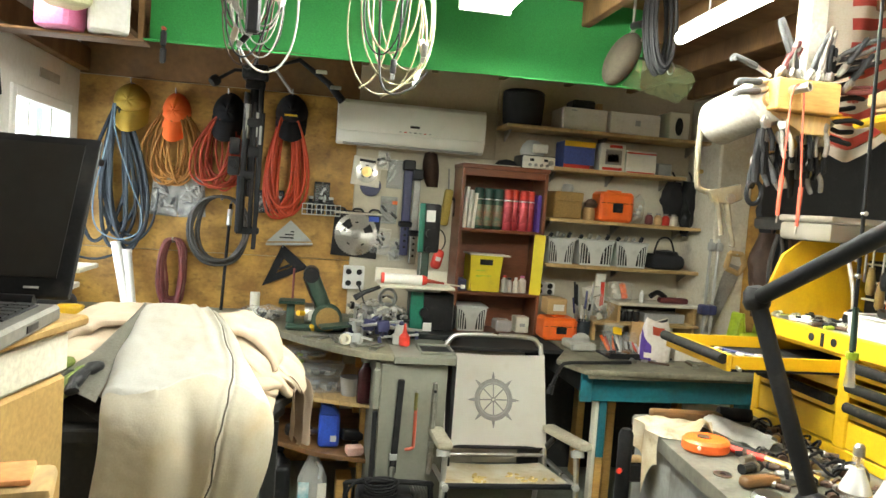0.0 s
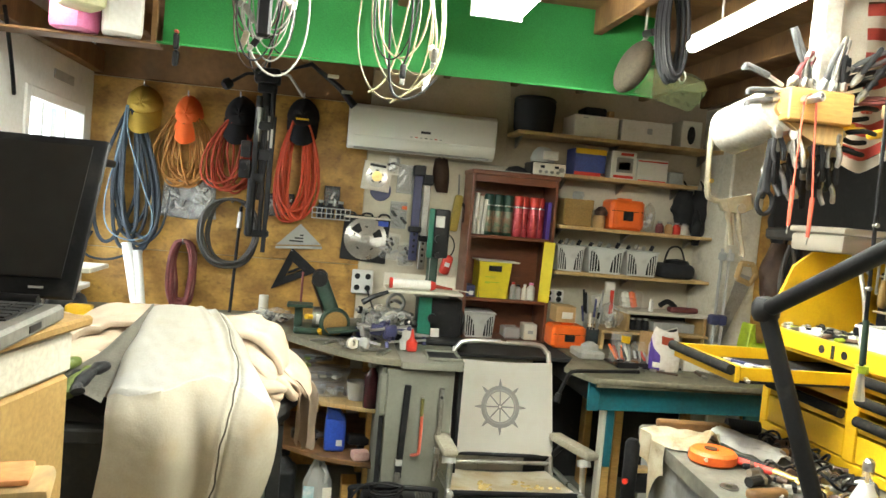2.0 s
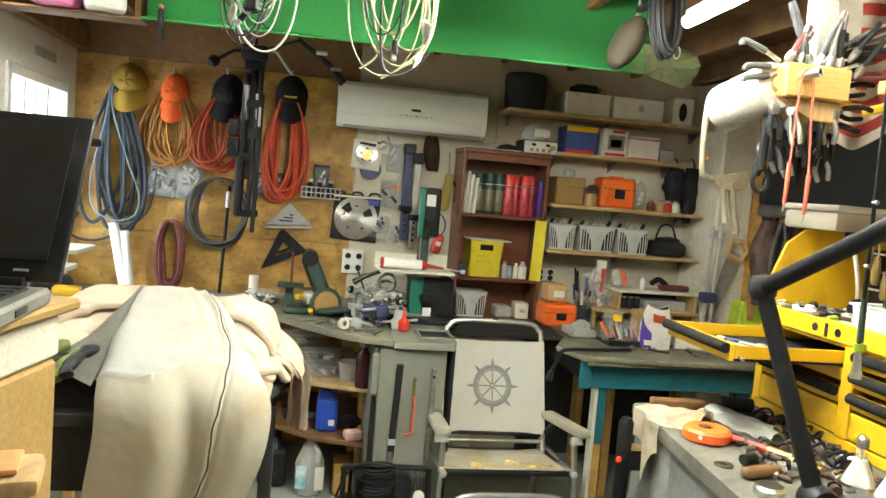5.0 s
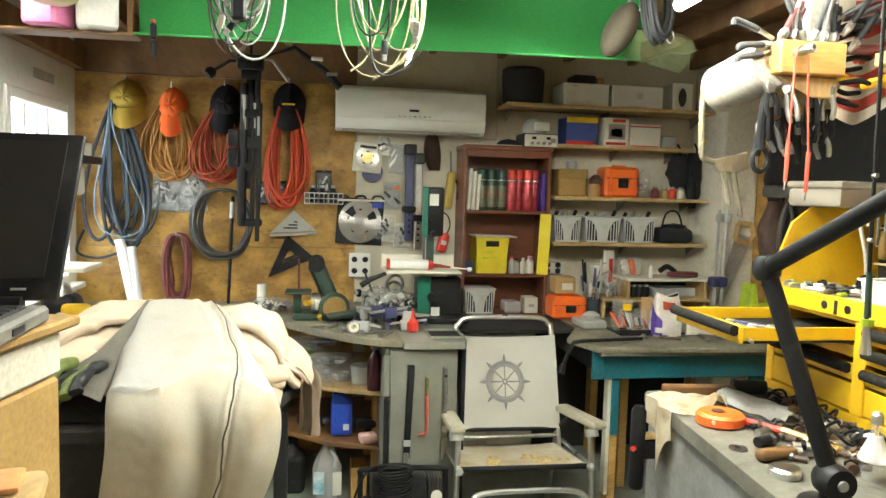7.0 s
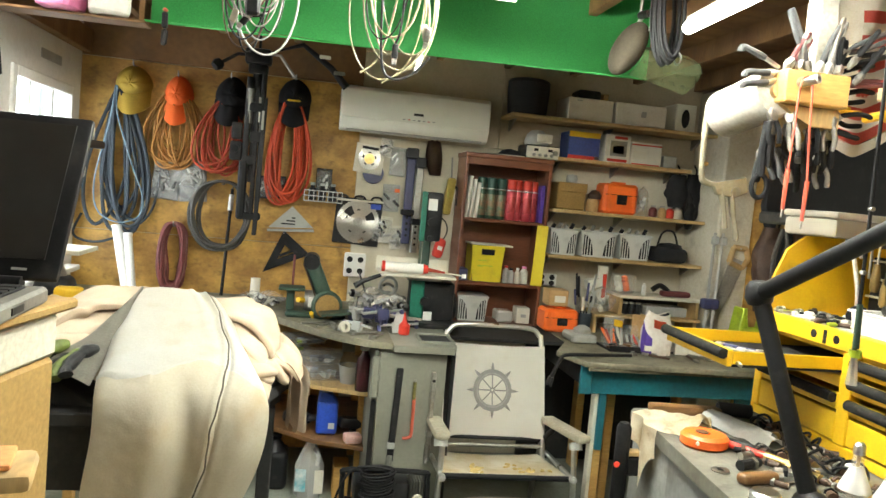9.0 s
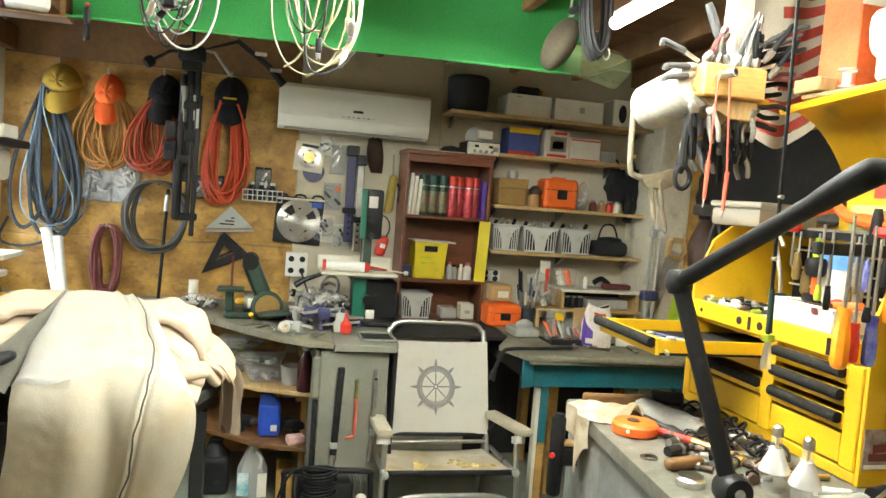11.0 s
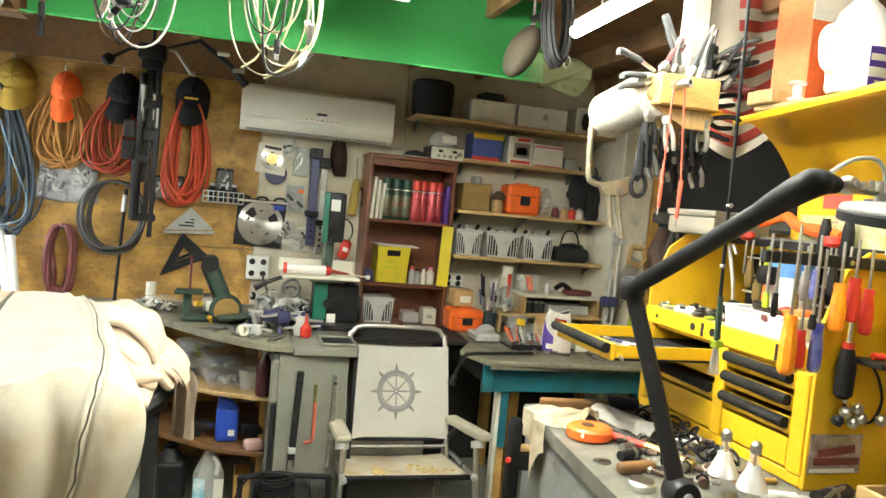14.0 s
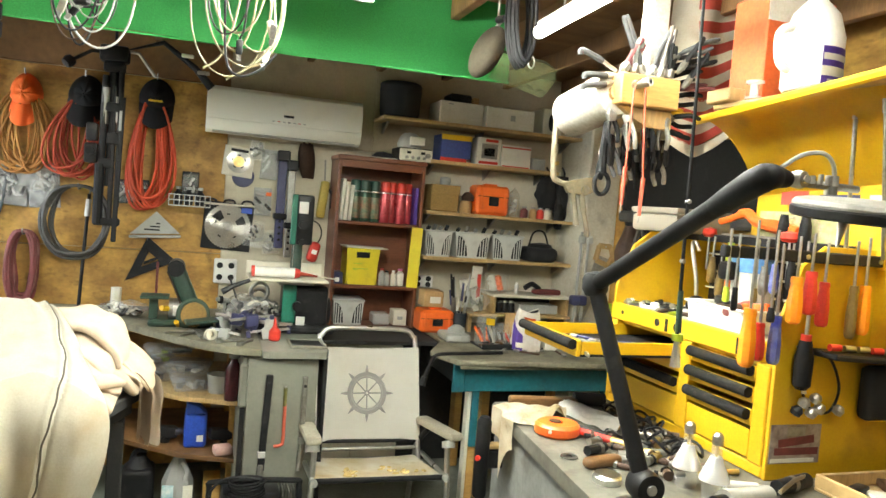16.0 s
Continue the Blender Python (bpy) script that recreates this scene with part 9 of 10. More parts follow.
def pliers(m, L_=0.18, grip=BLACK, label="black handled pliers stuck in the rack", jaw=STEEL, bent=0.0, wide=1.0):
    """Pliers in their own frame: handles from the origin along +z, jaws below."""
    t = thing("pliers", label, "pliers", m.translation, group="pliers in the rack")
    for s in (-1, 1):
        pts = smooth_line([m @ Vector((s * 0.006, 0, 0.0)), m @ Vector((s * 0.016 * wide, 0, L_ * 0.25)), m @ Vector((s * (0.026 + bent) * wide, 0, L_ * 0.6)), m @ Vector((s * (0.018 + bent) * wide, 0, L_))], 4)
        part("handle", pipe(B(), pts, [0.0045] * 3 + [0.0068] * (len(pts) - 4) + [0.005], 8), grip, t)
        part("jaw", pipe(B(), [m @ Vector((-s * 0.004, 0, 0.012)), m @ Vector((-s * 0.008, 0, -L_ * 0.12)), m @ Vector((-s * 0.002, 0, -L_ * 0.3))], [0.008, 0.009, 0.004], 8), jaw, t)
    part("pivot", cyl(B(), m @ Vector((0, -0.009, 0)), m @ Vector((0, 0.009, 0)), 0.011, seg=12), DULL, t)
    return t


GREYGRIP = mat("grey_grip", (0.06, 0.06, 0.063), (0.1, 0.1, 0.1), 0.6, scale=9, dirt=0.2, spec=0.3)
DARKGRIP = mat("dark_grip", (0.01, 0.01, 0.011), (0.02, 0.02, 0.021), 0.75, scale=9, dirt=0.25, dirt_c=(0.05, 0.045, 0.04), spec=0.15)
rnd = random.Random(33)
# handles that point out of the block's side
for k in range(8):
    z = 2.035 - 0.028 * k
    pliers(pose(0.63, 1.73 + 0.02 * (k % 3), z, 0, 66 + 4.2 * k + rnd.uniform(-4, 4), rnd.uniform(-10, 10)) @ pose(0, 0, 0, 0, 0, 60 + 50 * (k % 2)), 0.15 - 0.01 * k, (GREYGRIP, DARKGRIP, DARKGRIP, MAROON, DARKGRIP, YEL, DARKGRIP, DARKGRIP)[k], "grey handled pliers pointing out of the rack" if k < 1 else ("yellow handled pliers pointing out of the rack" if k == 5 else "dark handled pliers pointing out of the rack"), DULL)
for z, x in ((2.09, 0.64), (2.05, 0.66)):
    pliers(pose(x, 1.7, z - 0.08, 0, 34, 0) @ pose(0, 0, 0, 0, 0, 70), 0.09, DARKGRIP, "black handled pliers standing at the side of the rack", DULL)
# handles that stand up on the block
for x, ry, gm, L_ in ((0.52, -26, GREYGRIP, 0.15), (0.47, 34, MAROON, 0.09), (0.5, 8, DULL, 0.08), (0.555, 24, GREYGRIP, 0.12), (0.58, 14, DULL, 0.13), (0.61, 4, DARKGRIP, 0.08)):
    pliers(pose(x, 1.715, 1.985, 0, ry, 0) @ pose(0, 0, 0, 0, 0, 35), L_, gm, "grey handled pliers standing upright in the rack" if gm is not MAROON else "red handled pliers standing in the rack", STEEL, 0.0, 0.6)
# grey handles towards the roll
for x1, z1, z0 in ((0.335, 2.012, 1.975), (0.352, 1.952, 1.962), (0.35, 1.922, 1.945)):
    t = thing("ratchet", "dark grey ratchet sticking out beside the white roll", "ratchet", (x1, 1.72, z1), group="handles beside the roll")
    part("handle", pipe(B(), smooth_line([(x1, 1.72, z1 - 0.012), (x1 + 0.006, 1.72, z1), (x1 + 0.07, 1.725, z1 + (z0 - z1) * 0.5)], 4), [0.008] * 7 + [0.009, 0.008], 8), GREYGRIP, t)
    part("shank", pipe(B(), [(x1 + 0.07, 1.725, z1 + (z0 - z1) * 0.5), (0.45, 1.73, z0)], 0.006, 8), STEEL, t)
# pliers hung below the block
for k in range(16):
    x = 0.448 + 0.0135 * k + rnd.uniform(-0.012, 0.012)
    z = 1.85 - 0.03 * (k % 4)
    g = (DARKGRIP, DARKGRIP, GREYGRIP, DARKGRIP, DULL, DARKGRIP, DARKGRIP, DULL)[k % 8]
    pliers(pose(x, 1.72 + 0.03 * (k % 4), z, 0, 180 + rnd.uniform(-24, 14), rnd.uniform(-60, 60)), rnd.uniform(0.07, 0.1), g, "black handled pliers hanging below the rack" if g is not DULL else "bare steel pliers hanging below the rack", DULL, 0.0, rnd.uniform(0.35, 0.75))
bk = thing("strap_wrench", "black strap wrench hung low under the rack", "wrench", (0.45, 1.76, 1.6))
part("strap", pipe(B(), [(0.455 + 0.022 * math.cos(a_), 1.76, 1.672 + 0.03 * math.sin(a_)) for a_ in np.linspace(0, 6.283, 22, endpoint=False)], 0.0065, 8, True), DARKGRIP, bk)
part("handle", pipe(B(), smooth_line([(0.455, 1.76, 1.7), (0.45, 1.755, 1.76), (0.452, 1.75, 1.84)], 4), 0.011, 8), DARKGRIP, bk)
part("hook", cyl(B(), (0.452, 1.75, 1.84), (0.46, 1.74, 1.886), 0.004, seg=6), STEEL, bk)
# test leads
LEADRED = mat("lead_red", (0.55, 0.09, 0.05), None, 0.55, dirt=0.2)
for x0, xb, zb in ((0.468, 0.458, 1.615), (0.5, 0.515, 1.59)):
    t = thing("test_lead", "red test lead with a probe hung on the peg", "cable", (xb, 1.655, zb), group="test leads")
    part("wire", pipe(B(), smooth_line([(0.487, 1.66, 1.948), (x0, 1.658, 1.925), (x0 + (xb - x0) * 0.4, 1.656, 1.82), (xb + 0.002, 1.655, zb + 0.09)], 5), 0.0026, 6), LEADRED, t)
    part("probe", cyl(B(), (xb + 0.002, 1.655, zb + 0.1), (xb, 1.655, zb), 0.006, 0.0045, seg=10), LEADRED, t)
    part("tip", cyl(B(), (xb, 1.655, zb), (xb - 0.002, 1.655, zb - 0.02), 0.0022, seg=6), DULL, t)
# white roll
rl = thing("white_roll", "white paper roll on a spindle beside the rack", "roll", (0.46, 1.85, 1.83))
a, b = Vector((0.452, 1.73, 1.913)), Vector((0.43, 1.93, 1.872))
part("roll", lathe(B(), a, [(0.0, 0), (0.058, 0.0), (0.066, 0.012), (0.066, 0.2), (0.05, 0.215), (0.0, 0.215)], 28, b - a), ROLLW, rl)
part("spindle", cyl(B(), b, b + (b - a).normalized() * 0.06, 0.012, seg=12), STEEL, rl)
part("core", cyl(B(), a - (b - a).normalized() * 0.012, a, 0.02, seg=14), CARD, rl)
# locking clamp
CLAMPM = mat("clamp_metal", (0.3, 0.265, 0.19), (0.23, 0.2, 0.14), 0.4, 0.5, scale=9, dirt=0.3)
lc = thing("locking_clamp", "steel locking C-clamp hanging from the rack", "clamp", (0.53, 2.08, 1.52))
part("frame", pipe(B(), smooth_line([(0.525, 2.08, 1.905), (0.48, 2.08, 1.915), (0.462, 2.08, 1.89), (0.466, 2.08, 1.72), (0.485, 2.08, 1.685), (0.56, 2.08, 1.675), (0.6, 2.08, 1.66)], 5), 0.0095, 8), CLAMPM, lc)
part("body", prism(B(), [(0.5, 1.688), (0.56, 1.695), (0.615, 1.715), (0.625, 1.665), (0.58, 1.645), (0.52, 1.65)], "y", 2.07, 2.09, 0.004), CLAMPM, lc)
part("handle", pipe(B(), smooth_line([(0.53, 2.08, 1.68), (0.55, 2.08, 1.62), (0.565, 2.08, 1.55)], 5), [0.011] * 5 + [0.009] * 6, 8), CLAMPM, lc)
part("handle", pipe(B(), smooth_line([(0.57, 2.08, 1.67), (0.585, 2.08, 1.6), (0.605, 2.08, 1.53), (0.603, 2.08, 1.515)], 5), [0.011] * 6 + [0.009] * 10, 8), CLAMPM, lc)
part("pivot", cyl(B(), (0.58, 2.065, 1.665), (0.58, 2.095, 1.665), 0.015, seg=12), DULL, lc)
part("rivet", cyl(B(), (0.47, 2.064, 1.74), (0.47, 2.068, 1.74), 0.007, seg=10), BRASS, lc)
part("jaw_pad", cyl(B(), (0.525, 2.08, 1.905), (0.54, 2.08, 1.9), 0.014, seg=12), BLACK, lc)

# ---- arm lamp ----
al = thing("arm_lamp", "black jointed arm lamp with a round shade clamped to bench", "lamp", (0.317, 1.25, 0.966))
E0, E1, E2 = Vector((0.317, 1.25, 1.035)), Vector((0.251, 1.397, 1.427)), Vector((0.2, 0.87, 1.648))
part("base", lathe(B(), (0.317, 1.25, 0.9665), [(0.055, 0), (0.06, 0.008), (0.055, 0.018), (0.02, 0.024), (0.016, 0.05)], 24), BLACK, al)
part("pivot", lathe(B(), E0 + Vector((0.0, -0.035, -0.005)), [(0.0, 0), (0.03, 0.002), (0.034, 0.012), (0.034, 0.05), (0.028, 0.06), (0.0, 0.06)], 22, (0.1, 1, 0)), BLACK, al)
part("pivot_cap", lathe(B(), E0 + Vector((0.0, -0.038, -0.005)), [(0.0, 0), (0.01, 0.0), (0.012, 0.006)], 14, (0.1, 1, 0)), STEEL, al)
part("lower_arm", cyl(B(), E0, E1, 0.0182, seg=18), RUBBER, al)
part("elbow", lathe(B(), E1 + Vector((0, 0, -0.034)), [(0.0, 0.005), (0.021, 0.009), (0.0285, 0.022), (0.029, 0.045), (0.022, 0.059), (0.0, 0.064)], 20), BLACK, al)
part("upper_arm", cyl(B(), E1, E2, 0.0178, 0.0165, seg=18), RUBBER, al)
SL = smooth_line([E2 + (E1 - E2) * 0.2, E2 + (E1 - E2) * 0.09, E2 + Vector((0.004, 0, 0.0)), Vector((0.228, 0.868, 1.652)), Vector((0.25, 0.868, 1.65))], 6)
part("upper_sleeve", pipe(B(), SL, [0.017 + 0.005 * math.sin(min(j / 12, 1) * 1.57) - 0.0105 * max(0, (j - 13) / 11) for j in range(len(SL))], 18), RUBBER, al)
part("joint", lathe(B(), (0.263, 0.862, 1.652), [(0.0, -0.012), (0.012, -0.01), (0.0145, 0.0), (0.012, 0.01), (0.0, 0.012)], 18, (0.2, -1, 0)), STEEL, al, "chrome joint")
part("joint_bolt", cyl(B(), (0.263, 0.848, 1.652), (0.262, 0.843, 1.652), 0.006, seg=8), DULL, al)
part("link", pipe(B(), [(0.262, 0.87, 1.652), (0.29, 0.87, 1.648), (0.42, 0.9, 1.65)], 0.006, 8), DULL, al)
part("wire", pipe(B(), smooth_line([(0.235, 0.868, 1.668), (0.27, 0.865, 1.69), (0.31, 0.865, 1.695), (0.335, 0.87, 1.68), (0.345, 0.875, 1.655)], 6), 0.0035, 7), GREYPLAS, al, "grey wire loop")
part("knuckle", cyl(B(), (0.345, 0.88, 1.635), (0.345, 0.88, 1.665), 0.01, seg=12), DULL, al)
for k in range(4):
    part("screw", cyl(B(), (0.29 + 0.015 * k, 0.862, 1.648), (0.29 + 0.015 * k, 0.862, 1.66 + 0.003 * (k % 2)), 0.004, seg=8), STEEL, al)
sh = Vector((0.485, 0.93, 1.622))
ax = Vector((-0.04, -0.1, 1)).normalized()
shade = part("shade", lathe(B(), sh, [(0.0, 0.014), (0.1, 0.013), (0.115, 0.01), (0.12, 0.004), (0.12, 0.0), (0.0, 0.0)], 40, ax), mat("shade_grey", (0.22, 0.21, 0.19), None, 0.6, scale=9, dirt=0.3), al, "round grey and black shade")
part("rim", lathe(B(), sh - ax * 0.019, [(0.119, 0), (0.1225, 0.003), (0.1225, 0.016), (0.119, 0.0185)], 40, ax), BLACK, shade)
part("grip", cyl(B(), (0.4, 0.9, 1.6), (0.38, 0.89, 1.555), 0.009, 0.002, seg=12), ALU, shade, "pointed metal grip")

# ---- rod hanging from the ceiling ----
fr = thing("fishing_rod", "thin dark rod with a green sleeve hung from the ceiling", "fishing rod", (0.33, 1.22, 1.28))
part("rod", cyl(B(), (0.345, 1.22, 1.3), (0.325, 1.225, ZC - 0.01), 0.0042, 0.003, seg=8), RUBBER, fr)
part("sleeve", cyl(B(), (0.3455, 1.22, 1.355), (0.343, 1.22, 1.44), 0.0065, 0.0055, seg=10), MACHGREEN, fr, "green sleeve")
part("ring", cyl(B(), (0.346, 1.22, 1.338), (0.346, 1.22, 1.352), 0.012, seg=10), LIME, fr, "pale green collar")
part("tip", cyl(B(), (0.346, 1.22, 1.285), (0.3455, 1.22, 1.338), 0.011, 0.006, seg=10), FROST, fr, "clear tip")
for z in (1.5, 1.62):
    part("guide", cyl(B(), (0.34, 1.215, z), (0.34, 1.225, z), 0.0045, seg=8), DULL, fr)

# ---- grey bench clutter ----
gz = 0.966
bt = thing("mallet", "black rubber mallet with a long wooden handle", "mallet", (0.55, 2.05, gz))
part("handle", box(B(), (0.375, 2.03, gz), (0.6, 2.075, gz + 0.028), 0.008, turn((0.5, 2.05, gz), 0, 0, -6), 2), WOODHANDLE, bt)
part("head", cyl(B(), (0.602, 2.06, gz + 0.022), (0.7, 2.035, gz + 0.021), 0.021, seg=18), BLACKCLOTH, bt)
wp = thing("folded_cloth", "white folded cloth lying on the bench", "cloth", (0.52, 1.92, gz))
part("fold", sheet(B(), lambda u, v: (0.5 + 0.075 * v + 0.06 * u, 1.99 - 0.25 * u + 0.04 * v, gz + 0.003 + 0.024 * math.sin(math.pi * v) ** 0.5 + 0.008 * wob(u, v, 3, 5)), 24, 12, 0.003), WHITE, wp)
part("fold", sheet(B(), lambda u, v: (0.51 + 0.06 * v + 0.06 * u, 1.985 - 0.22 * u + 0.03 * v, gz + 0.012 + 0.024 * math.sin(math.pi * v) ** 0.5 + 0.008 * wob(u, v, 8, 5)), 24, 12, 0.003), WHITE, wp)
tp = thing("chalk_reel", "bright orange tape reel lying on the bench", "tape measure", (0.395, 1.77, gz))
part("case", lathe(B(), (0.395, 1.775, gz), [(0.058, 0), (0.064, 0.006), (0.064, 0.026), (0.056, 0.034), (0.016, 0.034), (0.014, 0.028), (0.0, 0.028)], 30, squash=(1.0, 0.92)), ORANGE, tp)
part("hub", cyl(B(), (0.39, 1.78, gz + 0.034), (0.39, 1.78, gz + 0.037), 0.017, seg=16), BROWN, tp, "dark hub")
part("screw", cyl(B(), (0.35, 1.73, gz + 0.02), (0.347, 1.724, gz + 0.02), 0.005, seg=8), OFFWHITE, tp)
cr = thing("crimper", "red and black handled crimping tool on the bench", "pliers", (0.48, 1.7, gz))
part("handle", cyl(B(), (0.445, 1.765, gz + 0.014), (0.505, 1.665, gz + 0.014), 0.01, seg=10), RED, cr, "red handle")
part("handle", cyl(B(), (0.455, 1.79, gz + 0.014), (0.53, 1.69, gz + 0.014), 0.01, seg=10), BLACK, cr, "black handle")
part("head", cyl(B(), (0.505, 1.665, gz + 0.014), (0.535, 1.61, gz + 0.014), 0.013, 0.009, seg=10), BRASS, cr)


def ragf(u, v):
    """A rag that lies on the bench top and hangs over its edge in a point."""
    s = (0.36 - u) * 0.42
    y = 2.03 - 0.17 * v + 0.012 * math.sin(7 * u)
    ex = 0.303 + 0.11 * (y - 1.8)
    if s < 0:
        z = gz + 0.01 + 0.012 * abs(wob(u * 5, v * 5, 2)) + 0.045 * math.exp(-((u - 0.85) / 0.1) ** 2) * v + 0.008 * math.sin(9 * v + 4 * u)
        return (ex + 0.006 - s * (0.8 - 0.25 * v), y - 0.02 * u, z)
    return (ex - 0.014 - 0.008 * math.sin(9 * v + 2), y + 0.03 * s * (v - 0.5), gz + 0.008 - s * (0.55 + 0.75 * math.exp(-((v - 0.55) / 0.2) ** 2)))


t = thing("shop_rag", "stained cream rag hanging over the bench edge", "rag", (0.33, 1.97, gz))
part("cloth", sheet(B(), ragf, 34, 22, 0.004), RAG, t)
kn = thing("putty_knife", "scraper with a worn wooden handle on the bench", "knife", (0.4, 1.52, gz))
part("handle", box(B(), (0.335, 1.505, gz), (0.445, 1.538, gz + 0.026), 0.011, turn((0.39, 1.52, gz), 0, 0, 10), 3), WOODHANDLE, kn)
part("blade", box(B(), (0.445, 1.5, gz + 0.004), (0.52, 1.55, gz + 0.007), 0.001, turn((0.39, 1.52, gz), 0, 0, 10)), STEEL, kn)
t = thing("jar_lid", "dull metal jar lid on the bench", "lid", (0.345, 1.425, gz))
part("lid", lathe(B(), (0.345, 1.425, gz), [(0.033, 0), (0.034, 0.014), (0.03, 0.018), (0.027, 0.012), (0.0, 0.012)], 22), ALU, t)
part("rim", lathe(B(), (0.345, 1.425, gz + 0.017), [(0.029, 0), (0.031, 0.002), (0.029, 0.004)], 22), STEEL, t)
t = thing("coin_ring", "flat steel washer on the bench", "washer", (0.335, 1.59, gz))
part("washer", lathe(B(), (0.335, 1.59, gz), [(0.008, 0), (0.022, 0), (0.022, 0.004), (0.008, 0.004), (0.008, 0)], 20), STEEL, t)
GLASS = clear("clear_glass", (0.95, 0.97, 0.97), 0.02, 0.18)
SILVERED = mat("silvered_white", (0.9, 0.9, 0.88), (0.84, 0.84, 0.82), 0.2, 0.35, scale=9, bump=0.0, dirt=0.05, coat=0.6, speck=0.05)
for x, y in ((0.53, 1.385), (0.54, 1.3)):
    t = thing("reflector_bulb", "silvered reflector bulb standing cap up on the bench", "light bulb", (x, y, gz), group="reflector bulbs")
    part("face", lathe(B(), (x, y, gz), [(0.0, 0.002), (0.024, 0.0), (0.026, 0.006), (0.027, 0.038), (0.034, 0.044)], 22), GLASS, t, "clear glass face")
    part("reflector", lathe(B(), (x, y, gz + 0.0445), [(0.034, 0), (0.0335, 0.006), (0.026, 0.024), (0.017, 0.044), (0.0135, 0.054)], 22), SILVERED, t, "bright silvered cone")
    part("neck", lathe(B(), (x, y, gz + 0.099), [(0.0135, 0), (0.012, 0.01), (0.0118, 0.026)], 16), GLASS, t)
    part("stem", cyl(B(), (x, y, gz + 0.09), (x, y, gz + 0.124), 0.004, seg=8), BRASS, t)
    part("cap", lathe(B(), (x, y, gz + 0.1255), [(0.0125, 0), (0.013, 0.004), (0.012, 0.008), (0.013, 0.012), (0.012, 0.016), (0.012, 0.02), (0.007, 0.026), (0.0, 0.027)], 16), STEEL, t, "threaded steel cap")
t = thing("wooden_tray", "pale wooden tray of oddments on the bench", "tray", (1.0, 1.16, gz))
part("bottom", box(B(), (0.85, 1.0, gz), (1.3, 1.32, gz + 0.008), 0.002), PALEWOOD, t)
for lo, hi in (((0.85, 1.0), (0.862, 1.32)), ((1.288, 1.0), (1.3, 1.32)), ((0.863, 1.0), (1.287, 1.012)), ((0.863, 1.308), (1.287, 1.32))):
    part("side", box(B(), (lo[0], lo[1], gz + 0.0085), (hi[0], hi[1], gz + 0.04), 0.002), PALEWOOD, t)
for x, y, rz, w_, h_, m_, lab in ((0.92, 1.26, 20, 0.03, 0.02, BLACK, "dark worn block lying in the wooden tray"), (0.97, 1.22, -30, 0.045, 0.012, PAPER, "folded white paper lying in the wooden tray"), (1.03, 1.27, 60, 0.035, 0.018, BROWN, "brown oily part lying in the wooden tray"), (1.1, 1.2, 10, 0.05, 0.015, CARD, "small cardboard scrap in the wooden tray")):
    o = thing("oddment", lab, "hardware", (x, y, gz + 0.009), group="oddments in the tray", rz=rz)
    part("piece", box(B(), (-w_, -w_ * 0.5, 0), (w_, w_ * 0.5, h_), 0.004, WORLD[o], 2), m_, o)
t = thing("white_tube", "short white plastic tube lying by the chest", "tube", (0.66, 1.335, gz))
part("tube", cyl(B(), (0.61, 1.345, gz + 0.012), (0.69, 1.33, gz + 0.012), 0.012, 0.008, seg=14), WHITE, t)
part("nozzle", cyl(B(), (0.69, 1.33, gz + 0.012), (0.72, 1.325, gz + 0.01), 0.005, seg=10), STEEL, t)
t = thing("grease_gun", "dark oily grease gun lying along the chest foot", "tool", (0.78, 1.33, gz))
part("barrel", cyl(B(), (0.72, 1.3, gz + 0.018), (0.84, 1.335, gz + 0.018), 0.018, seg=16), BLACK, t)
part("band", cyl(B(), (0.77, 1.3145, gz + 0.018), (0.785, 1.319, gz + 0.018), 0.0192, seg=16), DULL, t)
part("lever", pipe(B(), [(0.83, 1.33, gz + 0.03), (0.76, 1.29, gz + 0.04), (0.7, 1.27, gz + 0.02)], 0.005, 8), STEEL, t)
t = thing("spray_gun", "grey-blue spray gun lying on the bench", "spray gun", (0.6, 1.25, gz))
part("body", cyl(B(), (0.5, 1.215, gz + 0.03), (0.64, 1.24, gz + 0.03), 0.028, 0.02, seg=14), GREYPLAS, t)
part("nozzle", cyl(B(), (0.5, 1.215, gz + 0.03), (0.47, 1.21, gz + 0.03), 0.018, seg=12), BLACK, t)
rnd = random.Random(77)
for k in range(64):
    x, y = rnd.uniform(0.5, 0.72), rnd.uniform(1.42, 1.95)
    if k % 3 == 0:
        x, y = rnd.uniform(0.42, 0.6), rnd.uniform(1.5, 1.72)
    t = thing("metal_fitting", "small oily metal fitting on the bench", "fitting", (x, y, gz), group="fittings on the bench", rz=rnd.uniform(0, 180))
    m = WORLD[t]
    r_, L_ = rnd.uniform(0.006, 0.014), rnd.uniform(0.012, 0.04)
    part("body", cyl(B(), m @ Vector((-L_, 0, r_)), m @ Vector((L_, 0, r_)), r_, r_ * rnd.uniform(0.6, 1), seg=10), rnd.choice((BROWN, DULL, BLACK, BRASS, DULL, BLACK)), t)
    part("nut", cyl(B(), m @ Vector((L_ * 0.2, 0, r_)), m @ Vector((L_ * 0.5, 0, r_)), r_ * 1.3, seg=6), rnd.choice((DULL, DULL, BLACK, BROWN)), t)
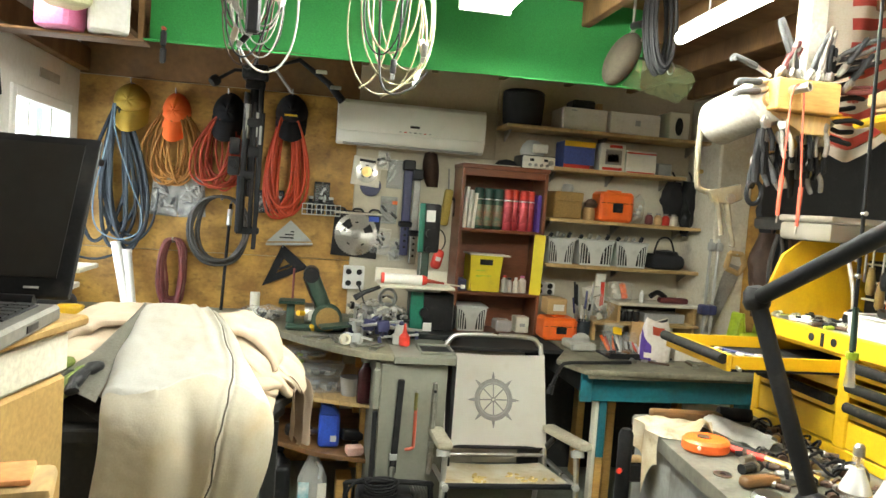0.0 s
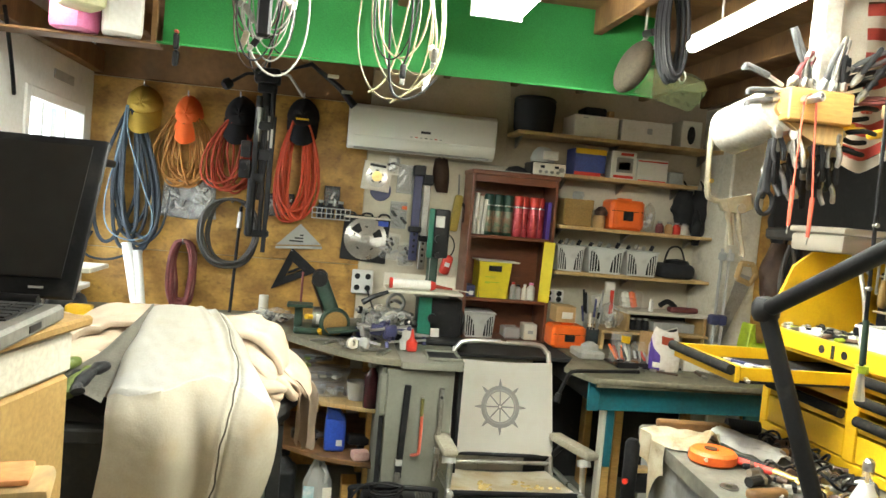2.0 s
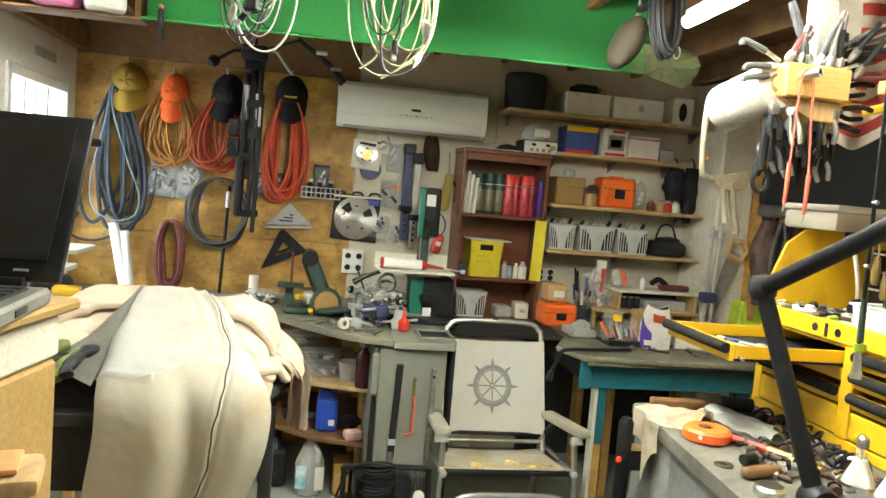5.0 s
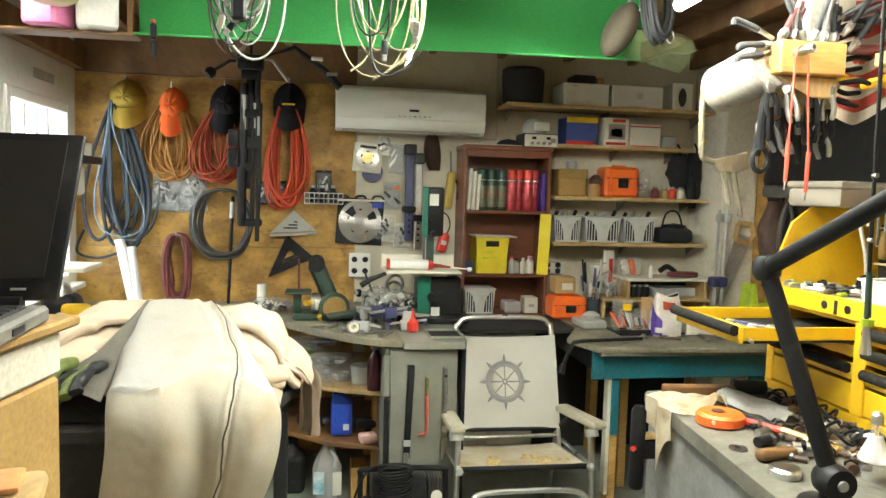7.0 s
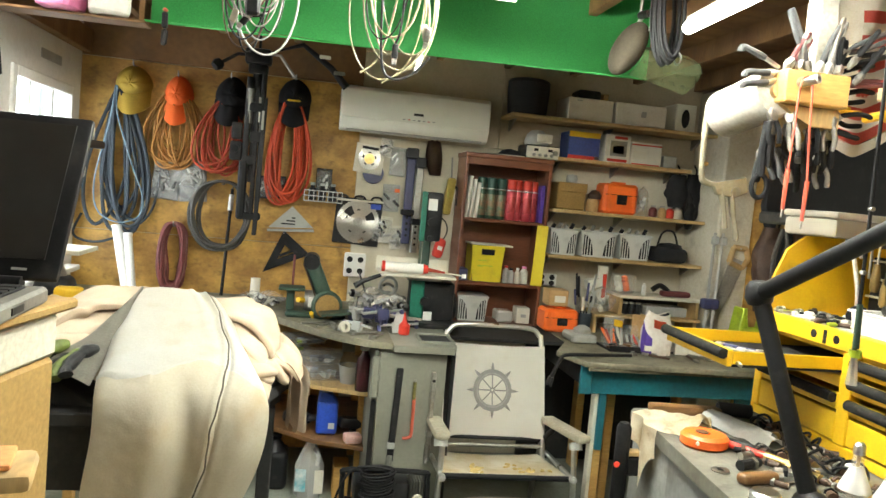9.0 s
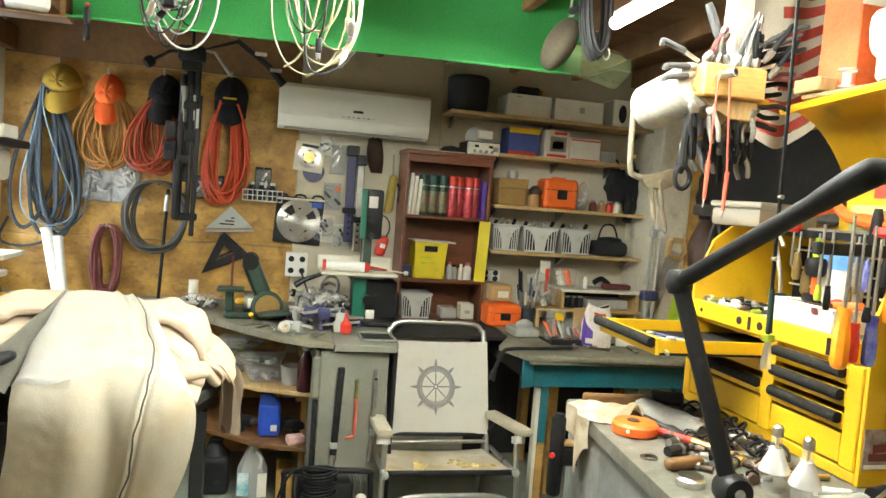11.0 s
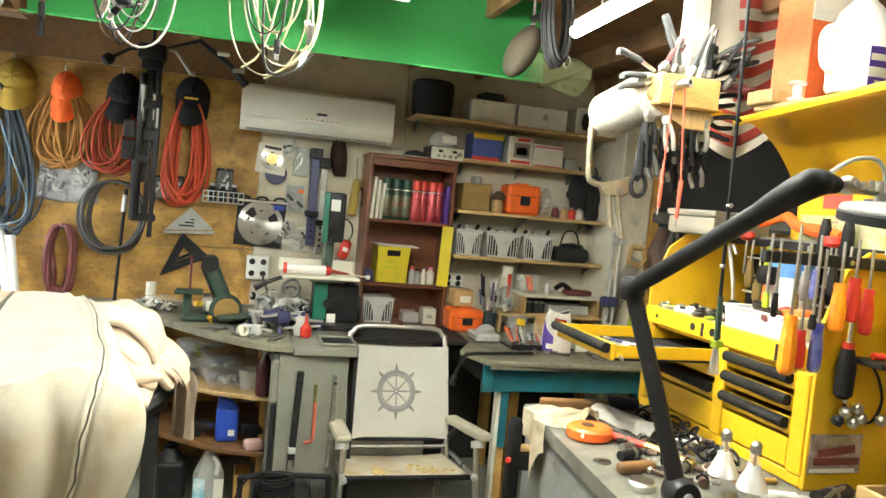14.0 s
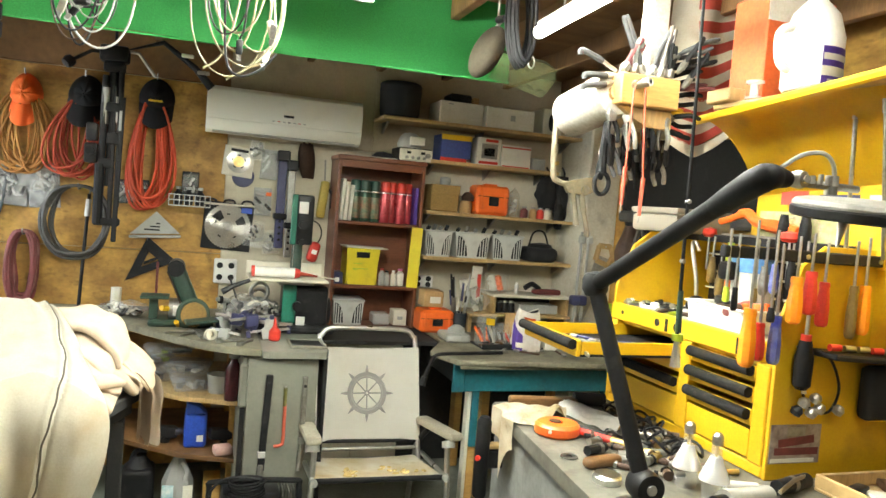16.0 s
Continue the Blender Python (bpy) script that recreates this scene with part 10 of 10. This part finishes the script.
for k in range(7):
    x, y = rnd.uniform(0.62, 0.72), rnd.uniform(1.55, 1.95)
    t = thing("wire_coil", "tangled black wire coil on the bench", "wire", (x, y, gz), group="wire coils")
    rr = rnd.uniform(0.02, 0.04)
    part("wire", pipe(B(), [(x + rr * math.cos(a), y + rr * math.sin(a), gz + 0.008 + 0.03 * abs(math.sin(a + k))) for a in np.linspace(0, 2 * math.pi, 18, endpoint=False)], 0.004, 6, True), RUBBER, t)
vh = thing("bench_vise_handle", "black round roller handle on the bench side", "handle", (0.27, 2.0, 0.7))
part("roller", lathe(B(), (0.27, 2.0, 0.7), [(0.018, 0), (0.022, 0.008), (0.022, 0.235), (0.014, 0.25), (0.0, 0.252)], 18), RUBBER, vh)
part("bracket", box(B(), (0.27, 1.985, 0.79), (0.36, 2.03, 0.85), 0.006), BLACK, vh)
part("knob", cyl(B(), (0.25, 1.98, 0.83), (0.243, 1.972, 0.83), 0.008, seg=10), RED, vh, "red button")
part("tab", box(B(), (0.285, 1.985, 0.851), (0.33, 2.02, 0.865), 0.003), PALEWOOD, vh)

# ---- hung from the ceiling ----
fs = thing("face_shield", "clear face shield with a beige crown hung from the ceiling", "face shield", (0.46, 2.6, 2.06))


def crownf(u, v):
    a, b = 2 * math.pi * u, math.pi * (v - 0.5)
    return (0.405 + 0.062 * math.cos(b) * math.cos(a) + 0.02 * math.sin(b), 2.6 + 0.09 * math.cos(b) * math.sin(a), 2.175 + 0.098 * math.sin(b) + 0.02 * math.cos(a) * math.cos(b))


part("crown", sheet(B(), crownf, 24, 14), mat("dusty_beige", (0.065, 0.055, 0.038), (0.05, 0.04, 0.027), 0.9, dirt=0.5, spec=0.2), fs, "dusty beige crown")
VISOR = clear("dusty_visor", (0.3, 0.36, 0.18), 0.3, 0.42)
part("visor", sheet(B(), lambda u, v: (0.42 + 0.235 * v + 0.01 * math.sin(3 * u), 2.6 - 0.1 * math.cos(math.pi * (u - 0.5)) + 0.02, 2.2 - 0.02 * v - 0.145 * u + 0.03 * (1 - v) * u), 14, 10, 0.003), VISOR, fs, "dusty clear visor")
part("band", pipe(B(), [(0.435 + 0.03 * math.sin(a), 2.6 + 0.095 * math.cos(a), 2.2 + 0.11 * math.sin(a)) for a in np.linspace(0.2, 2.9, 16)], 0.008, 8), GREYPLAS, fs)
part("knob", cyl(B(), (0.44, 2.52, 2.29), (0.44, 2.6, 2.3), 0.014, seg=12), BLACK, fs)
part("hanger", cyl(B(), (0.44, 2.6, 2.29), (0.44, 2.6, ZC), 0.006, seg=8), DULL, fs)
cc = thing("cable_reel", "black cable hanging in a tight coil from the ceiling", "cable", (0.43, 2.34, 2.08))
pts = []
for j in range(26 * 8):
    k, f = divmod(j / 26, 1)
    a = 2 * math.pi * f
    pts.append((0.428 + (0.035 + 0.006 * math.sin(k * 2.1)) * math.sin(a), 2.3 + 0.012 * (k + f) + 0.02 * math.cos(a), 2.25 + (0.165 - 0.01 * math.cos(k * 1.7)) * math.cos(a)))
part("cable", pipe(B(), pts, 0.0065, 7), RUBBER, cc)
part("hook", pipe(B(), [(0.428, 2.34, 2.4), (0.428, 2.34, ZC)], 0.005, 6), STEEL, cc)
part("clip", pipe(B(), [(0.47 + 0.012 * math.cos(a), 2.33, 2.1 + 0.02 * math.sin(a)) for a in np.linspace(0, 6.28, 14, endpoint=False)], 0.003, 6, True), STEEL, cc, "steel ring")


def wires(name, label, x, zt, zb, w, n, mats, seed, y=1.9, plugs=5):
    """Loose cables hung from the ceiling in long loops."""
    t = thing(name, label, "cables", (x, y, zb), group="hung cables")
    r_ = random.Random(seed)
    part("hook", pipe(B(), [(x, y, ZC), (x, y, zt - 0.01), (x + 0.015, y, zt - 0.025)], 0.005, 6), STEEL, t)
    for k in range(n):
        ww, b = w / 2 * r_.uniform(0.45, 1.0), zb + r_.uniform(0, 0.11) ** 1.0
        if k == 0:
            ww, b = w / 2, zb
        sh, yo, lean = r_.uniform(-0.2, 0.2) * w, r_.uniform(-0.04, 0.04), r_.uniform(-0.1, 0.1)
        pts = []
        for j in range(44):
            a = 2 * math.pi * j / 44
            low = (1 - math.cos(a)) / 2
            pts.append((x + sh * low + ww * math.sin(a + lean) * (0.35 + 0.65 * low ** 0.8), y + yo + 0.02 * math.sin(a + k), b + (zt - b) * (1 + math.cos(a)) / 2))
        part("cable", pipe(B(), pts, r_.uniform(0.0018, 0.003), 7, True), mats[k % len(mats)], t)
    for k in range(plugs):
        px, pz, py = x + w * r_.uniform(-0.35, 0.35), zb + r_.uniform(0.03, 0.2), y + r_.uniform(-0.06, 0.0)
        m = turn((px, py, pz), r_.uniform(-20, 20), r_.uniform(-35, 35), 0)
        pl = part("plug", box(B(), (px - 0.008, py - 0.006, pz - 0.018), (px + 0.008, py + 0.006, pz + 0.018), 0.004, m, 2), r_.choice((BLACK, OFFWHITE, OFFWHITE, STEEL)), t)
        part("contact", box(B(), (px - 0.0055, py - 0.004, pz - 0.034), (px + 0.0055, py + 0.004, pz - 0.0185), 0.001, m), STEEL, pl)
        part("lead", pipe(B(), smooth_line([m @ Vector((px, py, pz + 0.018)), (px + r_.uniform(-0.02, 0.02), py, pz + 0.1), (x + r_.uniform(-0.02, 0.02), y, zt - 0.02)], 5), 0.003, 6), mats[k % len(mats)], t)
    return t


CREAMW = mat("cream_wire", (0.33, 0.3, 0.18), (0.26, 0.23, 0.13), 0.45, scale=8, dirt=0.2)
WHITEW = mat("white_wire", (0.42, 0.42, 0.38), None, 0.4, scale=8, dirt=0.15)
wires("hung_cables", "white, black and copper cables hung in loops", -0.862, 2.42, 1.885, 0.21, 12, (WHITEW, BLACK, GREYPLAS, WHITEW, BROWN, BLACK), 5, plugs=7)
part("adapter", box(B(), (-0.885, 1.83, 1.96), (-0.85, 1.855, 2.13), 0.006), BLACK, bpy.data.objects["hung_cables"], "black plug strip")
wires("hung_cables", "cream phone cables with plugs hung in loose loops", -0.52, 2.42, 1.855, 0.25, 6, (CREAMW, CREAMW, BLACK, CREAMW, CREAMW), 8, plugs=4)
t = bpy.data.objects["hung_cables.001"]
part("loose_end", pipe(B(), smooth_line([(-0.56, 1.88, 2.1), (-0.55, 1.87, 1.9), (-0.52, 1.86, 1.852), (-0.47, 1.86, 1.87), (-0.43, 1.86, 1.915)], 6), 0.0032, 6), BLACK, t)
part("loose_end", pipe(B(), smooth_line([(-0.43, 1.9, 2.2), (-0.42, 1.89, 2.0), (-0.47, 1.88, 1.9), (-0.545, 1.87, 1.84)], 6), 0.003, 6), CREAMW, t)
part("loose_end", pipe(B(), smooth_line([(-0.5, 1.9, 2.2), (-0.53, 1.89, 2.0), (-0.56, 1.88, 1.9), (-0.6, 1.87, 1.86)], 6), 0.003, 6), CREAMW, t)

# ---- shelf with jugs near the window ----
ovs = thing("high_shelf", "thin brown board shelf hung below the joists", "shelf", (-1.6, 2.9, 2.1))
part("board", box(B(), (-1.98, 2.87, 2.1), (-1.35, 2.98, 2.11), 0.002), CEIL, ovs)
for x in (-1.95, -1.385):
    part("hanger", box(B(), (x, 2.92, 2.1105), (x + 0.02, 2.95, ZC), 0.002), CEIL, ovs)


def jug(x, y, z, material, label, turned):
    """A square-shouldered jug with a moulded grip and a screw cap."""
    t = thing("plastic_jug", label, "jug", (x, y, z), group="jugs on the shelf", rz=turned)
    m = WORLD[t]
    body = lathe(B(), (0, 0, 0.001), [(0.0, 0.004), (0.05, 0.0), (0.066, 0.008), (0.07, 0.022), (0.07, 0.13), (0.06, 0.17), (0.03, 0.215), (0.02, 0.225)], 28)
    for q in body.verts:
        k = max(abs(q.co.x), abs(q.co.y), 1e-6) / max(math.hypot(q.co.x, q.co.y), 1e-6)
        q.co.x, q.co.y = q.co.x * (1 + 0.75 * (1 / k - 1)), q.co.y * (1 + 0.75 * (1 / k - 1))
    body.transform(m)
    part("body", body, material, t)
    part("cap", lathe(B(), m @ Vector((0, 0, 0.2265)), [(0.022, 0), (0.023, 0.004), (0.022, 0.018), (0.0, 0.019)], 14), WHITE, t)
    grip = pipe(B(), smooth_line([(0.062, 0, 0.15), (0.075, 0, 0.19), (0.055, 0, 0.215), (0.024, 0, 0.21)], 5), 0.009, 8)
    grip.transform(m)
    part("handle", grip, material, t)
    return t


jug(-1.475, 2.875, 2.1105, WHITE, "white plastic jug on the high shelf", 20)
jug(-1.64, 2.875, 2.1105, PINK, "pink translucent jug on the high shelf", -15)
t = jug(-1.57, 2.72, 2.165, mat("pale_yellow_plastic", (0.72, 0.72, 0.42), None, 0.45, scale=6, dirt=0.15), "pale yellow jug hung on a wire from the ceiling", 35)
part("wire", cyl(B(), (-1.57, 2.72, 2.405), (-1.57, 2.72, ZC + 0.005), 0.002, seg=6), DULL, t)
sc = thing("spring_clamp", "black spring clamp with a red tip holding the cloth", "clamp", (-1.28, 2.88, 2.05))
part("jaw", box(B(), (-1.292, 2.86, 2.09), (-1.272, 2.885, 2.15), 0.006), BLACK, sc)
part("grip", box(B(), (-1.291, 2.86, 2.03), (-1.273, 2.9, 2.09), 0.007, turn((-1.28, 2.88, 2.09), 12, 4, 0)), BLACK, sc)
part("tip", box(B(), (-1.29, 2.858, 2.151), (-1.274, 2.887, 2.163), 0.004), FADEDRED, sc, "red tip")

# ---- bench under the window: drill press ----
lb = thing("window_bench", "small bench top under the window", "workbench", (-1.85, 3.6, 0))
part("top", box(B(), (-1.99, 3.2, 0.868), (-1.6, 4.05, 0.9), 0.003), BENCHTOP, lb)
for y in (3.24, 3.95):
    part("leg", box(B(), (-1.66, y, 0), (-1.62, y + 0.05, 0.867), 0.003), PINE, lb)
dp = thing("drill_press", "small bench drill press with an orange chuck guard", "drill press", (-1.83, 3.55, 0.9))
part("base", box(B(), (-1.93, 3.45, 0.9005), (-1.72, 3.68, 0.93), 0.008), BLACK, dp)
part("column", cyl(B(), (-1.9, 3.62, 0.93), (-1.9, 3.62, 1.7), 0.025, seg=16), DULL, dp)
part("head", box(B(), (-1.93, 3.47, 1.5), (-1.76, 3.68, 1.64), 0.02, None, 2), OFFWHITE, dp, "cream head")
part("guard", lathe(B(), (-1.815, 3.5, 1.42), [(0.05, 0.0), (0.06, 0.015), (0.06, 0.05), (0.04, 0.06)], 20), ORANGE, dp, "orange chuck guard")
part("chuck", lathe(B(), (-1.815, 3.5, 1.35), [(0.008, 0.0), (0.022, 0.02), (0.028, 0.05), (0.028, 0.075)], 16), DULL, dp)
part("handle", cyl(B(), (-1.8, 3.46, 1.55), (-1.78, 3.42, 1.55), 0.022, seg=14), DULL, dp)
part("knob", cyl(B(), (-1.84, 3.465, 1.59), (-1.84, 3.45, 1.59), 0.02, seg=12), YEL, dp, "yellow knob")
part("plate", box(B(), (-1.94, 3.4, 1.165), (-1.69, 3.68, 1.185), 0.003), OFFWHITE, dp, "cream work table")
part("rod", cyl(B(), (-1.76, 3.46, 1.45), (-1.76, 3.46, 1.53), 0.006, seg=8), STEEL, dp)
ws = thing("window_shelf", "black shelf across the window with white boxes", "shelf", (-1.85, 3.5, 1.64))
part("shelf", box(B(), (-1.998, 3.3, 1.645), (-1.69, 3.7, 1.68), 0.006), BLACK, ws)
carton("white_carton", (-1.95, 3.42, 1.681), (-1.83, 3.6, 1.745), PAPER, "white carton on the black window shelf")
carton("white_carton", (-1.82, 3.42, 1.681), (-1.71, 3.6, 1.74), PAPER, "white carton on the black window shelf")
t = thing("power_tool", "black power tool and cords under the window", "power tool", (-1.8, 3.4, 0.931))
part("body", box(B(), (-1.9, 3.44, 0.931), (-1.74, 3.6, 1.06), 0.05, None, 4), BLACK, t)
part("top", lathe(B(), (-1.84, 3.52, 1.05), [(0.07, 0), (0.05, 0.05), (0.0, 0.07)], 18), STEEL, t)
t = thing("drill_battery", "yellow and black cordless drill on the bench", "drill", (-1.7, 3.4, 0.901))
part("body", box(B(), (-1.78, 3.36, 0.96), (-1.66, 3.42, 1.03), 0.02, None, 3), YEL, t)
part("grip", box(B(), (-1.74, 3.37, 0.9012), (-1.69, 3.41, 0.965), 0.01), BLACK, t)
part("collar", cyl(B(), (-1.66, 3.39, 1.0), (-1.62, 3.39, 1.0), 0.02, seg=12), BLACK, t)
t = thing("white_spray", "white bottle with a red band by the window", "bottle", (-1.95, 3.32, 0.901))
part("body", lathe(B(), (-1.94, 3.3, 0.9012), [(0.04, 0), (0.043, 0.01), (0.043, 0.15), (0.02, 0.2), (0.018, 0.24)], 16), WHITE, t)
part("band", lathe(B(), (-1.94, 3.3, 0.95), [(0.0435, 0), (0.0442, 0.001), (0.0442, 0.07), (0.0435, 0.071)], 16), RED, t, "red label")
